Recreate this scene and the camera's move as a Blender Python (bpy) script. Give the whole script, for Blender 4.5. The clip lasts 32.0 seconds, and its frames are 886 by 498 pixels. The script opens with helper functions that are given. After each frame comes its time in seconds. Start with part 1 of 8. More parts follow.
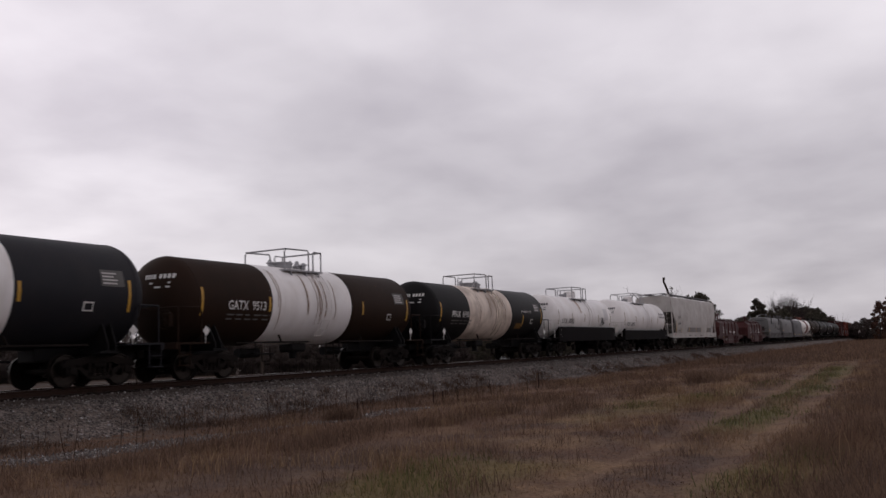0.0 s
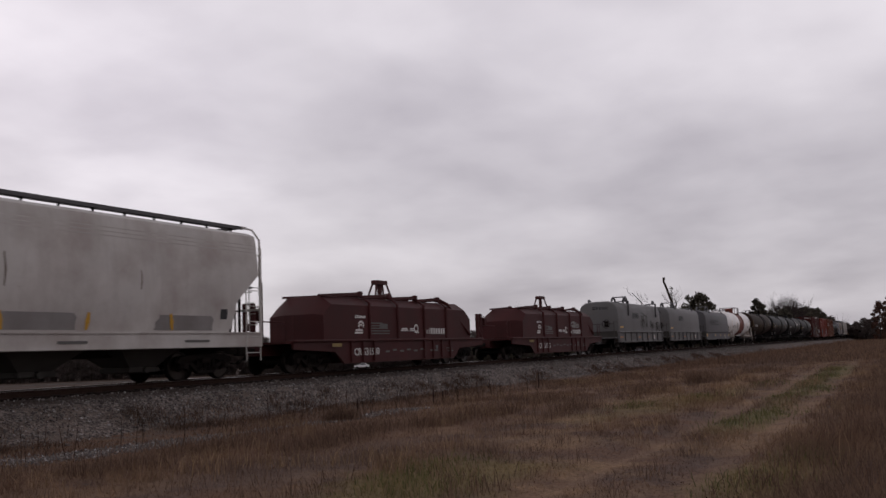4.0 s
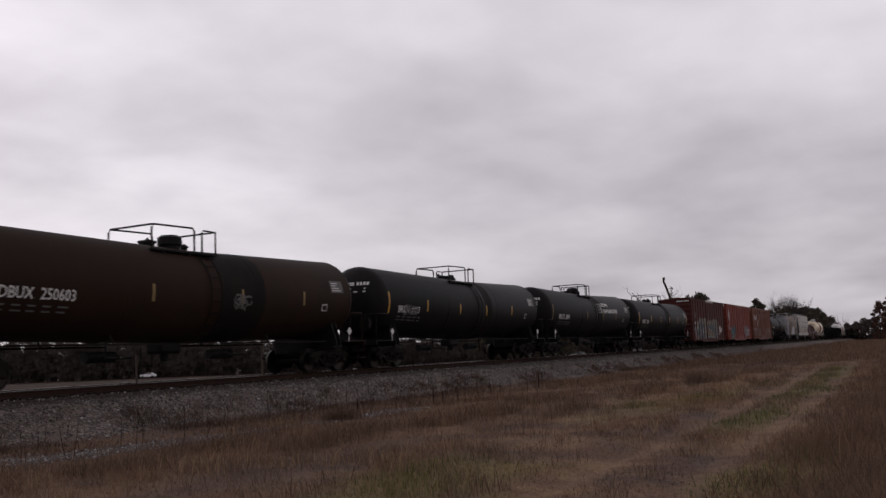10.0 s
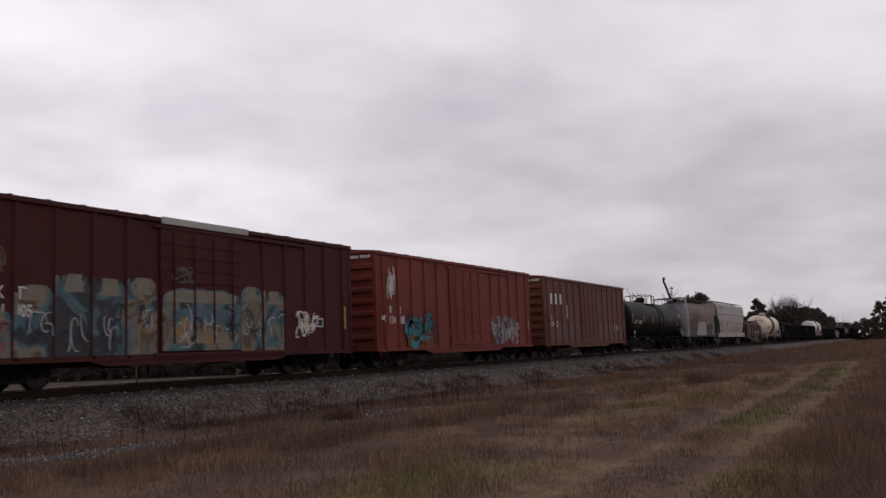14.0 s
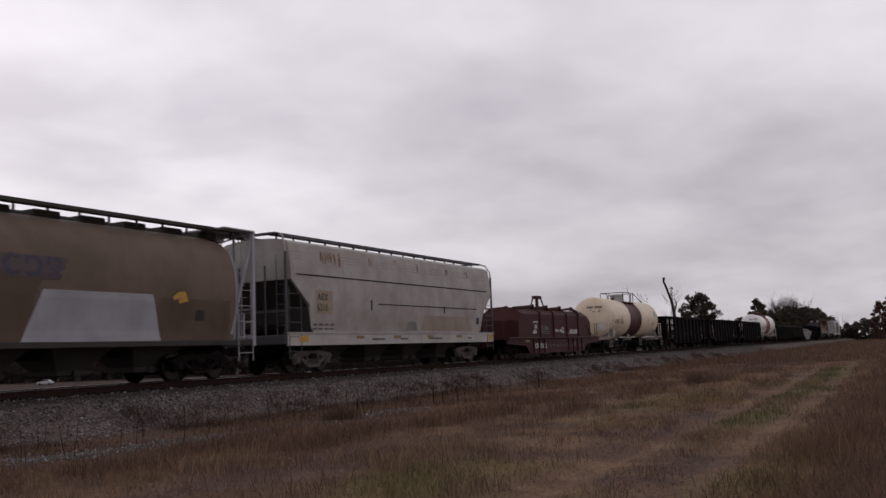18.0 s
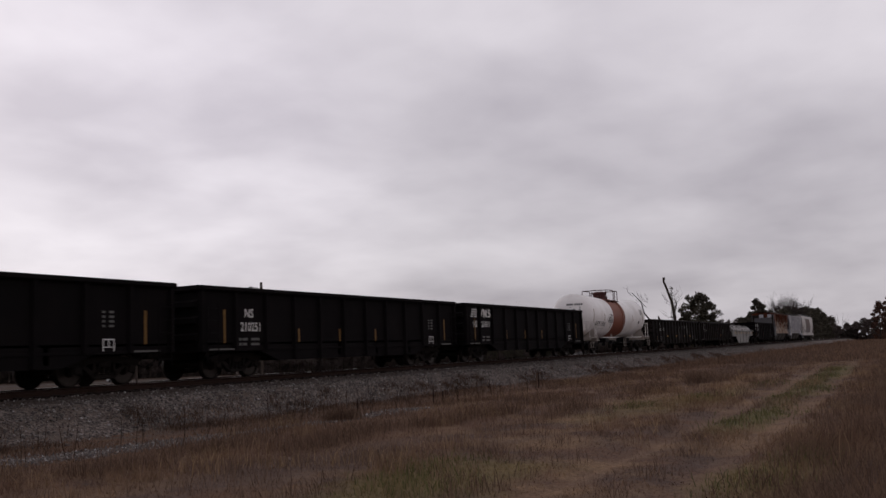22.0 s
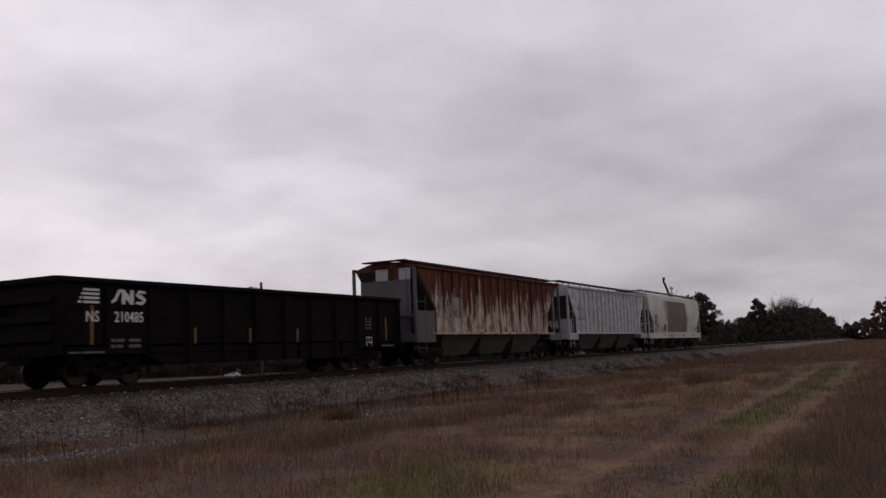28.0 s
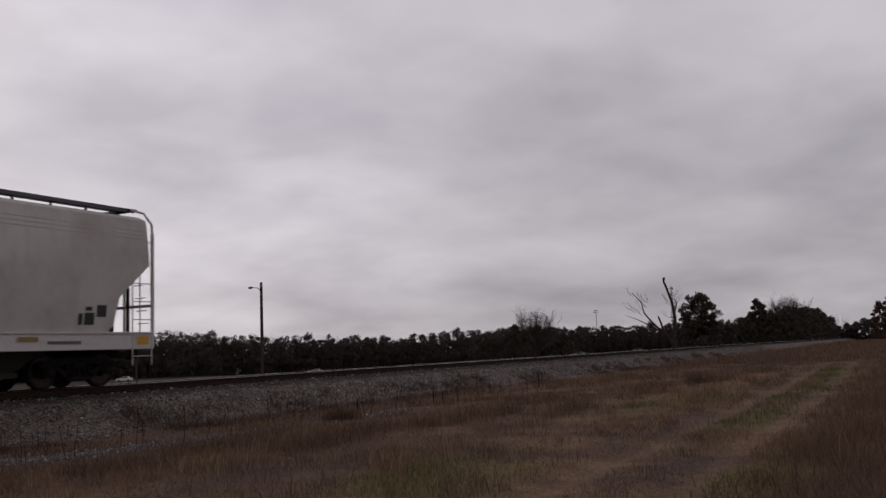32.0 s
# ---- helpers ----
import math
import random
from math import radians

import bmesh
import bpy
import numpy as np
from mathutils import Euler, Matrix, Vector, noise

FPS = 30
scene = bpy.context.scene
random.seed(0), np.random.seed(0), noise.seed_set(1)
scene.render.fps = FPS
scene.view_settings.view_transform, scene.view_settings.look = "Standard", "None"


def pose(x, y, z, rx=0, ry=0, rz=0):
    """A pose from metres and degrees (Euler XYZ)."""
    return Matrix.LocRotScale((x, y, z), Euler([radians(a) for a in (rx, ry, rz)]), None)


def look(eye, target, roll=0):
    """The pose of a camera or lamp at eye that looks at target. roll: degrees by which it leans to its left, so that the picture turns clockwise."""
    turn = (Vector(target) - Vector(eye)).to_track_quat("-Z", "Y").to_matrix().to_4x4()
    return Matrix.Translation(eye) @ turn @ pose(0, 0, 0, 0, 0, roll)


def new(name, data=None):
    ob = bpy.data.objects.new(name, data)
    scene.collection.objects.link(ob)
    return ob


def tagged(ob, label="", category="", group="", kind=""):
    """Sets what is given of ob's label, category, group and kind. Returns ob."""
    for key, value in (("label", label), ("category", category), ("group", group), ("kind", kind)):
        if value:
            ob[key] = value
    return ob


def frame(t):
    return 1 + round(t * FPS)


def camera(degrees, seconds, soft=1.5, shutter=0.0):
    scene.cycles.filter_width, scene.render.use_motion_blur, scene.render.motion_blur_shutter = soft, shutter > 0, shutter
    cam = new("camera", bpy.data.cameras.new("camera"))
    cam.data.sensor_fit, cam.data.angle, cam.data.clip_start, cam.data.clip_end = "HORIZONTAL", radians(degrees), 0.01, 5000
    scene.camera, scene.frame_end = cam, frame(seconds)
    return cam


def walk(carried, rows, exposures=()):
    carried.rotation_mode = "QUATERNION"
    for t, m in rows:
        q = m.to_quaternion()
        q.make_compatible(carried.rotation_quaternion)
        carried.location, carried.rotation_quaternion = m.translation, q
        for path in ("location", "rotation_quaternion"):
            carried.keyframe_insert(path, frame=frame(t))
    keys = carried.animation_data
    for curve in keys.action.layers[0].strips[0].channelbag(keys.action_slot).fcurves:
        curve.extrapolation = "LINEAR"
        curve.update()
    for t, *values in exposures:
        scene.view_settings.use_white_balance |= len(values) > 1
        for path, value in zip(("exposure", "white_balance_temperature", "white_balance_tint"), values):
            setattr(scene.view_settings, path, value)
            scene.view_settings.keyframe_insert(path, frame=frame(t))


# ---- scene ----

RAIL = 1.0          # top of rail above the field
TRACK = 19.72       # middle of the track; the near rail runs at y = 19
SEC = 32.0

# camera: stands still on the field, 1.53 m above the grass
cam = camera(52.93, SEC, soft=1.5, shutter=0.12)
yaw, tilt = radians(27.671), radians(6.592)
EYE = Vector((0, 0, 1.527))
AIM = EYE + Vector((math.cos(yaw) * math.cos(tilt), math.sin(yaw) * math.cos(tilt), math.sin(tilt)))
STAND = look(EYE, AIM, -2.3)
walk(cam, [(0, STAND), (SEC, STAND)], [(0, 0.06), (3, 0.06), (6, -0.02), (9, 0.0), (14, 0.14), (17, 0.16), (19, 0.03), (21, 0.0), (25, -0.13), (28, -0.1), (30, 0.06), (31, 0.0), (SEC, -0.33)])

# ---- world, sun, clouds ----
SUN_EL, SUN_AZ = radians(32), radians(75)
world = bpy.data.worlds.new("world")
scene.world = world
world.use_nodes = True
wn = world.node_tree
sky = wn.nodes.new("ShaderNodeTexSky")
sky.sky_type, sky.sun_disc = "NISHITA", False
sky.sun_elevation, sky.sun_rotation = SUN_EL, math.pi / 2 - SUN_AZ
sky.air_density, sky.dust_density = 1.0, 2.0
wn.links.new(sky.outputs[0], wn.nodes["Background"].inputs[0])
wn.nodes["Background"].inputs[1].default_value = 0.08
sun = new("sun", bpy.data.lights.new("sun", "SUN"))
sun.data.energy, sun.data.angle, sun.data.color = 1.0, radians(25), (1.0, 0.95, 0.9)
sdir = Vector((math.cos(SUN_AZ) * math.cos(SUN_EL), math.sin(SUN_AZ) * math.cos(SUN_EL), math.sin(SUN_EL)))
sun.matrix_basis = look((0, 0, 50), Vector((0, 0, 50)) - sdir)


# ---- materials ----
def nodes(name):
    m = bpy.data.materials.new(name)
    m.use_nodes = True
    t = m.node_tree
    return m, t, t.nodes["Principled BSDF"]


def add(t, kind, **sets):
    n = t.nodes.new(kind)
    for k, v in sets.items():
        if k in n.inputs:
            n.inputs[k].default_value = v
    return n


def mix(t, fac, a, b):
    n = t.nodes.new("ShaderNodeMix")
    n.data_type = "RGBA"
    for sock, v in ((n.inputs[0], fac), (n.inputs[6], a), (n.inputs[7], b)):
        if isinstance(v, bpy.types.NodeSocket):
            t.links.new(v, sock)
        else:
            sock.default_value = v if not isinstance(v, tuple) else (*v, 1)[:4]
    return n.outputs[2]


def ramp(t, fac, lo, hi):
    n = t.nodes.new("ShaderNodeMapRange")
    t.links.new(fac, n.inputs[0])
    n.inputs[1].default_value, n.inputs[2].default_value = lo, hi
    return n.outputs[0]


def coords(t, scale=(1, 1, 1), shift=True):
    c = t.nodes.new("ShaderNodeTexCoord")
    mp = t.nodes.new("ShaderNodeMapping")
    mp.inputs["Scale"].default_value = scale
    t.links.new(c.outputs["Object"], mp.inputs[0])
    if shift:
        o = t.nodes.new("ShaderNodeObjectInfo")
        mu = t.nodes.new("ShaderNodeVectorMath")
        mu.operation = "SCALE"
        mu.inputs[0].default_value = (37, 11, 23)
        t.links.new(o.outputs["Random"], mu.inputs["Scale"])
        t.links.new(mu.outputs[0], mp.inputs["Location"])
    return mp.outputs[0]


def maths(t, op, a, b=0.0, c=0.0):
    n = t.nodes.new("ShaderNodeMath")
    n.operation = op
    for k, v in enumerate((a, b, c)):
        if isinstance(v, bpy.types.NodeSocket):
            t.links.new(v, n.inputs[k])
        else:
            n.inputs[k].default_value = v
    return n.outputs[0]


def noise_tex(t, vec, scale, detail=4.0, rough=0.6):
    n = add(t, "ShaderNodeTexNoise", Scale=scale, Detail=detail, Roughness=rough)
    t.links.new(vec, n.inputs["Vector"])
    return n.outputs["Fac"]


def bump(t, p, fac, strength, dist):
    b = t.nodes.new("ShaderNodeBump")
    b.inputs["Strength"].default_value, b.inputs["Distance"].default_value = strength, dist
    t.links.new(fac, b.inputs["Height"])
    t.links.new(b.outputs[0], p.inputs["Normal"])


def paint(name, col, dirt=(0.05, 0.042, 0.035), amount=0.5, rough=0.5, spec=0.4, streak=0.5, rust=0.0, metal=0.0):
    """Weathered paint on steel: blotches, run-down streaks, road dirt, flecks of rust."""
    m, t, p = nodes(name)
    v = coords(t)
    vs = coords(t, (1.0, 1.0, 0.12))
    blot = ramp(t, noise_tex(t, v, 0.9, 5), 0.42, 0.75)
    runs = ramp(t, noise_tex(t, vs, 3.2, 4), 0.5, 0.78)
    fine = noise_tex(t, v, 30, 3)
    tone = mix(t, ramp(t, noise_tex(t, v, 0.5, 2), 0.3, 0.7), tuple(c * 0.88 for c in col), tuple(min(1, c * 1.06) for c in col))
    mulb = t.nodes.new("ShaderNodeMath"); mulb.operation = "MULTIPLY"; mulb.inputs[1].default_value = amount
    t.links.new(blot, mulb.inputs[0])
    c1 = mix(t, mulb.outputs[0], tone, dirt)
    mulr = t.nodes.new("ShaderNodeMath"); mulr.operation = "MULTIPLY"; mulr.inputs[1].default_value = streak
    t.links.new(runs, mulr.inputs[0])
    c2 = mix(t, mulr.outputs[0], c1, tuple((a + b) / 2 for a, b in zip(dirt, col)))
    if rust:
        spots = ramp(t, noise_tex(t, v, 2.6, 8, 0.7), 0.70 - 0.1 * rust, 0.78 - 0.1 * rust)
        c2 = mix(t, spots, c2, (0.16, 0.06, 0.025))
    t.links.new(c2, p.inputs["Base Color"])
    p.inputs["Specular IOR Level"].default_value = spec
    p.inputs["Metallic"].default_value = metal
    t.links.new(ramp2(t, fine, rough - 0.1, rough + 0.15), p.inputs["Roughness"])
    bump(t, p, noise_tex(t, v, 6, 5), 0.12, 0.02)
    return m


def ramp2(t, fac, lo, hi):
    n = t.nodes.new("ShaderNodeMapRange")
    t.links.new(fac, n.inputs[0])
    n.inputs[3].default_value, n.inputs[4].default_value = lo, hi
    return n.outputs[0]


def plain(name, col, rough=0.6, spec=0.3, metal=0.0, var=0.25, scale=8):
    m, t, p = nodes(name)
    v = coords(t)
    n = noise_tex(t, v, scale, 4)
    t.links.new(mix(t, n, tuple(c * (1 - var) for c in col), tuple(min(1, c * (1 + var)) for c in col)), p.inputs["Base Color"])
    p.inputs["Roughness"].default_value = rough
    p.inputs["Specular IOR Level"].default_value = spec
    p.inputs["Metallic"].default_value = metal
    return m


BLUEBLACK = paint("blue_black_paint", (0.015, 0.015, 0.019), (0.03, 0.025, 0.025), 0.4, 0.55, 0.15, 0.35)
BLACK = paint("black_paint", (0.008, 0.0075, 0.008), (0.02, 0.016, 0.0145), 0.35, 0.5, 0.1, 0.3)
GONBLACK = paint("gondola_black", (0.0064, 0.0052, 0.0057), (0.0155, 0.012, 0.0112), 0.3, 0.7, 0.04, 0.35)
OLDBLACK = paint("faded_black", (0.0098, 0.0079, 0.0075), (0.024, 0.017, 0.0145), 0.55, 0.7, 0.08, 0.5, 0.2)
WHITE = paint("white_paint", (0.85, 0.82, 0.81), (0.42, 0.34, 0.27), 0.3, 0.4, 0.4, 0.35)
STAINED = paint("stained_white", (0.74, 0.63, 0.54), (0.17, 0.115, 0.08), 0.85, 0.5, 0.3, 0.95, 0.35)
CREAM = paint("cream_paint", (0.78, 0.66, 0.49), (0.42, 0.3, 0.18), 0.4, 0.45, 0.35, 0.4)
TAN = paint("tan_paint", (0.15, 0.107, 0.075), (0.075, 0.052, 0.04), 0.7, 0.6, 0.3, 0.5)
GREY = paint("light_grey_paint", (0.48, 0.455, 0.43), (0.2, 0.14, 0.115), 0.5, 0.5, 0.35, 0.5, 0.12)
COILGREY = paint("coil_grey_paint", (0.124, 0.12, 0.121), (0.1, 0.085, 0.07), 0.4, 0.55, 0.3, 0.45, 0.08)
DARKGREY = paint("dark_grey_paint", (0.08, 0.077, 0.083), (0.06, 0.05, 0.045), 0.45, 0.55, 0.3, 0.5, 0.08)
COOLGREY = paint("cool_grey_paint", (0.36, 0.355, 0.38), (0.17, 0.16, 0.16), 0.5, 0.5, 0.35, 0.35)
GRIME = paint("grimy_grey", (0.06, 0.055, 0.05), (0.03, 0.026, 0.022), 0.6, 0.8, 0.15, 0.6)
BROWN = paint("brown_paint", (0.026, 0.014, 0.009), (0.014, 0.010, 0.008), 0.5, 0.6, 0.08, 0.45, 0.15)
OXIDE = paint("oxide_red_band", (0.17, 0.043, 0.028), (0.1, 0.04, 0.03), 0.5, 0.55, 0.3, 0.6, 0.2)
ORANGE = paint("orange_band", (0.21, 0.06, 0.032), (0.16, 0.06, 0.035), 0.5, 0.55, 0.3, 0.6, 0.2)
RAILRED = paint("dark_red_railing", (0.055, 0.018, 0.015), (0.04, 0.02, 0.016), 0.5, 0.6, 0.2, 0.4)
MAROON = paint("maroon_band", (0.075, 0.02, 0.02), (0.07, 0.03, 0.025), 0.4, 0.55, 0.3, 0.4)
BOXRED = paint("boxcar_oxide_red", (0.068, 0.0145, 0.0125), (0.04, 0.017, 0.014), 0.5, 0.65, 0.2, 0.5)
BOXORANGE = paint("boxcar_brick_red", (0.185, 0.033, 0.02), (0.065, 0.02, 0.015), 0.45, 0.6, 0.25, 0.5)
BOXBROWN = paint("boxcar_mineral_brown", (0.14, 0.047, 0.026), (0.06, 0.025, 0.018), 0.5, 0.6, 0.25, 0.5, 0.15)
COILRED = paint("coil_car_red", (0.055, 0.012, 0.012), (0.028, 0.012, 0.011), 0.5, 0.6, 0.2, 0.45, 0.1)
STEEL = paint("grimy_cast_steel", (0.0095, 0.0074, 0.0066), (0.021, 0.0145, 0.0115), 0.6, 0.8, 0.1, 0.3)
DUSTY = paint("dusty_cast_steel", (0.14, 0.12, 0.11), (0.07, 0.055, 0.045), 0.6, 0.8, 0.2, 0.3)
TREAD = plain("wheel_tread_steel", (0.035, 0.029, 0.026), 0.4, 0.4, 1.0, 0.4)
RAILTOP = plain("polished_rail_head", (0.55, 0.53, 0.52), 0.3, 0.5, 1.0, 0.15)
RAILSIDE = plain("rusty_rail_side", (0.03, 0.017, 0.013), 0.9, 0.1, 0.0, 0.4)
GALV = plain("galvanised_steel", (0.33, 0.33, 0.34), 0.5, 0.4, 0.6, 0.2)
WHITETRIM = plain("white_trim_paint", (0.66, 0.63, 0.6), 0.5, 0.4, 0.0, 0.25)
LETTERW = plain("white_lettering", (0.62, 0.6, 0.58), 0.6, 0.3, 0.0, 0.3, 20)
LETTERK = plain("black_lettering", (0.03, 0.03, 0.032), 0.6, 0.3, 0.0, 0.4, 20)
DIRTYWHITE = paint("dirty_white_trim", (0.34, 0.3, 0.27), (0.12, 0.09, 0.07), 0.7, 0.6, 0.2, 0.6, 0.3)
SILVER = paint("silver_grey_paint", (0.25, 0.24, 0.23), (0.1, 0.085, 0.07), 0.6, 0.6, 0.3, 0.7, 0.1)
PALEGREY = plain("pale_grey_marking", (0.5, 0.475, 0.46), 0.6, 0.3, 0.0, 0.25, 12)
LETTERG = plain("faded_grey_lettering", (0.1, 0.095, 0.09), 0.6, 0.3, 0.0, 0.35, 20)
YELLOW = plain("yellow_reflective_stripe", (0.48, 0.26, 0.025), 0.45, 0.5, 0.0, 0.3, 10)
DULLORANGE = plain("grimy_orange_stripe", (0.15, 0.08, 0.022), 0.7, 0.2, 0.0, 0.4, 6)
DIMORANGE = plain("dim_orange_reflector", (0.3, 0.15, 0.025), 0.6, 0.3, 0.0, 0.4, 8)
OLDYELLOW = plain("dull_yellow_stripe", (0.22, 0.15, 0.05), 0.6, 0.4, 0.0, 0.3, 10)
REDMARK = plain("red_marking", (0.35, 0.03, 0.03), 0.5, 0.4, 0.0, 0.2)


STAINGREY = paint("rust_stained_grey_paint", (0.40, 0.375, 0.35), (0.2, 0.15, 0.11), 0.6, 0.55, 0.3, 0.75, 0.55)
SAND = plain("sand_number_patch", (0.34, 0.28, 0.21), 0.7, 0.2, 0, 0.25, 6)


def rust_wall():
    """Rust running down over old white paint, densest at the top."""
    m, t, p = nodes("rust_streaked_side")
    v, vs = coords(t), coords(t, (1.0, 1.0, 0.1))
    c = t.nodes.new("ShaderNodeTexCoord")
    sep = t.nodes.new("ShaderNodeSeparateXYZ")
    t.links.new(c.outputs["Object"], sep.inputs[0])
    high = ramp(t, sep.outputs[2], 1.0, 4.3)
    run = t.nodes.new("ShaderNodeMath"); run.operation = "MULTIPLY_ADD"; run.inputs[1].default_value = 2.6; run.inputs[2].default_value = -1.3
    t.links.new(noise_tex(t, coords(t, (1.0, 1.0, 0.07)), 3.0, 8, 0.72), run.inputs[0])
    sm = t.nodes.new("ShaderNodeMath"); sm.operation = "ADD"
    t.links.new(high, sm.inputs[0]); t.links.new(run.outputs[0], sm.inputs[1])
    bare = ramp(t, noise_tex(t, coords(t, (1.0, 1.0, 0.22)), 2.3, 5, 0.65), 0.57, 0.62)
    fac = maths(t, "MAXIMUM", ramp(t, sm.outputs[0], 0.46, 0.54), bare)
    rust = mix(t, ramp(t, noise_tex(t, vs, 2.2, 6), 0.35, 0.68), (0.032, 0.011, 0.007), (0.135, 0.04, 0.017))
    old = mix(t, ramp(t, noise_tex(t, v, 1.6, 6), 0.4, 0.66), (0.46, 0.40, 0.34), (0.2, 0.1, 0.055))
    t.links.new(mix(t, fac, old, rust), p.inputs["Base Color"])
    p.inputs["Roughness"].default_value = 0.85
    p.inputs["Specular IOR Level"].default_value = 0.2
    bump(t, p, noise_tex(t, v, 12, 6), 0.3, 0.02)
    return m


RUSTWALL = rust_wall()


def tarp():
    m, t, p = nodes("translucent_white_cover")
    v = coords(t)
    t.links.new(mix(t, ramp(t, noise_tex(t, v, 1.2, 5), 0.4, 0.7), (0.42, 0.40, 0.39), (0.25, 0.225, 0.205)), p.inputs["Base Color"])
    p.inputs["Roughness"].default_value = 0.45
    return m


COVER = tarp()

# ---- mesh building ----
class Shape:
    """Collects vertices and faces of one mesh."""

    def __init__(self):
        self.v, self.f = [], []

    def put(self, verts, faces):
        n = len(self.v)
        self.v += [tuple(a) for a in verts]
        self.f += [tuple(i + n for i in f) for f in faces]
        return self

    def box(self, x0, x1, y0, y1, z0, z1, b=0.0):
        if b:
            b = min(b, abs(x1 - x0) / 3, abs(y1 - y0) / 3, abs(z1 - z0) / 3)
            vs, idx = [], {}
            for sx in (0, 1):
                for sy in (0, 1):
                    for sz in (0, 1):
                        p = [(x0, x1)[sx], (y0, y1)[sy], (z0, z1)[sz]]
                        for ax in range(3):
                            q = list(p)
                            for k in range(3):
                                if k != ax:
                                    q[k] += b * (1, -1)[(sx, sy, sz)[k]]
                            idx[sx, sy, sz, ax] = len(vs)
                            vs.append(q)
            fs = []
            for ax in range(3):
                o = [k for k in range(3) if k != ax]
                for s in (0, 1):
                    loop = []
                    for a, c in ((0, 0), (1, 0), (1, 1), (0, 1)):
                        key = [0, 0, 0]
                        key[ax], key[o[0]], key[o[1]] = s, a, c
                        loop.append(idx[key[0], key[1], key[2], ax])
                    fs.append(loop)
                for a in (0, 1):
                    for c in (0, 1):
                        k0, k1 = [0, 0, 0], [0, 0, 0]
                        k0[ax], k1[ax] = 0, 1
                        k0[o[0]] = k1[o[0]] = a
                        k0[o[1]] = k1[o[1]] = c
                        fs.append([idx[(*k0, o[0])], idx[(*k1, o[0])], idx[(*k1, o[1])], idx[(*k0, o[1])]])
            for sx in (0, 1):
                for sy in (0, 1):
                    for sz in (0, 1):
                        fs.append([idx[sx, sy, sz, k] for k in range(3)])
            return self.put(vs, fs)
        v = [(x, y, z) for x in (x0, x1) for y in (y0, y1) for z in (z0, z1)]
        return self.put(v, [(0, 1, 3, 2), (4, 6, 7, 5), (0, 4, 5, 1), (2, 3, 7, 6), (0, 2, 6, 4), (1, 5, 7, 3)])

    def prism(self, outline, axis, a, b):
        """outline: 2D points of the two other axes, pushed from a to b along axis (0 x, 1 y, 2 z)."""
        n, vs = len(outline), []
        for e in (a, b):
            for p, q in outline:
                c = [p, q]
                c.insert(axis, e)
                vs.append(c)
        return self.put(vs, [tuple(range(n)), tuple(range(2 * n - 1, n - 1, -1))] + [(i, i + n, (i + 1) % n + n, (i + 1) % n) for i in range(n)])

    def tube(self, pts, r=0.02, n=6):
        pts = [Vector(p) for p in pts]
        rings = []
        for i, p in enumerate(pts):
            d = (pts[min(i + 1, len(pts) - 1)] - pts[max(i - 1, 0)]).normalized()
            up = Vector((0, 0, 1)) if abs(d.z) < 0.9 else Vector((1, 0, 0))
            s = d.cross(up).normalized()
            u = s.cross(d)
            rr = r[i] if isinstance(r, (list, tuple)) else r
            rings.append([p + rr * (math.cos(a) * s + math.sin(a) * u) for a in [2 * math.pi * k / n for k in range(n)]])
        fs = [tuple(range(n)), tuple(range(len(pts) * n - 1, (len(pts) - 1) * n - 1, -1))]
        for i in range(len(pts) - 1):
            fs += [(i * n + k, i * n + (k + 1) % n, (i + 1) * n + (k + 1) % n, (i + 1) * n + k) for k in range(n)]
        return self.put([v for ring in rings for v in ring], fs)

    def lathe(self, prof, axis="x", n=40, c=(0, 0, 0)):
        """prof: (along, radius) turned round an axis through c."""
        vs, fs = [], []
        for a, r in prof:
            for k in range(n):
                t = 2 * math.pi * k / n
                if axis == "x":
                    vs.append((c[0] + a, c[1] + r * math.cos(t), c[2] + r * math.sin(t)))
                elif axis == "y":
                    vs.append((c[0] + r * math.cos(t), c[1] + a, c[2] + r * math.sin(t)))
                else:
                    vs.append((c[0] + r * math.cos(t), c[1] + r * math.sin(t), c[2] + a))
        for i in range(len(prof) - 1):
            fs += [(i * n + k, i * n + (k + 1) % n, (i + 1) * n + (k + 1) % n, (i + 1) * n + k) for k in range(n)]
        if prof[0][1] > 1e-6:
            fs.append(tuple(range(n)))
        if prof[-1][1] > 1e-6:
            fs.append(tuple(range(len(prof) * n - 1, (len(prof) - 1) * n - 1, -1)))
        return self.put(vs, fs)

    def loft(self, rings, cap=True):
        n = len(rings[0])
        fs = []
        for i in range(len(rings) - 1):
            fs += [(i * n + k, i * n + (k + 1) % n, (i + 1) * n + (k + 1) % n, (i + 1) * n + k) for k in range(n)]
        if cap:
            fs += [tuple(range(n)), tuple(range(len(rings) * n - 1, (len(rings) - 1) * n - 1, -1))]
        return self.put([v for r in rings for v in r], fs)

    def mesh(self, name, mat, smooth=True):
        me = bpy.data.meshes.new(name)
        me.from_pydata(self.v, [], self.f)
        bm = bmesh.new()
        bm.from_mesh(me)
        bmesh.ops.remove_doubles(bm, verts=bm.verts, dist=1e-4)
        bmesh.ops.recalc_face_normals(bm, faces=bm.faces)
        bm.to_mesh(me)
        bm.free()
        if smooth:
            me.shade_smooth()
            me.set_sharp_from_angle(angle=radians(35))
        me.materials.append(mat)
        return me


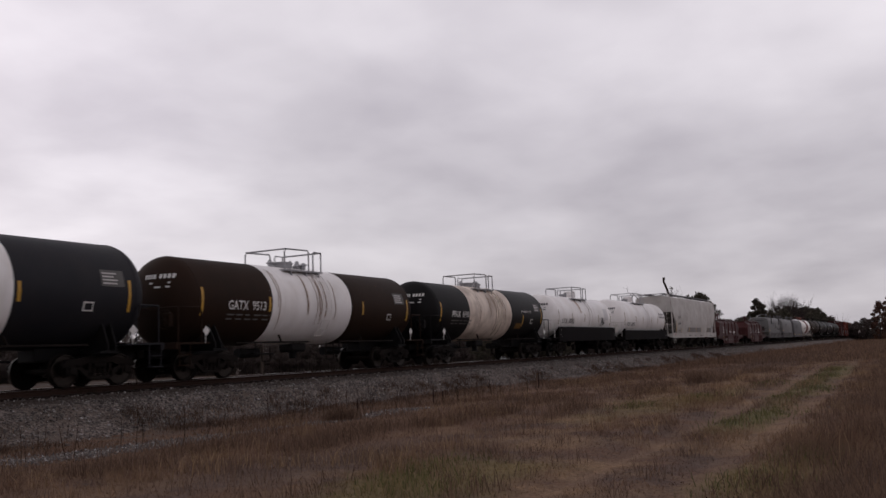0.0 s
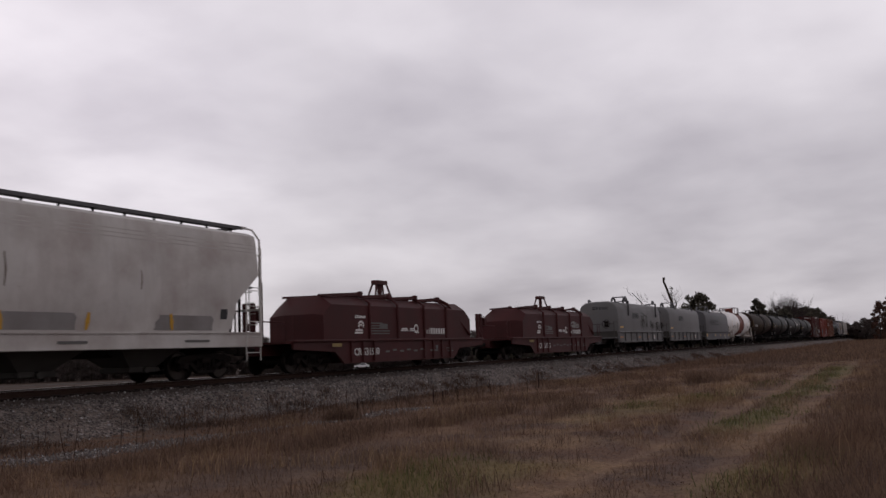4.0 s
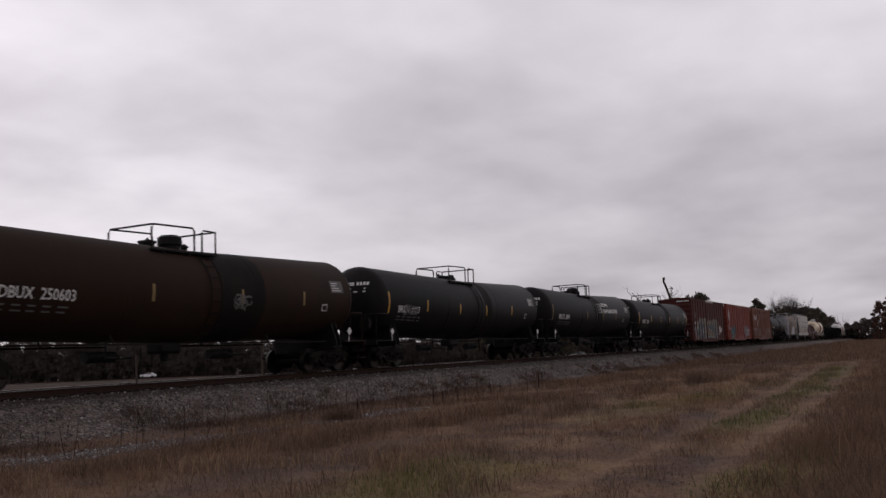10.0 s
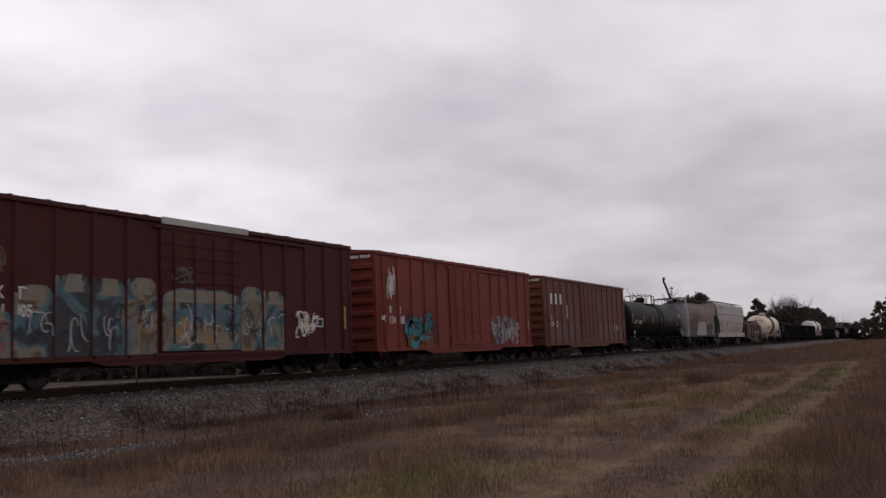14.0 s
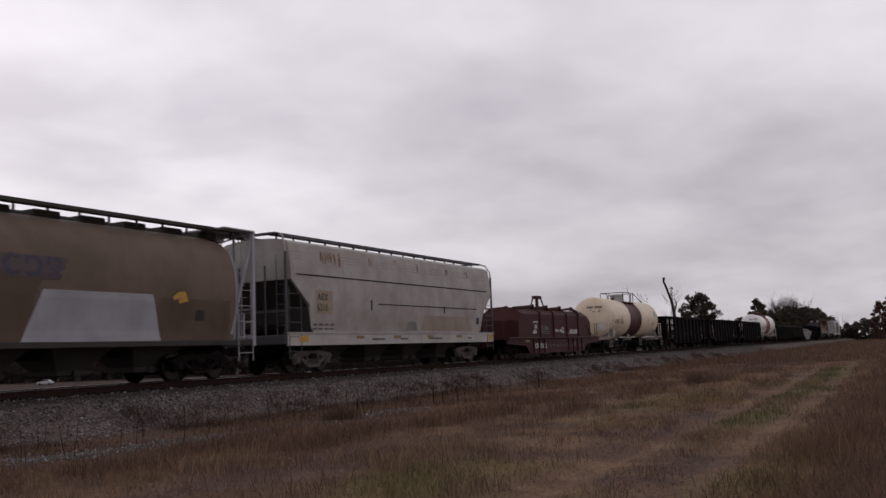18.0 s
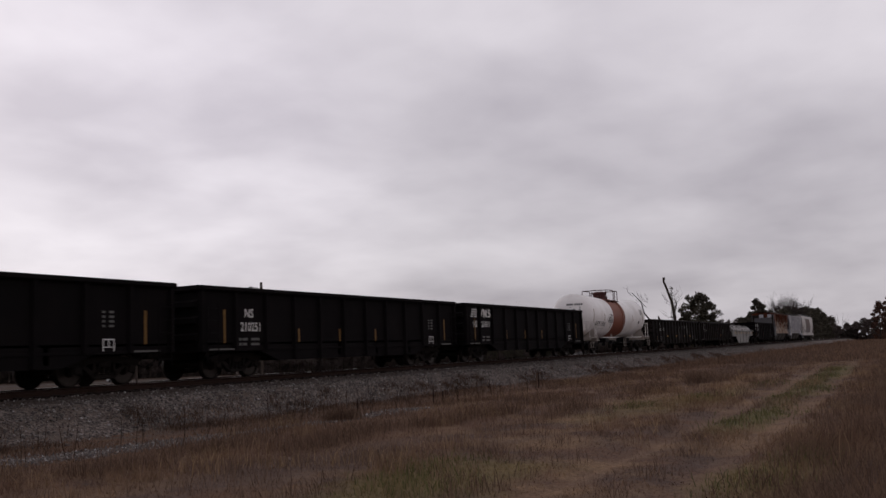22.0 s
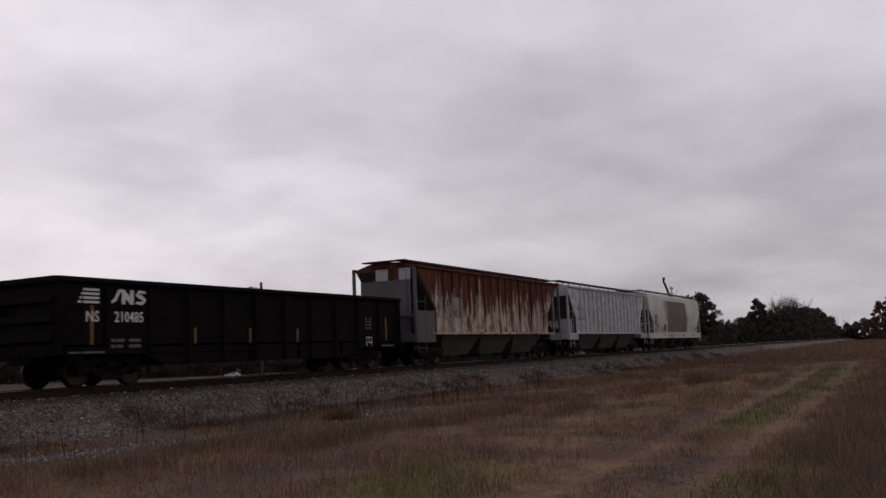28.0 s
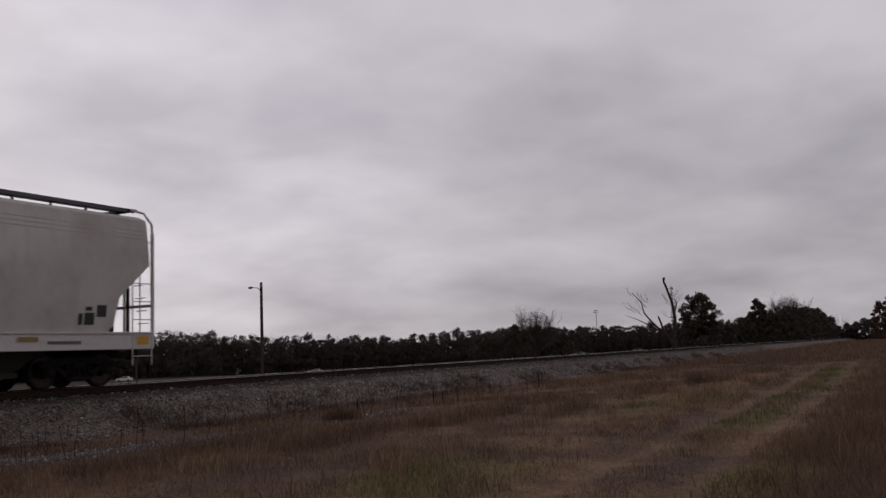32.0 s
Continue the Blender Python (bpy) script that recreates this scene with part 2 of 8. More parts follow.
def part(name, shape, mat, parent=None, label="", smooth=True):
    me = shape if isinstance(shape, bpy.types.Mesh) else shape.mesh(name, mat, smooth)
    ob = new(name, me)
    ob.parent = parent
    if label:
        ob["label"] = label
    return ob


def thing(name, label, category, group="", kind=""):
    return tagged(new(name), label, category, group, kind)


def flat_map(x, y, z):
    return lambda u, v, e=0.006: (x + u, y - e, z + v)


def tank_map(x, z, R, zc, slope=0.0):
    a0 = math.asin(max(-1, min(1, (z - zc) / R)))
    return lambda u, v, e=0.006: (x + u, -(R + e) * math.cos(a0 + v / R), zc + slope * abs(x + u) + (R + e) * math.sin(a0 + v / R))


def profile_map(half, x, z):
    """On a wall whose half cross-section is given as (y, z) from the top down."""
    zs, ys = [b for a, b in reversed(half)], [a for a, b in reversed(half)]
    return lambda u, v, e=0.006: (x + u, -float(np.interp(z + v, zs, ys)) - e, z + v)


def decal(where, rects, mat, parent, name="marking", e=0.006, label=""):
    """Thin painted fields, (u, v, width, height), or brush strokes, (points, width), laid on a wall or round a shell."""
    if name == "reflective_stripe" and len(rects) > 1:
        for a in rects:
            decal(where, [a], mat, parent, name, e, label)
        return None
    s = Shape()
    for i, item in enumerate(rects):
        lift = e + 0.0004 * (i % 9)
        if len(item) == 2:
            pts, wd = item
            vs = []
            for k, (u, v) in enumerate(pts):
                (a, b), (c, d) = pts[max(0, k - 1)], pts[min(len(pts) - 1, k + 1)]
                q = math.hypot(c - a, d - b) or 1.0
                g = wd / 2 * (0.55 + 0.45 * math.sin(math.pi * k / (len(pts) - 1)))
                vs += [where(u - (d - b) / q * g, v + (c - a) / q * g, lift), where(u + (d - b) / q * g, v - (c - a) / q * g, lift)]
            s.put(vs, [(2 * k, 2 * k + 1, 2 * k + 3, 2 * k + 2) for k in range(len(pts) - 1)])
            continue
        u, v, w, h = item
        n = max(1, int(math.ceil(h / 0.25)))
        vs = [where(u + a * w, v + h * k / n, lift) for k in range(n + 1) for a in (0, 1)]
        s.put(vs, [(2 * k, 2 * k + 1, 2 * k + 3, 2 * k + 2) for k in range(n)])
    o = part(name, s, mat, parent, label, smooth=False)
    if name in ("small_print", "scrawl", "end_mark", "company_name"):
        o["kind"] = "stuff"
    return o


def field(where, left, right, height, mat, parent, name, e=0.006, wave=0.0, rng=None, label=""):
    """One painted field with slanting or ragged sides; left and right: u at its foot and at its top."""
    n = max(4, int(height / 0.09))
    vs = []
    for k in range(n + 1):
        f = k / n
        a, b = left[0] + (left[1] - left[0]) * f, right[0] + (right[1] - right[0]) * f
        if rng and wave:
            a, b = a + rng.uniform(-wave, wave), b + rng.uniform(-wave, wave)
            if f > 0.8 and wave < 0.06:
                cut = (f - 0.8) / 0.2
                a, b = a + (b - a) * 0.22 * cut ** 3, b - (b - a) * 0.22 * cut ** 3
        vs += [where(a, height * f, e), where(b, height * f, e)]
    s = Shape()
    s.put(vs, [(2 * k, 2 * k + 1, 2 * k + 3, 2 * k + 2) for k in range(n)])
    return part(name, s, mat, parent, label, smooth=False)


def lettering(text, size, where, mat, parent, e=0.007, squeeze=1.0):
    cu = bpy.data.curves.new("lettering", "FONT")
    cu.body, cu.size, cu.resolution_u, cu.offset = text, size * 1.38, 2, 0.018 * size
    ob = new("lettering", cu)
    bpy.context.view_layer.update()
    me = bpy.data.meshes.new_from_object(ob)
    bpy.data.objects.remove(ob)
    for v in me.vertices:
        v.co = where(v.co.x * squeeze, v.co.y, e)
    me.materials.clear()
    me.materials.append(mat)
    o = new("lettering", me)
    o.parent = parent
    return o


def bars(n, w, h, gap):
    return [(i * (w + gap), 0, w, h) for i in range(n)]


def smear(rng, w, h, n, cell=0.16):
    """Looping brush strokes that fill a field of w by h: unreadable painted scrawl."""
    out = []
    for _ in range(n):
        cu, cv = rng.uniform(0.1, 0.9) * w, rng.uniform(0.2, 0.8) * h
        a0, turn = rng.uniform(0, 6.28), rng.choice((-1, 1)) * rng.uniform(1.2, 4.6)
        ru, rv = rng.uniform(0.06, 0.22) * min(w, 1.2), rng.uniform(0.14, 0.42) * h
        pts = []
        for k in range(9):
            q = a0 + turn * k / 8
            pts.append((min(w, max(0, cu + ru * math.cos(q) + 0.1 * ru * k)), min(h, max(0, cv + rv * math.sin(q)))))
        out.append((pts, rng.uniform(0.035, 0.075)))
    return out


# ---- trucks, wheels, couplers ----
def wheelset_mesh():
    s = Shape()
    s.lathe([(-1.08, 0.07), (-1.0, 0.09), (-0.8, 0.08), (0.8, 0.08), (1.0, 0.09), (1.08, 0.07)], "y", 12)
    for d in (-1, 1):
        s.lathe([(d * 0.68, 0.12), (d * 0.68, 0.30), (d * 0.68, 0.445), (d * 0.71, 0.445), (d * 0.72, 0.42), (d * 0.81, 0.415), (d * 0.82, 0.37), (d * 0.77, 0.35), (d * 0.76, 0.2), (d * 0.83, 0.14), (d * 0.83, 0.1)], "y", 28)
        for k in range(3):
            a = 2 * math.pi * k / 3
            s.box(0.05 * math.cos(a) - 0.02, 0.05 * math.cos(a) + 0.02, d * 1.08 - 0.015, d * 1.08 + 0.015, 0.05 * math.sin(a) - 0.02, 0.05 * math.sin(a) + 0.02)
    return s.mesh("wheelset", STEEL)


def tread_mesh():
    s = Shape()
    for d in (-1, 1):
        s.lathe([(d * 0.725, 0.423), (d * 0.805, 0.419), (d * 0.823, 0.405), (d * 0.824, 0.385), (d * 0.80, 0.39)], "y", 28)
    return s.mesh("wheel_rim", TREAD)


def frame_mesh(mat):
    s = Shape()
    y0, y1 = -0.07, 0.07
    s.prism([(-1.15, 0.56), (-1.05, 0.68), (-0.4, 0.76), (0.4, 0.76), (1.05, 0.68), (1.15, 0.56), (1.12, 0.5), (0.66, 0.52), (0.4, 0.6), (-0.4, 0.6), (-0.66, 0.52), (-1.12, 0.5)], 1, y0, y1)
    s.prism([(-0.8, 0.56), (-0.66, 0.56), (-0.2, 0.3), (-0.2, 0.2), (-0.34, 0.2)], 1, y0, y1)
    s.prism([(0.66, 0.56), (0.8, 0.56), (0.34, 0.2), (0.2, 0.2), (0.2, 0.3)], 1, y0, y1)
    s.box(-0.34, 0.34, y0 - 0.02, y1 + 0.02, 0.18, 0.27, 0.015)
    for x in (-0.36, 0.28):
        s.box(x, x + 0.08, y0, y1, 0.24, 0.62)
    for x in (-0.87, 0.87):
        s.box(x - 0.16, x - 0.1, y0, y1, 0.3, 0.55)
        s.box(x + 0.1, x + 0.16, y0, y1, 0.3, 0.55)
        s.lathe([(-0.11, 0.05), (-0.1, 0.1), (0.1, 0.1)], "y", 12, (x, 0, 0.42))
    for x in (-0.16, 0, 0.16):
        for k in range(4):
            s.lathe([(k * 0.055, 0.05), (k * 0.055 + 0.03, 0.065), (k * 0.055 + 0.05, 0.05)], "z", 8, (x, 0, 0.275))
    return s.mesh("side_frame", mat)


def bolster_mesh():
    s = Shape()
    s.box(-0.2, 0.2, -1.1, 1.1, 0.48, 0.66, 0.03)
    s.lathe([(0.6, 0.2), (0.8, 0.2)], "z", 16)
    for x in (-0.45, 0.45):
        s.box(x - 0.05, x + 0.05, -0.8, 0.8, 0.4, 0.48)
        for y in (-0.75, 0.75):
            s.box(x - 0.06, x + 0.06, y - 0.05, y + 0.05, 0.25, 0.5, 0.015)
    return s.mesh("bolster", STEEL)


WHEELSET, RIM, FRAME, DUSTYFRAME, BOLSTER = wheelset_mesh(), tread_mesh(), frame_mesh(STEEL), frame_mesh(DUSTY), bolster_mesh()
AXLES = []      # (wheelset, car, distance along the train)


def truck(car, x, dusty=False):
    tr = part("truck", BOLSTER, None, car)
    tr.location = (x, 0, 0)
    for y in (-1.0, 1.0):
        f = part("side_frame", DUSTYFRAME if dusty else FRAME, None, tr)
        f.location = (0, y, 0)
    for a in (-0.87, 0.87):
        w = part("wheelset", WHEELSET, None, tr)
        w.location = (a, 0, 0.42)
        w.data = WHEELSET
        AXLES.append((w, car, a))


def join_rim():
    """The bright tyres are part of the wheelset mesh: its second material."""
    bm = bmesh.new()
    bm.from_mesh(WHEELSET)
    n = len(bm.faces)
    bm.from_mesh(RIM)
    for i, f in enumerate(bm.faces):
        if i >= n:
            f.material_index = 1
    bm.to_mesh(WHEELSET)
    bm.free()
    WHEELSET.materials.append(TREAD)


join_rim()


def couplers(car, half, reach, mat=None):
    """Draft sill ends, knuckle couplers and air hoses at both ends. half: end of the sill; reach: the knuckle's face."""
    for d in (-1, 1):
        s = Shape()
        s.box(min(d * (half - 0.5), d * reach), max(d * (half - 0.5), d * reach), -0.08, 0.08, 0.72, 0.9, 0.02)
        s.box(min(d * (reach - 0.22), d * reach), max(d * (reach - 0.22), d * reach), -0.16, 0.14, 0.66, 0.96, 0.04)
        s.tube([(d * (half - 0.1), 0.35, 0.72), (d * (half + 0.15), 0.3, 0.55), (d * (reach - 0.1), 0.15, 0.4), (d * (reach + 0.0), 0.05, 0.5)], 0.025, 6)
        part("coupler", s, STEEL, car)


def brake_wheel(car, x, y, z, mat=None):
    s = Shape()
    n = 16
    ring = [(x, y + 0.28 * math.cos(2 * math.pi * k / n), z + 0.28 * math.sin(2 * math.pi * k / n)) for k in range(n + 1)]
    s.tube(ring, 0.016, 5)
    for k in range(4):
        a = math.pi * k / 4
        s.tube([(x, y + 0.28 * math.cos(a), z + 0.28 * math.sin(a)), (x, y - 0.28 * math.cos(a), z - 0.28 * math.sin(a))], 0.012, 4)
    s.box(x + 0.02, x + 0.2, y - 0.14, y + 0.14, z - 0.2, z + 0.2, 0.03)
    part("brake_wheel", s, mat or STEEL, car)


def ladder(car, pts0, pts1, rungs, mat, name="ladder", r=0.018):
    s = Shape()
    s.tube(pts0, r, 6)
    s.tube(pts1, r, 6)
    a0, a1, b0, b1 = Vector(pts0[0]), Vector(pts0[-1]), Vector(pts1[0]), Vector(pts1[-1])
    for k in range(rungs):
        f = (k + 0.5) / rungs
        s.tube([a0.lerp(a1, f), b0.lerp(b1, f)], r * 0.75, 5)
    return part(name, s, mat, car)


TRAIN = []      # (car, distance along the train)


def car_thing(name, label, category, s, group="cars of the freight train"):
    ob = thing(name, label, category, group)
    TRAIN.append((ob, s))
    return ob

# ---- tank cars ----
def tank_car(s, label, L, R, zc, bands, trucks, number, marks, ink, rail_mat, dome="low", white_trim=False, stripes=(), skirt=None,
             stripe_mat=YELLOW, seed=0, text_x=-3.3, mark_n=4, extra=None, rail_x=0.0, panel=True, placard=True, rail_half=1.3, rise=0.0, text_dz=0.0, skirt_top=None, dome_x=0.25):
    """bands: (from, to, material) along the shell; trucks: half their distance; number: digits on the side; rise: how much higher the shell lies at its ends than in the middle."""
    rng = random.Random(seed)
    car = car_thing("tank_car", label, "tank car", s)
    h = L / 2
    trim = WHITETRIM if white_trim or skirt else bands[0][2]
    plate = DIRTYWHITE if white_trim else (skirt or trim)
    slope = rise / h

    def tilted(sh):
        sh.v = [(x, y, z + slope * abs(x)) for x, y, z in sh.v]
        return sh

    for i, (a, b, mat) in enumerate(bands):
        sh = Shape()
        prof = [(a, R), (b, R)]
        if i == 0:
            prof = [(-h - 0.52 * R * math.sin(q), R * math.cos(q)) for q in [math.pi / 2 * k / 9 for k in range(9, -1, -1)]] + [(b, R)]
        if i == len(bands) - 1:
            prof = (prof[:-1] + [(0.0, R)] if i == 0 else [(a, R)]) + [(h + 0.52 * R * math.sin(q), R * math.cos(q)) for q in [math.pi / 2 * k / 9 for k in range(10)]]
        if i not in (0, len(bands) - 1) and a < 0 < b:
            prof.insert(1, (0.0, R))
        sh.lathe([(p, max(r, 1e-4)) for p, r in prof], "x", 56, (0, 0, zc))
        tilted(sh)
        part("tank_shell" if i in (0, len(bands) - 1) else "shell_band", sh, mat, car)
    # weld seams round the shell
    for x in (-h, -h / 3, h / 3, h):
        sh = Shape()
        sh.lathe([(x - 0.03, R - 0.01), (x - 0.012, R + 0.006), (x + 0.012, R + 0.006), (x + 0.03, R - 0.01)], "x", 56, (0, 0, zc))
        tilted(sh)
        mat = [m for a, b, m in bands if a - 0.01 <= x <= b + 0.01][0]
        part("weld_seam", sh, mat, car)
    dark = BLACK if not skirt else skirt
    # stub sills and saddles
    end = h + 0.95
    for d in (-1, 1):
        sh = Shape()
        sh.box(min(d * (trucks - 1.4), d * end), max(d * (trucks - 1.4), d * end), -0.32, 0.32, 0.66, 1.1, 0.03)
        part("stub_sill", sh, dark, car)
        sh = Shape()
        low = zc - R
        for x in (trucks - 0.05, trucks + 0.2):
            out = [(-1.42, 0.86), (1.42, 0.86), (1.42, 1.05), (R * 0.84, zc - R * 0.55), (0.0, low + 0.1), (-R * 0.84, zc - R * 0.55), (-1.42, 1.05)]
            sh.prism(out, 0, d * x - 0.02, d * x + 0.02)
        sh.box(d * trucks - 0.3, d * trucks + 0.3, -1.42, 1.42, 0.84, 0.9)
        part("bolster_saddle", sh, plate if white_trim else dark, car)
        # end platform, handrail, steps
        sh = Shape()
        x0, x1 = sorted((d * (h - 0.35), d * end))
        sh.box(x0, x1, -1.42, 1.42, 1.04, 1.09)
        sh.box(d * end - 0.05, d * end + 0.05, -1.42, 1.42, 0.9, 1.09, 0.01)
        part("end_platform", sh, plate, car)
        for y in (-1.42, 1.42):
            sh = Shape()
            for dx in (0.0, 0.42):
                sh.tube([(d * (end - 0.08 - dx), y, 1.04), (d * (end - 0.08 - dx), y, 0.42)], 0.02, 5)
            for z in (0.44, 0.74):
                sh.box(*sorted((d * (end - 0.5), d * (end - 0.08))), y - 0.09, y + 0.09, z - 0.015, z + 0.015)
            part("step", sh, plate, car)
        rail = Shape()
        xe = d * (end - 0.1)
        rail.tube([(d * (h + 0.0), -1.42, 1.08), (d * (h + 0.0), -1.42, 2.0), (d * (h + 0.06), -1.42, 2.1), (xe - d * 0.1, -1.42, 2.1), (xe, -1.35, 2.1), (xe, 1.35, 2.1), (d * (h + 0.06), 1.42, 2.1), (d * h, 1.42, 2.0), (d * h, 1.42, 1.08)], 0.022, 6)
        for y in (-1.35, 1.35):
            rail.tube([(xe, y, 1.08), (xe, y, 2.1)], 0.022, 6)
        part("handrail", rail, trim, car)
    # thin running rail low on both sides
    for y in (-1, 1):
        sh = Shape()
        z = zc - R * 0.93
        sh.box(-trucks + 0.7, -0.9, y * 1.40 - 0.03, y * 1.40 + 0.03, 1.03, 1.08)
        sh.box(0.9, trucks - 0.7, y * 1.40 - 0.03, y * 1.40 + 0.03, 1.03, 1.08)
        for x in (-trucks * 0.45, trucks * 0.45):
            sh.prism([(x - 0.03, 1.05), (x + 0.03, 1.05), (x - 0.12, 1.3), (x - 0.18, 1.3)], 1, y * 1.40 - 0.02, y * 1.40 + 0.02)
        part("running_rail", sh, STEEL if not white_trim else WHITETRIM, car)
    if skirt:
        for y in (-1, 1):
            sh = Shape()
            sh.box(-h - 0.3, h + 0.3, y * 1.40 - 0.04, y * 1.40 + 0.04, 0.86, skirt_top or zc - R + 0.58, 0.02)
            part("side_sill", sh, skirt, car)
    # top platform, fittings, railing
    top = zc + R
    for y in (-0.72, 0.72):
        sh = Shape()
        sh.box(rail_x - rail_half, rail_x + rail_half, y - 0.22, y + 0.22, top - 0.2, top - 0.15)
        for x in (-0.7, 0.1, 0.8):
            sh.box(rail_x + x * rail_half - 0.03, rail_x + x * rail_half + 0.03, y - 0.2, y + 0.2, top - 0.42, top - 0.18)
        part("top_platform", sh, rail_mat, car)
    sh = Shape()
    zr, f0, f1 = top + 0.55, rail_x - rail_half, rail_x + rail_half
    for y in (-0.86, 0.86):
        sh.tube([(f0, y, top - 0.2), (f0, y, zr - 0.1), (f0 + 0.08, y, zr), (f0 + 1.25 * rail_half, y, zr + 0.03), (f0 + 1.3 * rail_half, y, zr - 0.06), (f0 + 1.3 * rail_half, y, top - 0.2)], 0.03, 6)
        sh.tube([(f1 - 0.45 * rail_half, y, top - 0.2), (f1 - 0.45 * rail_half, y, zr - 0.06), (f1 - 0.4 * rail_half, y, zr), (f1, y, zr), (f1, y, top - 0.2)], 0.03, 6)
    for x in (f0 + 0.06, f1):
        sh.tube([(x, -0.86, zr), (x, 0.86, zr)], 0.03, 6)
    part("platform_railing", sh, rail_mat, car)
    sh = Shape()
    if dome == "tall":
        sh.lathe([(-0.3, 0.46), (0.34, 0.46), (0.36, 0.52), (0.43, 0.52), (0.48, 0.44), (0.52, 0.2), (0.53, 0.001)], "z", 28, (rail_x - 0.1, 0, top))
    elif dome == "box":
        sh.lathe([(-0.15, 0.33), (0.1, 0.33), (0.14, 0.37), (0.36, 0.36), (0.43, 0.26), (0.44, 0.001)], "z", 20, (rail_x + dome_x, 0, top))
        cap = Shape().lathe([(-0.15, 0.22), (0.1, 0.22), (0.13, 0.27), (0.18, 0.27), (0.2, 0.001)], "z", 16, (rail_x - 0.65, 0, top))
        part("hatch", cap, rail_mat, car)
    else:
        sh.lathe([(-0.2, 0.3), (0.12, 0.3), (0.14, 0.34), (0.2, 0.34), (0.22, 0.1), (0.22, 0.001)], "z", 22, (rail_x - 0.1, 0, top))
        cap = Shape().lathe([(-0.2, 0.16), (0.1, 0.16), (0.12, 0.2), (0.2, 0.1), (0.32, 0.06), (0.34, 0.001)], "z", 14, (rail_x + 0.9, 0.1, top))
        part("safety_valve", cap, rail_mat, car)
    part("manway_dome", sh, (PALEGREY if bands[0][2] is CREAM else (MAROON if seed == 28 else OXIDE)) if dome == "tall" else (WHITE if dome == "box" and skirt else rail_mat), car)
    for x, r, hh in ((-0.8, 0.1, 0.2), (-0.55, 0.06, 0.3), (0.55, 0.07, 0.32), (1.0, 0.09, 0.25)):
        sh = Shape()
        sh.lathe([(-0.15, r), (hh * 0.5, r), (hh * 0.55, r * 1.5), (hh * 0.7, r * 1.5), (hh, r * 0.4), (hh, 0.001)], "z", 10, (rail_x + x, rng.uniform(-0.2, 0.2), top))
        part("valve", sh, rail_mat, car)
    # side ladder with its stirrup
    for y in (-1, 1):
        arc = [(y * (R + 0.07) * math.cos(q), zc + (R + 0.07) * math.sin(q)) for q in [radians(a) for a in range(-50, 75, 14)]]
        arc = [p for p in arc if p[1] > 1.2]
        sh = Shape()
        for x in (0.45, 0.9):
            sh.tube([(rail_x + x, y * 1.42, 0.45), (rail_x + x, y * 1.42, 1.05)], 0.02, 5)
        sh.tube([(rail_x + 0.45, y * 1.42, 0.45), (rail_x + 0.9, y * 1.42, 0.45)], 0.02, 5)
        part("stirrup", sh, plate if white_trim else STEEL, car)
        sh = Shape()
        for x in (0.45, 0.9):
            sh.tube([(rail_x + x, a, b) for a, b in arc], 0.02, 5)
        for a, b in arc:
            sh.tube([(rail_x + 0.45, a, b), (rail_x + 0.9, a, b)], 0.015, 5)
        part("ladder", sh, bands[len(bands) // 2][2], car)
    sh = Shape()
    sh.box(-0.45, 0.45, -0.3, 0.3, zc - R - 0.28, zc - R + 0.1, 0.08)
    sh.lathe([(-0.4, 0.12), (0.0, 0.16)], "z", 12, (0, 0, zc - R - 0.1))
    part("bottom_outlet", sh, dark, car)
    for x in (-2.6, 2.2):
        sh = Shape()
        sh.tube([(x, -0.5, zc - R + 0.1), (x, -0.5, 0.7), (x + 0.9, -0.5, 0.7)], 0.03, 5)
        sh.tube([(x + 0.4, -0.5, 0.7), (x + 0.4, 0.2, 0.75)], 0.03, 5)
        sh.lathe([(-0.5, 0.16), (0.5, 0.16)], "x", 10, (x + 0.4, 0.2, 0.75))
        part("brake_pipe", sh, dark, car)
    # painted marks
    side = lambda x, z: tank_map(x, z, R, zc, slope)
    for x in stripes:
        hh = 0.85 if abs(x) > h - 0.6 else 0.48
        decal(side(x, zc - 0.08), [(0, -hh / 2, 0.09, hh)], stripe_mat, car, "reflective_stripe")
    if number:
        w = 0.2
        if isinstance(marks, str):
            lettering(marks + "  " + number, 0.29, side(text_x, zc - 0.44 + text_dz), ink, car, squeeze=0.86)
        else:
            decal(side(text_x, zc - 0.42), bars(mark_n, 0.14, 0.26, 0.06), ink, car, "company_mark")
            lettering(number, 0.27, side(text_x + mark_n * 0.2 + 0.16, zc - 0.42), ink, car, squeeze=0.86)
        decal(side(text_x, zc - 0.66 + text_dz), [(i * 0.42, 0.04, rng.uniform(0.2, 0.36), 0.05) for i in range(5)] + [(i * 0.42, -0.1, rng.uniform(0.2, 0.36), 0.05) for i in range(5)], LETTERG if ink is LETTERW else PALEGREY, car, "small_print")
        head = lambda u, v, e=0.0: (-h - 0.52 * R * math.sqrt(max(0.0, 1 - ((u - 0.85) ** 2 + (0.62 + v) ** 2) / R ** 2)) - 0.012, u - 0.85, zc + rise + 0.62 + v)
        decal(head, [(i * 0.13, 0, 0.09, 0.13) for i in range(4)] + [(0.6 + i * 0.11, 0, 0.08, 0.13) for i in range(4)] + [(0.1, -0.16, 0.7, 0.05), (0.1, -0.28, 0.5, 0.05)], ink, car, "end_mark", e=0.0)
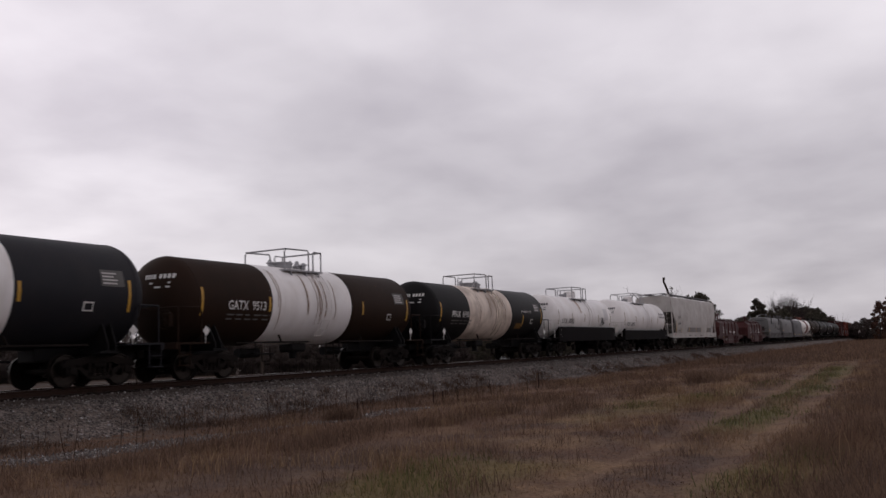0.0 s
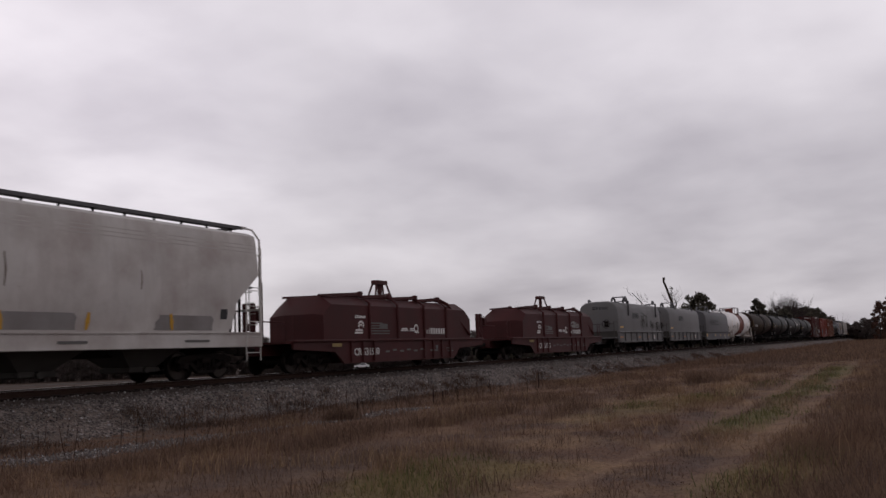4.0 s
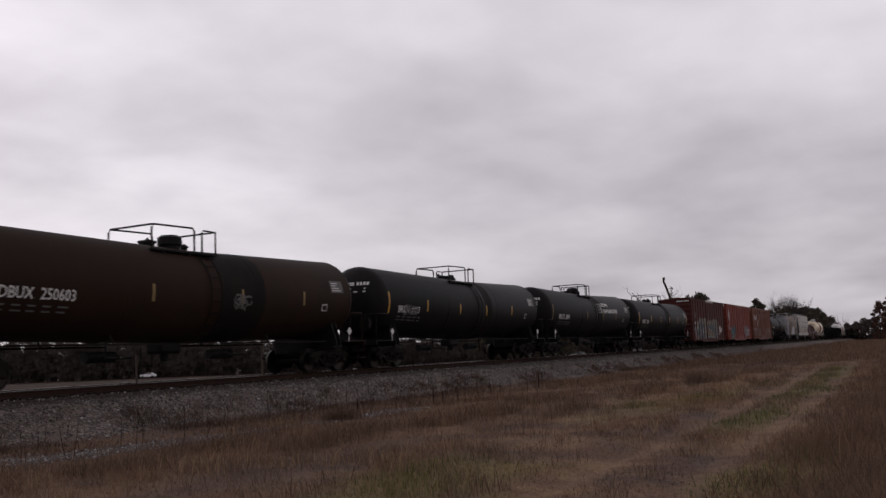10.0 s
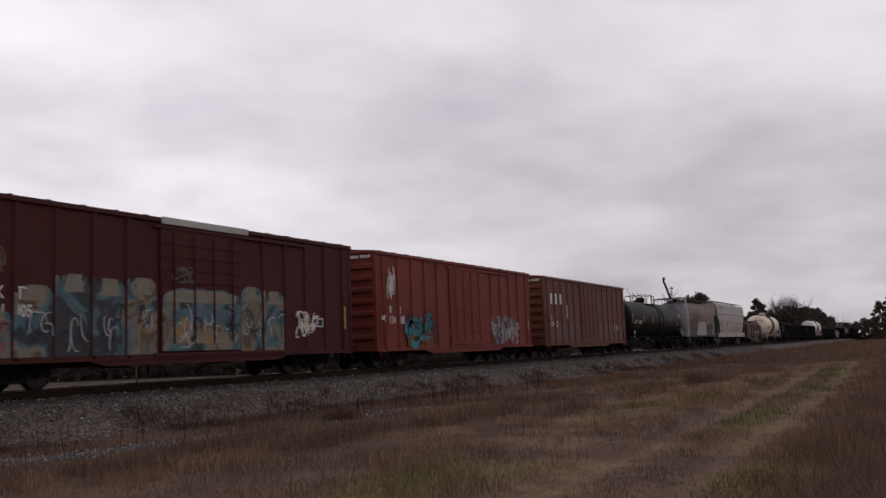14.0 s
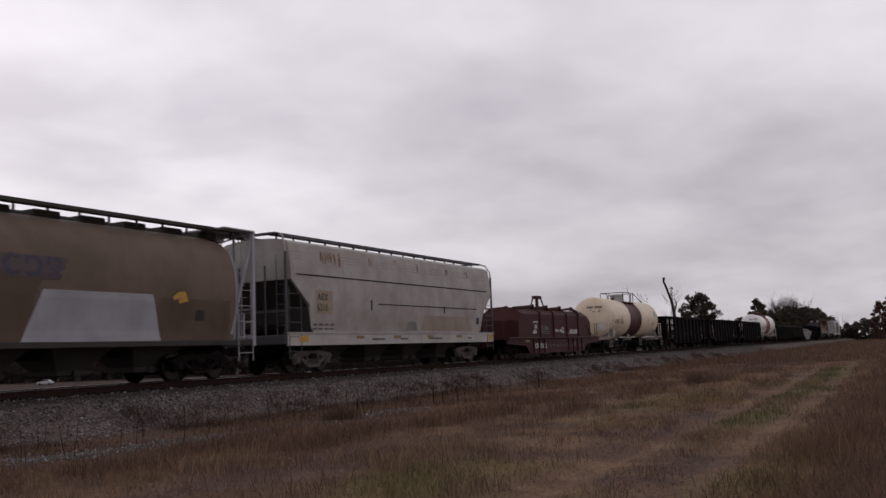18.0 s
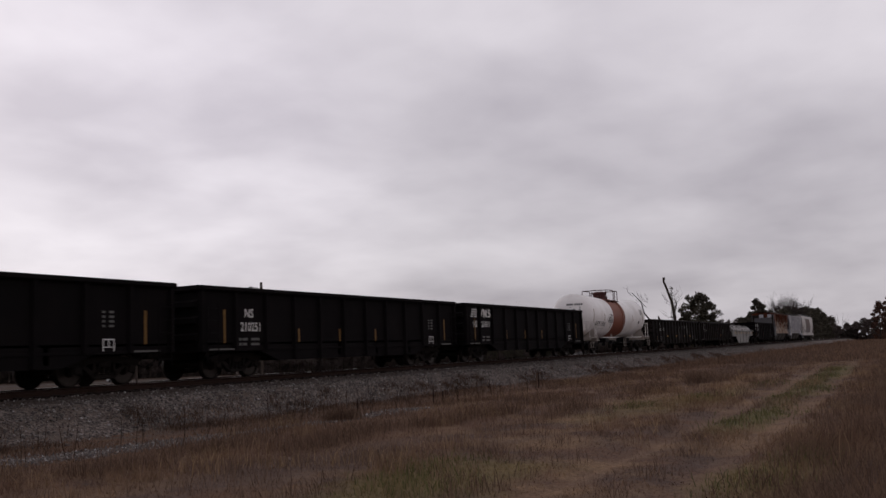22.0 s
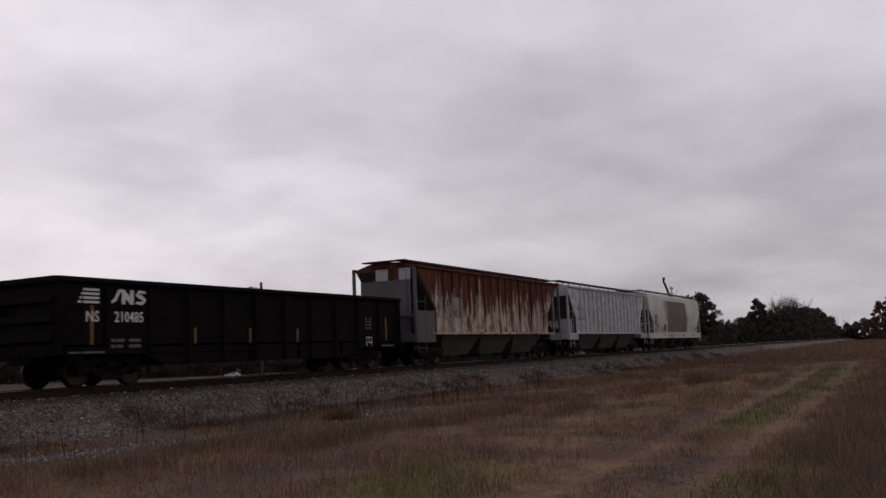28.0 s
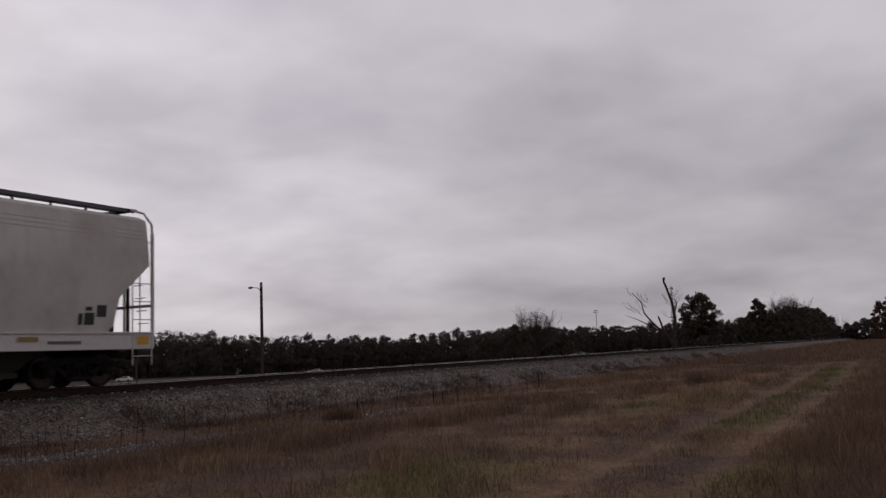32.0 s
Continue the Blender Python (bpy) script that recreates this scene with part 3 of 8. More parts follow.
    if panel:
        decal(side(h - 1.15, zc + 0.15), [(0, 0.0, 0.75, 0.45)], LETTERG if ink is LETTERW else PALEGREY, car, "data_panel")
        decal(side(h - 1.15, zc + 0.15), [(0.05, 0.06 + 0.09 * k, 0.3 + 0.3 * rng.random(), 0.04) for k in range(4)], SILVER if ink is LETTERK else PALEGREY, car, "small_print", e=0.011)
        decal(side(h - 1.7, zc - 0.5), [(0, 0, 0.32, 0.25)], PALEGREY if ink is LETTERK else LETTERW, car, "stencil_frame")
        decal(side(h - 1.7, zc - 0.5), [(0.04, 0.04, 0.24, 0.17)], bands[-1][2] if ink is LETTERW else LETTERK, car, "stencil", e=0.011)
    if placard:
        for d in (-1, 1):
            sh = Shape()
            x, y, z, q = d * (h - 0.15), -1.47, 1.42, 0.15
            sh.put([(x - q, y, z), (x, y, z - q), (x + q, y, z), (x, y, z + q)], [(0, 1, 2, 3)])
            sh.tube([(x, y + 0.03, 1.05), (x, y + 0.03, 1.4)], 0.015, 4)
            part("placard", sh, LETTERW, car)
    brake_wheel(car, -end + 0.05, -0.9, 1.75, trim)
    truck(car, -trucks)
    truck(car, trucks)
    couplers(car, end, end + 0.55)
    if extra:
        extra(car, side, rng)
    return car


ALL = lambda h, m: [(-h, h, m)]


def scribble(x, z, w, hh, mat, n=13, e=0.009):
    return lambda car, side, rng: decal(side(x, z), smear(rng, w, hh, n), mat, car, "scrawl", e=e)


def build_tanks():
    bw = "black tank car with a stained white middle band"
    run = paint("rusty_run_down", (0.33, 0.25, 0.2), (0.18, 0.12, 0.085), 0.6, 0.7, 0.2, 0.5)

    def acid(car, side, rng):
        runs(car, side, rng)
        lettering("PHOSPHORIC ACID", 0.13, side(3.12, 2.42), PALEGREY, car, squeeze=0.86)
        decal(side(2.5, 1.6), [(0, 0, 0.78, 0.3)], DULLORANGE, car, "yellow_patch")
        decal(side(3.32, 1.72), [(0, 0, 0.09, 0.62)], YELLOW, car, "reflective_stripe")

    def runs(car, side, rng):
        for k in range(9):
            u, top_v, low_v = rng.uniform(-2.9, 1.6), rng.uniform(0.9, 1.35), rng.uniform(-1.0, 0.3)
            if k > 4:
                u = rng.uniform(-0.9, 0.5)
            pts = [(u + 0.02 * math.sin(1.1 * q + k), top_v + (low_v - top_v) * q / 9) for q in range(10)]
            decal(side(0, 2.36), [(pts, rng.uniform(0.035, 0.1))], run, car, "rust_run", e=0.006 + 0.0008 * k)

    for s, num, band, lab in ((11.0, "", WHITE, bw), (25.72, "9513", WHITE, "dark brown tank car with a white middle band and yellow stripes"), (40.56, "6190", STAINED, bw + ", rust-stained")):
        shell = BROWN if num == "9513" else (BLACK if num else BLUEBLACK)
        a, b = (-2.72, 1.85) if num == "9513" else (-3.05, 1.85 if num else 2.5)
        tank_car(s, lab, 12.2 if num else 12.36, 1.35 if num else 1.43, 2.36 if num else 2.4, [(-6.1 if num else -6.18, a, shell), (a, b, band), (b, 6.1 if num else 6.18, shell)], 5.3, num, "PPAX" if num == "6190" else "GATX", LETTERW, GALV, "low",
                 stripes=(-6.0, -2.9 if num else -3.2, 2.6, 5.9) if num != "6190" else (-5.95, 5.9), seed=int(s), text_x=-4.85, text_dz=0.16, rail_x=-0.4, rail_half=1.05, extra=None if not num else (acid if num == "6190" else runs))
    def spill(car, side, rng):
        field(side(-1.35, 2.6), (0.22, 0.0), (0.42, 0.6), 0.95, paint("brown_spill_stain", (0.52, 0.42, 0.35), (0.3, 0.22, 0.17), 0.7, 0.6, 0.3, 0.9), car, "brown_spill", 0.005, 0.062, rng)
        decal(side(2.5, 1.8), smear(rng, 1.2, 0.55, 16), LETTERK, car, "scrawl", e=0.009)
        decal(side(3.55, 2.2), [(0, 0, 0.85, 0.8)], plain("pale_data_panel", (0.62, 0.6, 0.6), 0.6, 0.3, 0.0, 0.2, 14), car, "data_panel")

    tank_car(54.41, "white tank car with a black sill and graffiti", 10.3, 1.31, 2.38, ALL(5.15, WHITE), 4.55, "300565", "UTLX", LETTERK, GALV, "box", skirt=GONBLACK, skirt_top=1.72,
             stripes=(-5.05, -2.7, -0.4, 2.3, 4.9), stripe_mat=OLDYELLOW, seed=4, text_x=-4.4, rail_x=0.0, rail_half=1.32, dome_x=0.6, panel=False, placard=False, extra=spill)

    def slurry(car, side, rng):
        lettering("CALCIUM CARBONATE", 0.17, side(3.85, 2.78), LETTERK, car, squeeze=0.74)
        lettering("OR CLAY SLURRY ONLY", 0.17, side(3.85, 2.54), LETTERK, car, squeeze=0.74)

    tank_car(68.35, "white slurry tank car with a black sill and black lettering", 11.6, 1.38, 2.45, ALL(5.8, WHITE), 5.15, "301476", "UTLX", LETTERK, GALV, "box", skirt=GONBLACK, skirt_top=1.56,
             stripes=(-5.75, -2.9, -0.95, 1.45, 3.4, 5.6), stripe_mat=OLDYELLOW, seed=5, text_x=-5.05, text_dz=-0.14, rail_x=-0.2, rail_half=1.5, extra=slurry, panel=False, placard=False)
    tank_car(182.84, "white tank car with an oxide red middle band, dome and graffiti", 12.2, 1.40, 2.42, [(-6.1, -1.25, WHITE), (-1.25, 1.45, OXIDE), (1.45, 6.1, WHITE)], 5.45, "33266", "GATX", LETTERK, RAILRED, "tall",
             white_trim=True, stripes=(-5.95, -3.05, -1.22, 1.5, 3.05, 5.85), rise=0.1, seed=12, text_x=-5.43, text_dz=-0.08, rail_x=0.3, extra=scribble(-2.9, 1.75, 0.8, 0.75, LETTERK))
    tank_car(199.56, "dark brown tank car with faint white lettering", 15.6, 1.42, 2.50, [(-7.8, 1.0, BROWN), (1.0, 3.0, OLDBLACK), (3.0, 7.8, BROWN)], 6.95, "250603", "DBUX", LETTERW, BLACK, "box",
             stripes=(-7.75, -1.8, 1.86, 5.0), stripe_mat=OLDYELLOW, rise=0.15, seed=13, text_x=-6.44, rail_x=0.0, extra=scribble(1.4, 2.0, 0.9, 0.5, LETTERG, 16))
    tank_car(217.88, "black tank car with yellow stripes and chalky scrawl", 15.6, 1.42, 2.50, [(-7.8, 1.2, BLACK), (1.2, 2.0, OLDBLACK), (2.0, 7.8, BLACK)], 7.1, "1117", "BRCX", LETTERW, BLACK, "low",
             stripes=(-7.75, -4.6, -1.5, 1.3, 4.36), rise=0.15, seed=14, text_x=-6.99, rail_x=-0.14, extra=scribble(-6.6, 2.0, 1.2, 0.5, LETTERG, 20))

    def emblem(car, side, rng):
        arc = lambda u, v, r, a0, a1: [(u + r * math.cos(radians(a0 + (a1 - a0) * q / 8)), v + r * math.sin(radians(a0 + (a1 - a0) * q / 8))) for q in range(9)]
        for q in range(4):
            decal(side(0.62, 2.62), [([(0.0, 0.06 + 0.19 * q), (0.28, 0.06 + 0.19 * q), (0.56, 0.06 + 0.19 * q)], 0.13)], LETTERG, car, "company_emblem")
        for v in (0.2, 0.5):
            decal(side(0.62, 2.62), [(arc(0.58, v, 0.15, -90, 90), 0.13)], PALEGREY, car, "company_emblem", e=0.011)
        decal(side(1.72, 3.06), bars(5, 0.15, 0.27, 0.13), LETTERW, car, "company_name")
        decal(side(1.72, 2.62), bars(11, 0.15, 0.27, 0.14), LETTERW, car, "company_name")

    tank_car(235.93, "black tank car with a large white company emblem", 15.6, 1.42, 2.50, [(-7.8, 0.6, BLACK), (0.6, 1.6, OLDBLACK), (1.6, 7.8, BLACK)], 6.95, "3049", "BRCX", LETTERW, BLACK, "box",
             stripes=(-7.75, -1.66, 1.5, 4.36), stripe_mat=OLDYELLOW, rise=0.15, seed=15, text_x=-6.7, rail_x=-0.56, rail_half=1.1, extra=emblem)
    tank_car(253.99, "black tank car with small yellow stripes", 15.9, 1.46, 2.49, [(-7.95, 1.0, BLACK), (1.0, 1.8, OLDBLACK), (1.8, 7.95, BLACK)], 7.1, "1296", "BRCX", LETTERW, BLACK, "low",
             stripes=(-7.87, -4.46, -1.5, 1.33, 4.32, 7.6), rise=0.06, seed=16, text_x=-6.89, rail_x=-0.2)
    tank_car(324.29, "plain black tank car with white lettering", 15.7, 1.40, 2.46, [(-7.85, 0.8, BLACK), (0.8, 1.6, OLDBLACK), (1.6, 7.85, BLACK)], 7.3, "95882", "GATX", LETTERW, BLACK, "box",
             stripes=(-7.8, -4.6, -2.07, 0.6, 3.65, 7.35), rise=0.03, seed=20, text_x=-7.19, rail_x=-0.6, rail_half=1.15)
    tank_car(389.60, "cream tank car with a maroon middle band and a dome", 12.2, 1.40, 2.42, [(-6.1, -1.65, CREAM), (-1.65, 1.4, MAROON), (1.4, 6.1, CREAM)], 5.45, "210516", "SHPX", LETTERK, MAROON, "tall",
             white_trim=True, stripes=(-5.93, -3.77, 3.14, 5.9), stripe_mat=OLDYELLOW, rise=0.05, seed=24, text_x=-5.35, rail_x=-0.12)
    tank_car(457.12, "white tank car with an orange middle band, dome and graffiti", 12.2, 1.40, 2.42, [(-6.1, -1.8, WHITE), (-1.8, 1.0, ORANGE), (1.0, 6.1, WHITE)], 5.5, "26928", "GATX", LETTERK, RAILRED, "tall",
             white_trim=True, stripes=(-6.0, -3.77, 2.92, 5.57), stripe_mat=OLDYELLOW, rise=0.13, seed=28, text_x=-5.48, text_dz=-0.22, rail_x=-0.22, extra=scribble(-3.1, 1.65, 1.2, 0.95, LETTERG, 12))


# ---- covered hoppers ----
def clip_profile(half, zb):
    """Half cross-section (y, z) from the top middle outwards and down, cut at zb."""
    out = []
    for i, (y, z) in enumerate(half):
        if z >= zb:
            out.append((y, z))
        else:
            (y0, z0), (y1, z1) = half[i - 1], half[i]
            if z0 > zb:
                f = (z0 - zb) / (z0 - z1)
                last = (y0 + f * (y1 - y0), zb)
            else:
                last = out[-1]
            out.append(last)
    return out


def hopper_body(L, half, zslope, run, inset=0.18, zlow=1.34, knee=None):
    """Shell with upright upper ends and slope sheets running in below them."""
    s, rings = Shape(), []
    h = L / 2
    half_way, zm = knee if knee else (0.5, (zslope + zlow) / 2 - 0.1)
    st = [(-h + inset, zslope), (-h + inset + run * half_way, zm), (-h + inset + run, zlow), (h - inset - run, zlow), (h - inset - run * half_way, zm), (h - inset, zslope)]
    for x, zb in st:
        c = clip_profile(half, zb)
        rings.append([(x, y, z) for y, z in c] + [(x, -y, z) for y, z in reversed(c)])
    return s.loft(rings)


def hopper_chutes(car, L, n, mat, ztop=1.36, w=1.25, zbot=0.42, foot=0.45, wide=0.5):
    step = (L - 4.4) / n
    for i in range(n):
        x0 = -(L - 4.4) / 2 + i * step
        s = Shape()
        xm = x0 + step / 2
        top = [(x0, -w, ztop), (x0 + step, -w, ztop), (x0 + step, w, ztop), (x0, w, ztop)]
        bot = [(xm - foot, -wide, zbot), (xm + foot, -wide, zbot), (xm + foot, wide, zbot), (xm - foot, wide, zbot)]
        s.loft([top, bot])
        s.box(xm - 0.55, xm + 0.55, -0.6, 0.6, zbot - 0.12, zbot + 0.02, 0.02)
        s.lathe([(-0.7, 0.09), (0.7, 0.09)], "y", 10, (xm, 0, zbot - 0.06))
        part("hopper_chute", s, mat, car)


def roof_walk(car, L, z, mat, y=0.75, under=0.3, n=16):
    s = Shape()
    for yy in (-y, y):
        s.box(-L / 2 - 0.05, L / 2 + 0.05, yy - 0.22, yy + 0.22, z - 0.03, z + 0.02)
        s.box(-L / 2 - 0.05, L / 2 + 0.05, yy - 0.24, yy - 0.2, z - 0.07, z + 0.03)
        for k in range(n + 1):
            x = -L / 2 + 0.3 + (L - 0.6) * k / n
            s.box(x - 0.02, x + 0.02, yy - 0.03, yy + 0.03, z - under, z - 0.02)
    for d in (-1, 1):
        s.box(d * L / 2 - 0.2, d * L / 2 + 0.1, -y - 0.3, y + 0.3, z - 0.03, z + 0.02)
    part("roof_walk", s, mat, car)
    for k in range(8):
        x = -L / 2 + L * (k + 0.7) / 8.4
        s = Shape()
        s.box(x - 0.4, x + 0.4, -0.45, 0.45, z - under - 0.02, z - 0.06, 0.03)
        part("roof_hatch", s, mat, car)


def end_frames(car, L, mat, ztop, y=1.5, low=0.95, lad=True, white=None, post=0.06, climbs=(-1, 1)):
    """Corner posts, end sill, ladders and the crossover platform at both ends."""
    h = L / 2
    for d in (-1, 1):
        s = Shape()
        for yy in (-y, y):
            s.box(d * h - post, d * h + post, yy - post, yy + post, low, ztop, 0.01)
        s.box(d * h - 0.08, d * h + 0.08, -y, y, 0.98, 1.3, 0.02)
        s.box(*sorted((d * (h - 1.7), d * h)), -y, y, 1.06, 1.12)
        for yy in (-0.55, 0.55):
            s.tube([(d * (h - 0.1), yy, 1.1), (d * (h - 0.1), yy, ztop - 0.4)], 0.035, 6)
        s.box(d * h - 0.05, d * h + 0.05, -y, y, 2.05, 2.12)
        part("end_frame", s, mat, car)
        if lad:
            for yy in (-y - 0.05, y + 0.05):
                x0, x1 = d * (h - 0.74), d * (h - 0.08)
                ladder(car, [(x0, yy, 0.5), (x0, yy, 2.9)], [(x1, yy, 0.5), (x1, yy, 2.9)], 5, white or mat)
            xo = d * (h - 0.04)
            if d in climbs:
                ladder(car, [(xo, -y, 1.1), (xo, -y, ztop - 0.3), (xo - d * 0.25, -y + 0.35, ztop + 0.14)], [(xo, -y + 0.42, 1.1), (xo, -y + 0.42, ztop - 0.3), (xo - d * 0.25, -y + 0.6, ztop + 0.14)], 9, white or mat, "end_ladder")
    s = Shape()
    s.lathe([(-0.75, 0.2), (0.75, 0.2)], "y", 14, (-h + 0.8, 0, 1.5))
    s.box(-h + 0.5, -h + 1.0, 0.3, 0.9, 1.1, 1.6, 0.04)
    part("brake_gear", s, STEEL, car)
    brake_wheel(car, -h - 0.05, 0.85, 2.3)
    s2 = Shape()
    s2.lathe([(-0.75, 0.17), (0.75, 0.17)], "y", 14, (h - 0.8, 0, 1.5))
    s2.tube([(h - 0.3, -0.9, 1.2), (h - 0.3, -0.9, 2.6)], 0.05, 6)
    part("brake_cylinder", s2, STEEL, car)


CENTERFLOW = [(0.0, 4.6), (0.75, 4.56), (1.2, 4.5), (1.44, 4.38), (1.5, 4.1), (1.57, 3.4), (1.6, 2.8), (1.58, 2.2), (1.52, 1.6), (1.48, 1.34)]
RIBBED = [(0.0, 4.42), (0.8, 4.36), (1.35, 4.22), (1.5, 4.12), (1.5, 3.9), (1.5, 3.4), (1.5, 2.8), (1.5, 2.2), (1.5, 1.7), (1.5, 1.34)]
CYLINDER = [(0.0, 4.36), (0.55, 4.3), (1.0, 4.12), (1.32, 3.78), (1.5, 3.3), (1.56, 2.8), (1.55, 2.2), (1.5, 1.75), (1.46, 1.4), (1.45, 1.05)]


def hopper_common(car, L, tr, dusty=False):
    truck(car, -tr, dusty)
    truck(car, tr, dusty)
    couplers(car, L / 2, L / 2 + 0.75)
    s = Shape()
    s.box(-L / 2, L / 2, -0.3, 0.3, 0.72, 1.05, 0.03)
    part("center_sill", s, STEEL, car)


def curved_hopper(s, label, L, mat, sill_mat, number, seed, crease=False, patch=None, tr=None, dusty=False):
    rng = random.Random(seed)
    car = car_thing("covered_hopper", label, "covered hopper car", s)
    h = L / 2
    part("hopper_body", hopper_body(L, CENTERFLOW, 3.15, 1.2, knee=(0.84, 2.28)), mat, car)
    # the sheets' dark colour holds both grime and the shade under the slope
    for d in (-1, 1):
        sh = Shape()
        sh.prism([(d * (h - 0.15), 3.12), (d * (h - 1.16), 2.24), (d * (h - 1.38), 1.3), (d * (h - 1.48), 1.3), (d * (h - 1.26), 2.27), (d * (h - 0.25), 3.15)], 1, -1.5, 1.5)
        part("slope_sheet", sh, GRIME, car, "slope sheet with grime and its shade in the colour")
    for y in (-1, 1):
        sh = Shape()
        sh.box(-h, h, y * 1.5 - 0.05, y * 1.5 + 0.05, 0.92, 1.36, 0.015)
        sh.box(-h, h, y * 1.5 - 0.09, y * 1.5 + 0.09, 1.33, 1.37)
        part("side_sill", sh, sill_mat, car)
        sh = Shape()
        for k in range(3):
            sh.box(-h + 0.25, h - 0.25, *sorted((y * (1.45 + 0.012 * k), y * (1.505 + 0.012 * k))), 4.06 - 0.11 * k, 4.09 - 0.11 * k)
        part("eave_ridge", sh, mat, car)
    hopper_chutes(car, L, 4, GRIME)
    roof_walk(car, L - 0.4, 4.73, DARKGREY, 0.75, 0.2)
    end_frames(car, L, DARKGREY if crease else mat, 4.05, post=0.04, climbs=(1,) if number == "8705" else (-1, 1))
    if number == "8705":
        # added sheet on the far side: its dark colour stands for the end's shade
        part("end_gusset", Shape().prism([(-h + 0.1, 3.1), (-h + 1.2, 2.2), (-h + 1.4, 1.1), (-h + 0.1, 1.1)], 1, 1.42, 1.47), GRIME, car, "added dark sheet for the shade under the slope")
    for d in (-1, 1):
        for y in (-1, 1):
            grab = Shape().tube([(d * h, y * 1.5, 4.0), (d * h, y * 1.48, 4.3), (d * (h - 0.12), y * 1.3, 4.62), (d * (h - 0.3), y * 1.0, 4.72)], 0.035, 6)
            part("grab_rail", grab, mat, car)
    hopper_common(car, L, tr or h - 2.0, dusty)
    wall = lambda x, z: profile_map(CENTERFLOW, x, z)
    if crease:
        sh = Shape()
        sh.box(-h + 0.48, h - 0.7, -1.59, -1.565, 3.3, 3.34)
        sh.box(-2.5, h - 1.9, -1.605, -1.58, 2.43, 2.46)
        sh.box(-2.99, -2.95, -1.61, -1.58, 2.2, 2.58)
        sh.box(2.9, 2.93, -1.61, -1.58, 2.2, 2.5)
        part("dent_seam", sh, STEEL, car)
    if crease:
        brown = paint("tan_wash", (0.33, 0.285, 0.24), (0.24, 0.17, 0.11), 0.8, 0.7, 0.2, 0.9, 0.4)
        stain = paint("rust_stain", (0.2, 0.11, 0.06), (0.3, 0.24, 0.2), 0.8, 0.8, 0.2, 0.9)
        field(wall(0.9, 1.45), (0.0, 0.2), (4.8, 4.4), 0.62, brown, car, "washed_patch", 0.005, 0.065, rng)
        field(wall(-0.35, 1.45), (0.0, 0.2), (1.05, 0.8), 0.36, SILVER, car, "grimy_patch", 0.009, 0.075, rng)
        for u, v, wd, hh in ((-6.1, 4.2, 0.9, 0.5), (-5.0, 4.2, 0.1, 0.7), (-3.0, 4.2, 0.25, 0.5), (-1.1, 4.25, 0.2, 0.3), (3.1, 4.15, 0.4, 0.4), (0.7, 4.2, 0.15, 0.4), (5.2, 4.2, 0.3, 0.35)):
            for k in range(max(2, int(wd / 0.12))):
                a = u + rng.uniform(0, wd)
                lo = v - hh * rng.uniform(0.35, 1.0)
                decal(wall(0, 0), [([(a, v), (a + rng.uniform(-0.03, 0.03), (v + lo) / 2), (a, lo)], rng.uniform(0.05, 0.13))], stain, car, "rust_stain", e=0.006 + 0.0006 * k)
    if number == "66654":
        for a, b in (((-7.83, 1.42), (-7.68, 2.36)), ((-5.88, 1.42), (-5.77, 1.89)), ((-2.95, 1.42), (-2.82, 1.9)), ((0.03, 1.42), (-0.04, 1.86)), ((2.38, 1.42), (2.44, 1.86)), ((5.3, 1.42), (5.2, 1.88))):
            m = ((a[0] + b[0]) / 2, (a[1] + b[1]) / 2)
            decal(wall(0, 0), [([a, m, b], 0.14)], YELLOW, car, "slanted_stripe", e=0.016)
        for u, v0, v1 in ((-3.73, 3.5, 2.4), (-4.1, 3.0, 2.0), (0.05, 3.2, 2.4), (-2.3, 2.7, 2.0), (4.1, 3.0, 2.5)):
            decal(wall(0, 0), [([(u, v0), (u + 0.03, (v0 + v1) / 2), (u, v1)], 0.05)], TAN, car, "rust_scratch", e=0.008)
        decal(flat_map(-h + 0.62, -1.56, 1.2), [(0, 0, 0.2, 0.12)], REDMARK, car, "red_mark")
    if number:
        x, z = (-h + 1.62, 2.1) if patch else (-h + 1.95, 2.05)
        if patch:
            decal(wall(x - 0.1, z - 0.1), [(0, 0, 1.0, 0.82)], patch, car, "number_patch", e=0.004)
        lettering("AEX", 0.24, wall(x, z + 0.38), LETTERK, car, e=0.01) if patch else lettering("ACFX", 0.26, wall(x, z + 0.5), LETTERK, car, e=0.01)
        lettering(number, 0.26, wall(x - 0.02, z), LETTERK, car, e=0.01, squeeze=0.9 if patch else 1.0)
        decal(wall(x - 0.2, z - 0.5), [(i * 0.33, 0, 0.26, 0.07) for i in range(4)] + [(i * 0.33, -0.14, 0.26, 0.06) for i in range(4)], LETTERG, car, "small_print")
        sill = flat_map(0, -1.56, 1.0)
        if patch:
            decal(sill, [(-h + 0.6, 0.04, 0.5, 0.22), (h - 0.6, 0.04, 0.4, 0.22)], YELLOW, car, "reflective_stripe")
            spots = (-4.7, -1.9, 1.6, 5.0) if number == "8705" else (-h / 2, -h / 6, h / 6, h / 2)
            decal(sill, [(u, 0.14, 0.55, 0.11) for u in spots], OLDYELLOW, car, "reflective_stripe", e=0.012)
        decal(sill, [(u + rng.uniform(0, 0.4), 0.08, rng.uniform(0.3, 1.2), 0.07) for u in (-h / 2 + 1, -1.0, 1.5, h / 2 + 1)], LETTERG, car, "small_print")
        decal(wall(h - 1.9, 1.75), [(0, 0, 0.3, 0.3)], LETTERK, car, "stencil")
    return car


KNEE = {False: (3.85, 1.2, 2.33), True: (4.05, 1.65, 2.4)}      # top of the end slope, its run, height of its knee


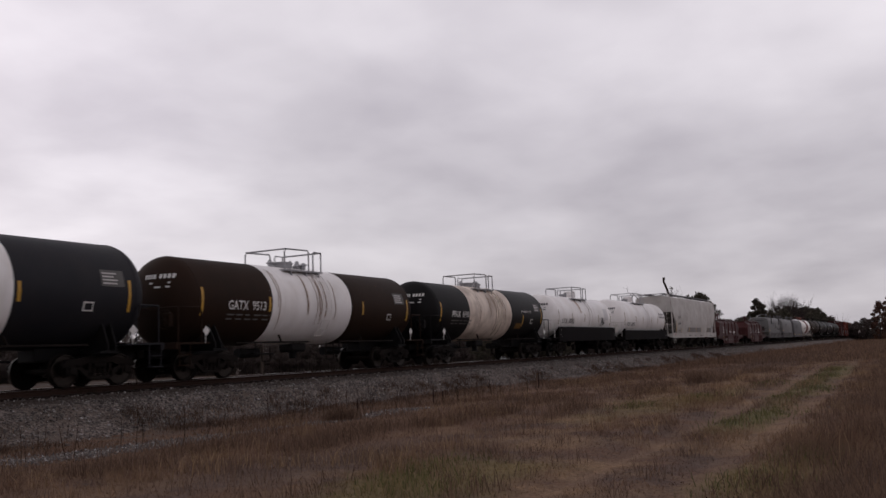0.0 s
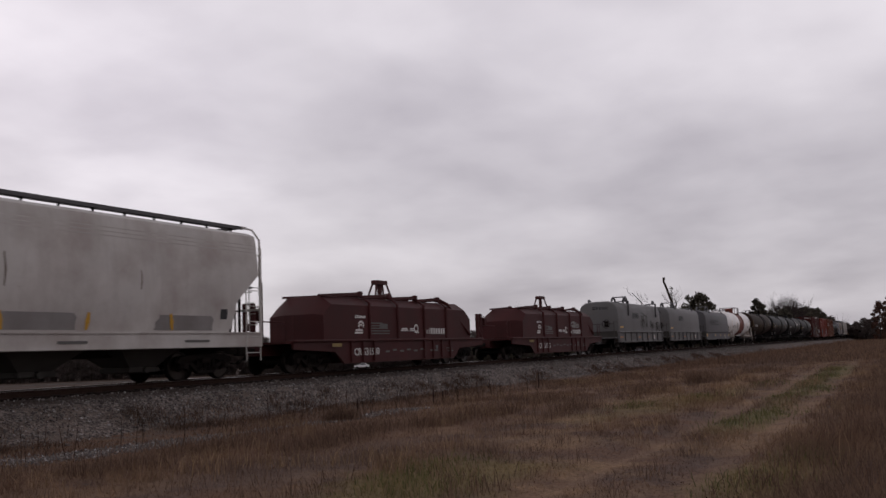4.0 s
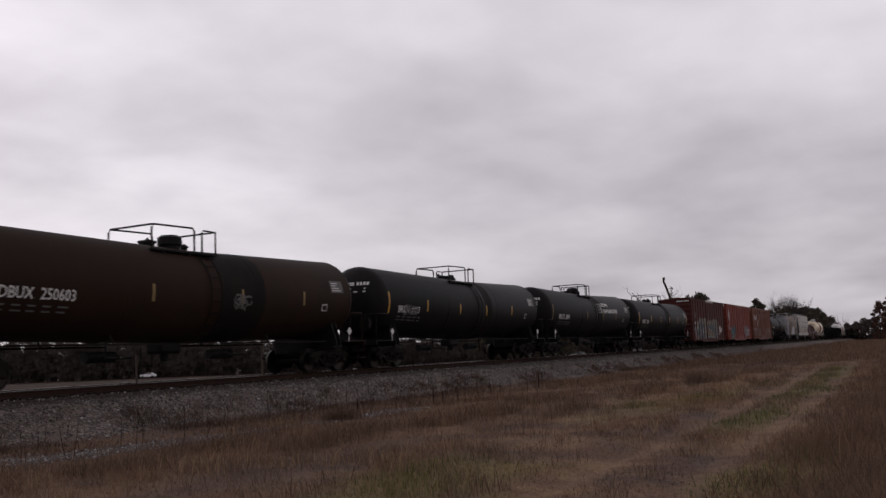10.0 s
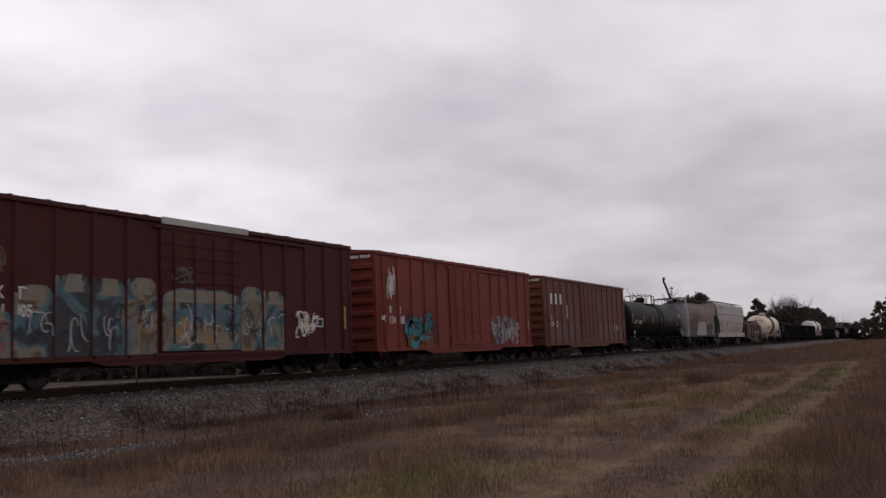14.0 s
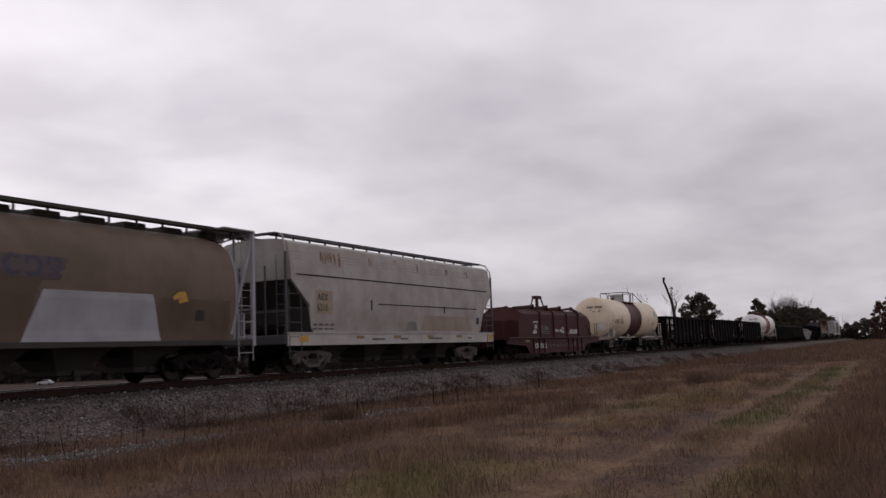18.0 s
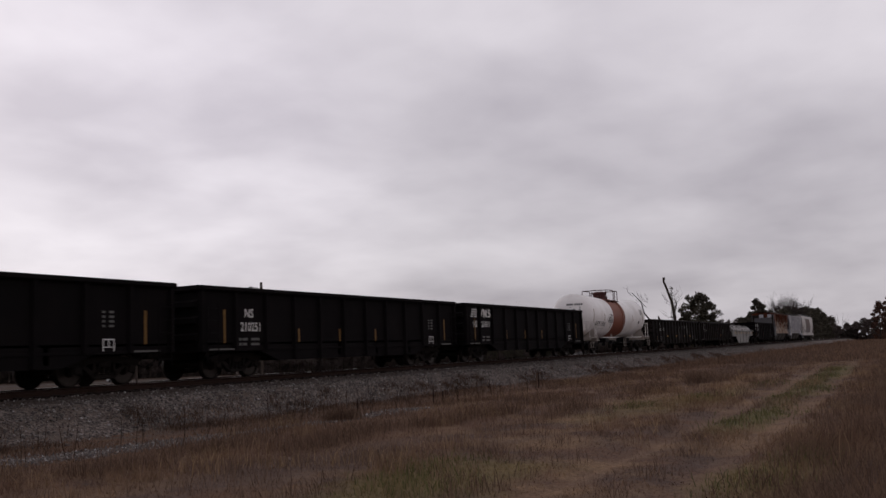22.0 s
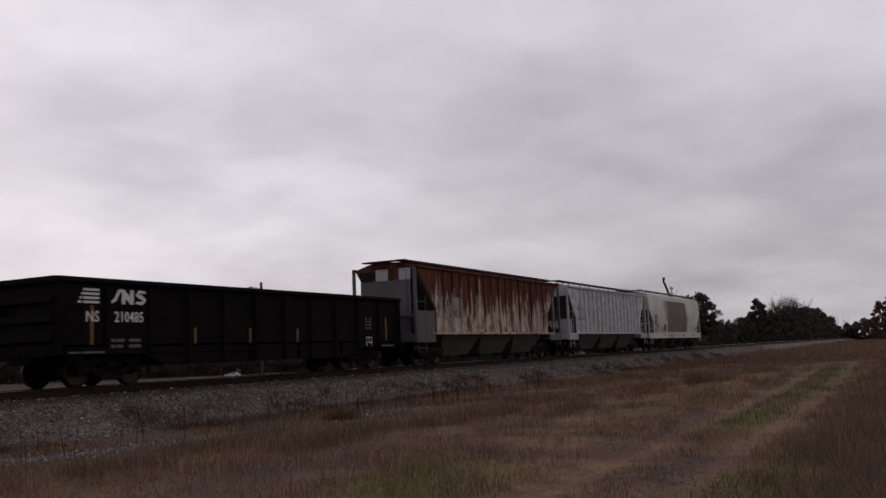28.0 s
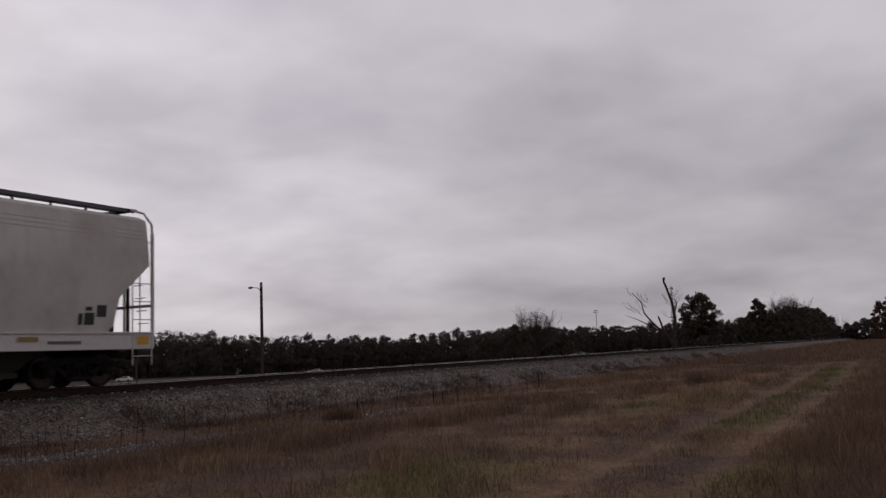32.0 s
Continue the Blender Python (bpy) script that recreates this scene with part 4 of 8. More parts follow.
def rib_hopper(s, label, L, mat, frame_mat, number, seed, rusty=False):
    rng = random.Random(seed)
    car = car_thing("covered_hopper", label, "covered hopper car", s)
    h = L / 2
    part("hopper_body", hopper_body(L, RIBBED, KNEE[rusty][0], KNEE[rusty][1], 0.2, knee=(0.98, KNEE[rusty][2])), mat, car)
    zs, run, knee = KNEE[rusty]
    # dirt and the shade of the hollow end are both in this dark colour
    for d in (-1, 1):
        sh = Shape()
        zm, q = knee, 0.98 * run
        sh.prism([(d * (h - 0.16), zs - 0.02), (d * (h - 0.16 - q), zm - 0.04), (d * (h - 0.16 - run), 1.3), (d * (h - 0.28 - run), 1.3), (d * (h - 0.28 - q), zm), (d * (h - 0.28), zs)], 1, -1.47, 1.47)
        part("slope_sheet", sh, GRIME, car, "slope sheet with grime and its shade in the colour")
    n, edge, slim = (17, 1.7, 0.07) if rusty else (18, 1.36, 0.045)
    for i in range(n):
        x = -h + edge + (L - 2 * edge) * i / (n - 1)
        if i in (0, n - 1):
            continue
        for y in (-1, 1):
            sh = Shape()
            zb = 1.32
            sh.prism([(x - slim, 1.5), (x + slim, 1.5), (x + slim - 0.02, 1.58), (x - slim + 0.02, 1.58)], 2, zb, 4.1)
            if y < 0:
                sh.v = [(a, -b, c) for a, b, c in sh.v]
            part("side_post", sh, mat, car)
    for y in (-1, 1):
        sh = Shape()
        sh.box(-h, h, y * 1.53 - 0.07, y * 1.53 + 0.07, 4.08, 4.2, 0.02)
        sh.box(-h + 1.2, h - 1.2, y * 1.53 - 0.06, y * 1.53 + 0.06, 1.28, 1.38, 0.015)
        part("side_chord", sh, mat, car)
        for d in (-1, 1):
            sh = Shape()
            sh.box(*sorted((d * (h - 1.6), d * h)), y * 1.5 - 0.05, y * 1.5 + 0.05, 0.95, 1.35 if not rusty or d > 0 else 2.28, 0.015)
            part("end_sill_plate", sh, frame_mat, car)
    hopper_chutes(car, L - 0.6, 3, GRIME, 1.36, 1.4, 0.36, 1.35, 0.9)
    roof_walk(car, L - 0.3, 4.52 if not rusty else 4.44, GRIME if not rusty else BROWN, 0.75, 0.14 if not rusty else 0.1)
    end_frames(car, L, frame_mat, 4.1, climbs=(-1, 1) if rusty else (1,))
    hopper_common(car, L, h - 2.05)
    if rusty:
        part("end_plate", Shape().box(h - 0.62, h - 0.56, -1.2, 1.4, 1.12, 1.75, 0.01), BROWN, car, "rusty brown end plate")
    else:
        # added far-side sheet that closes the end with painted shade
        part("end_gusset", Shape().prism([(-h + 0.12, zs - 0.3), (-h + 0.2 + run, knee), (-h + 0.2 + run, 1.1), (-h + 0.12, 1.1)], 1, 1.42, 1.47), GRIME, car, "added dark sheet for the shade under the slope")
        part("end_plate", Shape().box(-h + 0.72, -h + 0.78, -1.46, 1.41, 1.12, 2.2, 0.01), frame_mat, car)
        part("end_plate", Shape().box(-h + 0.08, -h + 0.14, -1.44, 1.44, 3.58, 4.08, 0.01), frame_mat, car)
    wall = lambda x, z: flat_map(x, -1.5, z)
    if not rusty:
        for u, z, txt in ((1.76, 2.7, "AE"), (2.58, 2.7, "X"), (1.66, 2.1, "134"), (2.5, 2.1, "84")):
            lettering(txt, 0.28, wall(-h + u, z), LETTERK, car, squeeze=0.8)
    if rusty:
        for u, wd, txt in ((-h + 2.3, 0.68, "13"), (-h + 3.25, 0.78, "421")):
            decal(wall(u, 2.0), [(0, 0, wd, 0.95)], SILVER, car, "number_patch", e=0.004)
            lettering(txt, 0.28, wall(u + 0.1, 2.1), LETTERK, car, e=0.008)
        decal(wall(-h + 2.4, 2.55), bars(3, 0.14, 0.26, 0.06), LETTERK, car, "company_mark", e=0.008)
        s2 = Shape()
        s2.box(-h + 0.05, -h + 0.16, -1.2, 1.2, 1.3, 3.6)
        part("end_sheet", s2, DARKGREY, car)
        wash = [(-1.2, 0.55, COOLGREY), (-0.62, 0.5, RUSTWALL), (-0.1, 0.6, COOLGREY)]
        for y0, wd, m in wash:
            part("end_plate", Shape().box(-h + 0.17, -h + 0.2, y0, y0 + wd, 3.62, 4.1), m, car, "patched grey and rusty end plate")
    else:
        decal(wall(h - 3.1, 1.7), [(0, 0, 0.34, 0.3)], LETTERK, car, "stencil")
        decal(wall(0, 1.38), [(u, 0, 0.12, 0.9 if abs(u) > 6 else 0.48) for u in (-7.34, -4.05, -1.5, 1.25, 3.75, 7.05)], YELLOW, car, "reflective_stripe", e=0.085)
        decal(wall(-h + 1.72, 1.55), [(u, v, 0.22, 0.07) for u in (0, 0.62) for v in (0, 0.16)], LETTERG, car, "small_print")
    return car


def cylinder_hopper(s):
    L, h = 12.0, 6.0
    car = car_thing("covered_hopper", "tan and grey round-sided covered hopper with bare end frames", "covered hopper car", s)
    half = CYLINDER
    sh = Shape()
    rings = []
    for x, k in ((-h + 0.75, 0.93), (-h + 0.95, 0.985), (-h + 1.2, 1.0), (h - 1.2, 1.0), (h - 0.95, 0.985), (h - 0.75, 0.93)):
        c = [(y * k, 2.7 + (z - 2.7) * k) for y, z in half]
        rings.append([(x, y, z) for y, z in c] + [(x, -y, z) for y, z in reversed(c)])
    part("hopper_body", sh.loft(rings), TAN, car)
    # end caps in grey, a hand's width proud
    for d in (-1, 1):
        sh = Shape()
        rings = []
        for x, k in ((h - 0.74, 0.02), (h - 0.73, 0.935), (h - 0.8, 0.955), (h - 0.87, 0.972)):
            c = [(y * k, 2.7 + (z - 2.7) * k) for y, z in half]
            rings.append([(d * x, y, z) for y, z in c] + [(d * x, -y, z) for y, z in reversed(c)])
        part("body_end", sh.loft(rings, cap=False), COOLGREY, car)
    for y in (-1, 1):
        sh = Shape()
        sh.box(-h, h, y * 1.42 - 0.06, y * 1.42 + 0.06, 0.98, 1.14, 0.02)
        part("side_sill", sh, GRIME, car)
    hopper_chutes(car, L, 3, GRIME)
    roof_walk(car, L + 0.2, 4.58, GRIME, 0.75, 0.26, 12)
    end_frames(car, L, COOLGREY, 4.45, 1.45)
    # end platforms over the roof ends, and the slanting braces of the end frames
    for d in (-1, 1):
        sh = Shape().box(*sorted((d * (h - 1.2), d * (h + 0.2))), -1.4, 1.4, 4.54, 4.59, 0.01)
        sh.box(*sorted((d * (h + 0.12), d * (h + 0.2))), -1.4, 1.4, 4.44, 4.54)
        sh.box(*sorted((d * (h - 0.3), d * (h + 0.1))), -0.25, 0.25, 4.3, 4.54, 0.02)
        part("end_platform", sh, COOLGREY, car)
        ladder(car, [(d * (h + 0.15), 1.0, 1.1), (d * (h + 0.15), 1.0, 4.5)], [(d * (h + 0.15), 1.38, 1.1), (d * (h + 0.15), 1.38, 4.5)], 8, COOLGREY, "end_ladder")
        part("end_plate", Shape().box(*sorted((d * (h - 0.36), d * (h - 0.3))), -1.38, 1.1, 1.1, 1.95, 0.01), COOLGREY, car)
        for y in (-1.42, 1.42):
            sh = Shape()
            sh.tube([(d * h, y, 4.3), (d * (h - 1.0), y, 1.3)], 0.05, 6)
            sh.tube([(d * h, y * 0.5, 4.4), (d * h, y * 0.5, 1.2)], 0.045, 6)
            part("brace", sh, COOLGREY, car)
    wall = lambda x, z: profile_map(CYLINDER, x, z)
    rng = random.Random(5)
    faded = plain("faded_blue_mark", (0.068, 0.062, 0.09), 0.6, 0.2, 0, 0.4, 6)
    dark = paint("brown_overpaint_dark", (0.12, 0.085, 0.062), (0.06, 0.043, 0.035), 0.6, 0.7, 0.2, 0.6)
    field(wall(-5.0, 1.1), (0.05, 0.0), (2.9, 3.2), 1.5, dark, car, "overpainted_patch", 0.006, 0.06, rng)
    field(wall(1.4, 1.1), (0.1, 0.6), (3.5, 3.45), 1.2, dark, car, "overpainted_patch", 0.006, 0.06, rng)
    field(wall(-2.25, 1.04), (0.0, 0.55), (4.4, 4.0), 1.35, COOLGREY, car, "repainted_patch", 0.012)
    field(wall(-3.75, 2.62), (0.0, 0.1), (2.5, 2.75), 0.56, paint("blue_brown_overpaint", (0.105, 0.082, 0.08), (0.07, 0.055, 0.07), 0.6, 0.7, 0.2, 0.5), car, "overpainted_patch", 0.01, 0.07, rng)
    for u, path in ((0.0, [(0.42, 0.4), (0.2, 0.46), (0.04, 0.3), (0.04, 0.14), (0.2, 0.0), (0.42, 0.06)]), (0.58, [(0.04, 0.0), (0.04, 0.45), (0.3, 0.42), (0.42, 0.24), (0.3, 0.04), (0.04, 0.0)]), (1.16, [(0.04, 0.0), (0.04, 0.45), (0.36, 0.42), (0.38, 0.24), (0.1, 0.2), (0.42, 0.0)])):
        decal(wall(-2.75 + u, 2.7), [(path, 0.13)], faded, car, "faded_mark", e=0.016)
    decal(wall(-3.3, 1.7), [([(0.1, 0.7), (0.16, 0.45), (0.1, 0.25), (0.0, 0.05)], 0.12)], ORANGE, car, "orange_mark", e=0.02)
    decal(wall(2.5, 2.2), [([(0.0, 0.1), (0.2, 0.2), (0.42, 0.22), (0.5, 0.1), (0.2, 0.02)], 0.2)], YELLOW, car, "yellow_mark", e=0.02)
    decal(wall(3.4, 1.7), [(0, 0, 0.34, 0.3)], LETTERK, car, "stencil", e=0.02)
    hopper_common(car, L, h - 1.9)


def touched_up():
    """Cool grey paint with rows of soft lighter and darker repaint spots."""
    m, t, p = nodes("touched_up_grey_paint")
    v = coords(t, (1.0, 1.0, 1.25), False)
    spot = ramp(t, noise_tex(t, v, 2.1, 1, 0.3), 0.38, 0.66)
    base = mix(t, spot, (0.3, 0.293, 0.308), (0.425, 0.415, 0.432))
    base = mix(t, maths(t, "MULTIPLY", ramp(t, noise_tex(t, coords(t, (1.0, 1.0, 0.15)), 2.5, 5), 0.5, 0.8), 0.35), base, (0.2, 0.185, 0.18))
    t.links.new(base, p.inputs["Base Color"])
    p.inputs["Roughness"].default_value = 0.55
    bump(t, p, noise_tex(t, v, 6, 5), 0.12, 0.02)
    return m


def build_hoppers():
    curved_hopper(85.08, "light grey curved-sided covered hopper with a roof walk", 18.2, GREY, GREY, "66654", 6)
    first = TRAIN[-1][0]
    wash = paint("grey_overpaint", (0.24, 0.225, 0.22), (0.14, 0.12, 0.11), 0.6, 0.7, 0.2, 0.6)
    for u, wd in ((-3.63, 5.75), (4.66, 2.3)):
        field(profile_map(CENTERFLOW, u, 1.42), (0.0, 0.1), (wd, wd - 0.1), 0.42, wash, first, "overpainted_patch", 0.006, 0.07, random.Random(4))
    cylinder_hopper(339.88)
    curved_hopper(355.54, "weathered grey covered hopper with a dark dent seam and rust", 16.1, STAINGREY, GREY, "6510", 22, crease=True, patch=SAND, dusty=True)
    rib_hopper(541.49, "rust-streaked covered hopper with ribbed sides", 16.8, RUSTWALL, DARKGREY, "13426", 33, rusty=True)
    rib_hopper(559.96, "grey ribbed covered hopper with pale repaint patches", 17.1, touched_up(), COOLGREY, "13484", 34)
    last = curved_hopper(578.63, "light grey covered hopper with brown overpainted patches", 18.3, GREY, PALEGREY, "8705", 35, patch=plain("dusty_mauve", (0.26, 0.2, 0.2)))
    rng = random.Random(9)
    mud = paint("brown_overpaint", (0.125, 0.097, 0.089), (0.22, 0.185, 0.17), 0.75, 0.75, 0.2, 1.0)
    wall = lambda x, z: profile_map(CENTERFLOW, x, z)
    smoke = paint("grey_wash", (0.3, 0.285, 0.28), (0.2, 0.18, 0.17), 0.6, 0.75, 0.2, 1.0)
    field(wall(-4.35, 2.3), (0.35, -0.1), (1.2, 1.2), 1.7, smoke, last, "overpainted_patch", 0.0045, 0.03, rng)
    field(wall(-3.4, 1.45), (0.1, -0.1), (7.1, 6.9), 2.55, mud, last, "overpainted_patch", 0.006, 0.06, rng, "brown overpainted patch")
    decal(flat_map(-3.45, -1.56, 0.94), [(0, 0, 2.2, 0.37)], STAINGREY, last, "overpainted_patch", e=0.003)
    field(wall(3.35, 2.2), (0.0, 0.0), (0.45, 0.4), 0.6, mud, last, "overpainted_patch", 0.005, 0.04, rng)
    field(wall(-2.6, 1.42), (0.0, 0.3), (4.6, 4.0), 0.75, paint("mauve_overpaint", (0.19, 0.155, 0.15), (0.12, 0.1, 0.09), 0.7, 0.75, 0.2, 0.8), last, "overpainted_patch", 0.012, 0.07, rng)
    decal(wall(-4.6, 1.45), [(0, 0.05, 0.6, 0.55)], GRIME, last, "overpainted_patch", e=0.010)
    decal(wall(-5.4, 1.45), smear(rng, 1.6, 0.5, 14), LETTERG, last, "scrawl", e=0.018)
    decal(wall(-2.6, 1.45), smear(rng, 3.8, 0.6, 34), plain("faded_violet_scrawl", (0.075, 0.065, 0.1)), last, "scrawl", e=0.018)
    decal(wall(6.7, 1.55), [(0, 0, 0.12, 0.28), (0.18, 0, 0.3, 0.3), (0.2, 0.35, 0.2, 0.1)], LETTERK, last, "stencil", e=0.010)
    decal(wall(-7.2, 1.78), [(0, 0.12, 0.9, 0.1), (0.4, -0.06, 0.5, 0.1)], LETTERK, last, "underline", e=0.010)


# ---- boxcars ----
def boxcar(s, label, mat, number, seed, art, ribs=14, height=4.5):
    rng = random.Random(seed)
    L, h, w = 15.5, 7.75, 1.5
    car = car_thing("boxcar", label, "boxcar", s)
    body = Shape()
    body.box(-h + 0.12, h - 0.12, -w, w, 0.66, height, 0.02)
    part("body", body, mat, car)
    roof = Shape()
    roof.prism([(-w - 0.04, height - 0.02), (w + 0.04, height - 0.02), (w + 0.04, height + 0.04), (0, height + 0.2), (-w - 0.04, height + 0.04)], 0, -h, h)
    for k in range(15):
        x = -h + L * (k + 0.5) / 15
        roof.prism([(-w, height + 0.03), (0, height + 0.19), (w, height + 0.03), (w, height + 0.07), (0, height + 0.24), (-w, height + 0.07)], 0, x - 0.04, x + 0.04)
    part("roof", roof, mat if seed != 17 else mat, car)
    if seed == 17:
        sh = Shape()
        sh.box(-1.63, 1.98, -w - 0.1, -w - 0.05, height - 0.14, height + 0.06, 0.01)
        part("roof_patch", sh, GREY, car, "bare pale metal roof sheet")
    for y in (-1, 1):
        for i in range(ribs):
            x = -h + 0.55 + (L - 1.1) * i / (ribs - 1)
            if -1.75 < x < 1.75:
                continue
            sh = Shape()
            sh.prism([(x - 0.08, 1.5), (x + 0.08, 1.5), (x + 0.05, 1.56), (x - 0.05, 1.56)], 2, 0.7, height - 0.08)
            if y < 0:
                sh.v = [(a, -b, c) for a, b, c in sh.v]
            part("side_post", sh, mat, car)
        sh = Shape()
        sh.box(-h, h, y * 1.53 - 0.05, y * 1.53 + 0.05, height - 0.1, height + 0.02, 0.015)
        part("top_chord", sh, mat, car)
        sh = Shape()
        sh.prism([(-h, 0.64), (h, 0.64), (h, 0.76), (-h, 0.76)], 1, *sorted((y * 1.49, y * 1.56)))
        sh.prism([(-4.2, 0.68), (4.2, 0.68), (3.4, 0.5), (-3.4, 0.5)], 1, *sorted((y * 1.47, y * 1.53)))
        part("side_sill", sh, mat, car)
        door = Shape()
        door.box(-1.65, 1.65, *sorted((y * 1.5, y * 1.57)), 0.82, height - 0.25, 0.015)
        dr = part("door", door, mat, car)
        for k in range(9):
            z = 1.0 + k * 0.35
            part("door_rib", Shape().box(-1.6, 1.6, *sorted((y * 1.56, y * 1.59)), z, z + 0.1, 0.02), mat, dr)
        bar = Shape()
        for x in (-1.2, -0.4, 0.4, 1.2):
            bar.tube([(x, y * 1.63, 1.05), (x, y * 1.63, height - 0.3)], 0.022, 6)
        part("lock_bar", bar, mat, dr)
        tr = Shape()
        tr.box(-1.9, 4.9, y * 1.57 - 0.03, y * 1.57 + 0.03, height - 0.26, height - 0.18)
        tr.box(-1.9, 4.9, y * 1.57 - 0.03, y * 1.57 + 0.03, 0.72, 0.8)
        part("door_track", tr, mat, car)
    for d in (-1, 1):
        for k in range(7):
            z = 1.05 + k * 0.46
            part("end_rib", Shape().prism([(d * (h - 0.13), z), (d * (h - 0.02), z + 0.08), (d * (h - 0.02), z + 0.2), (d * (h - 0.13), z + 0.3)], 1, -1.36, 1.36), mat, car)
        for yy in (-1.52, 1.38):
            part("corner_post", Shape().box(*sorted((d * (h - 0.14), d * (h - 0.0))), yy, yy + 0.14, 0.66, height), mat, car)
        for y in (-1.57, 1.57):
            ladder(car, [(d * (h - 0.6), y, 0.45), (d * (h - 0.6), y, 2.6)], [(d * (h - 0.15), y, 0.45), (d * (h - 0.15), y, 2.6)], 6, mat)
    under = Shape()
    under.box(-h, h, -0.35, 0.35, 0.62, 0.9, 0.03)
    for x in (-2.5, 1.5):
        under.lathe([(-0.5, 0.17), (0.5, 0.17)], "x", 12, (x, -0.7, 0.62))
    under.tube([(-4, -1.0, 0.7), (4, -1.0, 0.7)], 0.03, 5)
    part("underframe", under, STEEL, car)
    brake_wheel(car, -h - 0.06, 0.9, 2.0)
    truck(car, -h + 1.95)
    truck(car, h - 1.95)
    couplers(car, h, h + 0.7)
    wall = lambda x, z: flat_map(x, -1.5, z)
    lettering("BK" if seed == 17 else "II", 0.3, wall(-h + 0.98, 2.14), LETTERW, car, squeeze=0.8)
    lettering("TY" if seed == 17 else "II", 0.3, wall(-h + 1.7, 2.14), LETTERW, car, squeeze=0.8)
    a, b = number[:3], number[3:]
    lettering(a, 0.3, wall(-h + 0.95, 1.72), LETTERW, car, squeeze=0.8)
    lettering(b, 0.3, wall(-h + 1.65, 1.72), LETTERW, car, squeeze=0.8)
    decal(lambda u, v, e=0.0: (-h - 0.015, -1.3 + u, height - 0.22 + v), [(i * 0.12, 0, 0.09, 0.12) for i in range(4)] + [(0.55 + i * 0.1, 0, 0.08, 0.12) for i in range(6)], LETTERW, car, "end_mark")
    decal(wall(h - 2.2, 1.55), [(0, 0, 0.34, 0.3)], LETTERW, car, "stencil_frame", e=0.062)
    decal(wall(h - 2.2, 1.55), [(0.04, 0.04, 0.26, 0.22)], LETTERK, car, "stencil", e=0.067)
    decal(wall(0, 1.4), [(h - 2.75, 0, 0.1, 0.6), (h - 0.55, 0.1, 0.1, 0.8)], YELLOW, car, "reflective_stripe", e=0.062)
    art(car, wall, rng, h)
    return car


def blobs(rng, w, h, n, size):
    """Fat overlapping brush strokes with an uneven outline."""
    out = []
    for _ in range(n):
        u, v, a = rng.uniform(0.1, 0.9) * w, rng.uniform(0.1, 0.9) * h, rng.uniform(0.5, 1.0) * size
        q = rng.uniform(0, 6.28)
        pts = [(min(w, max(0, u + a * 0.5 * math.cos(q + 0.35 * k))), min(h, max(0, v + a * 0.5 * math.sin(q + 0.35 * k)))) for k in range(8)]
        out.append((pts, a * 0.5))
    return out


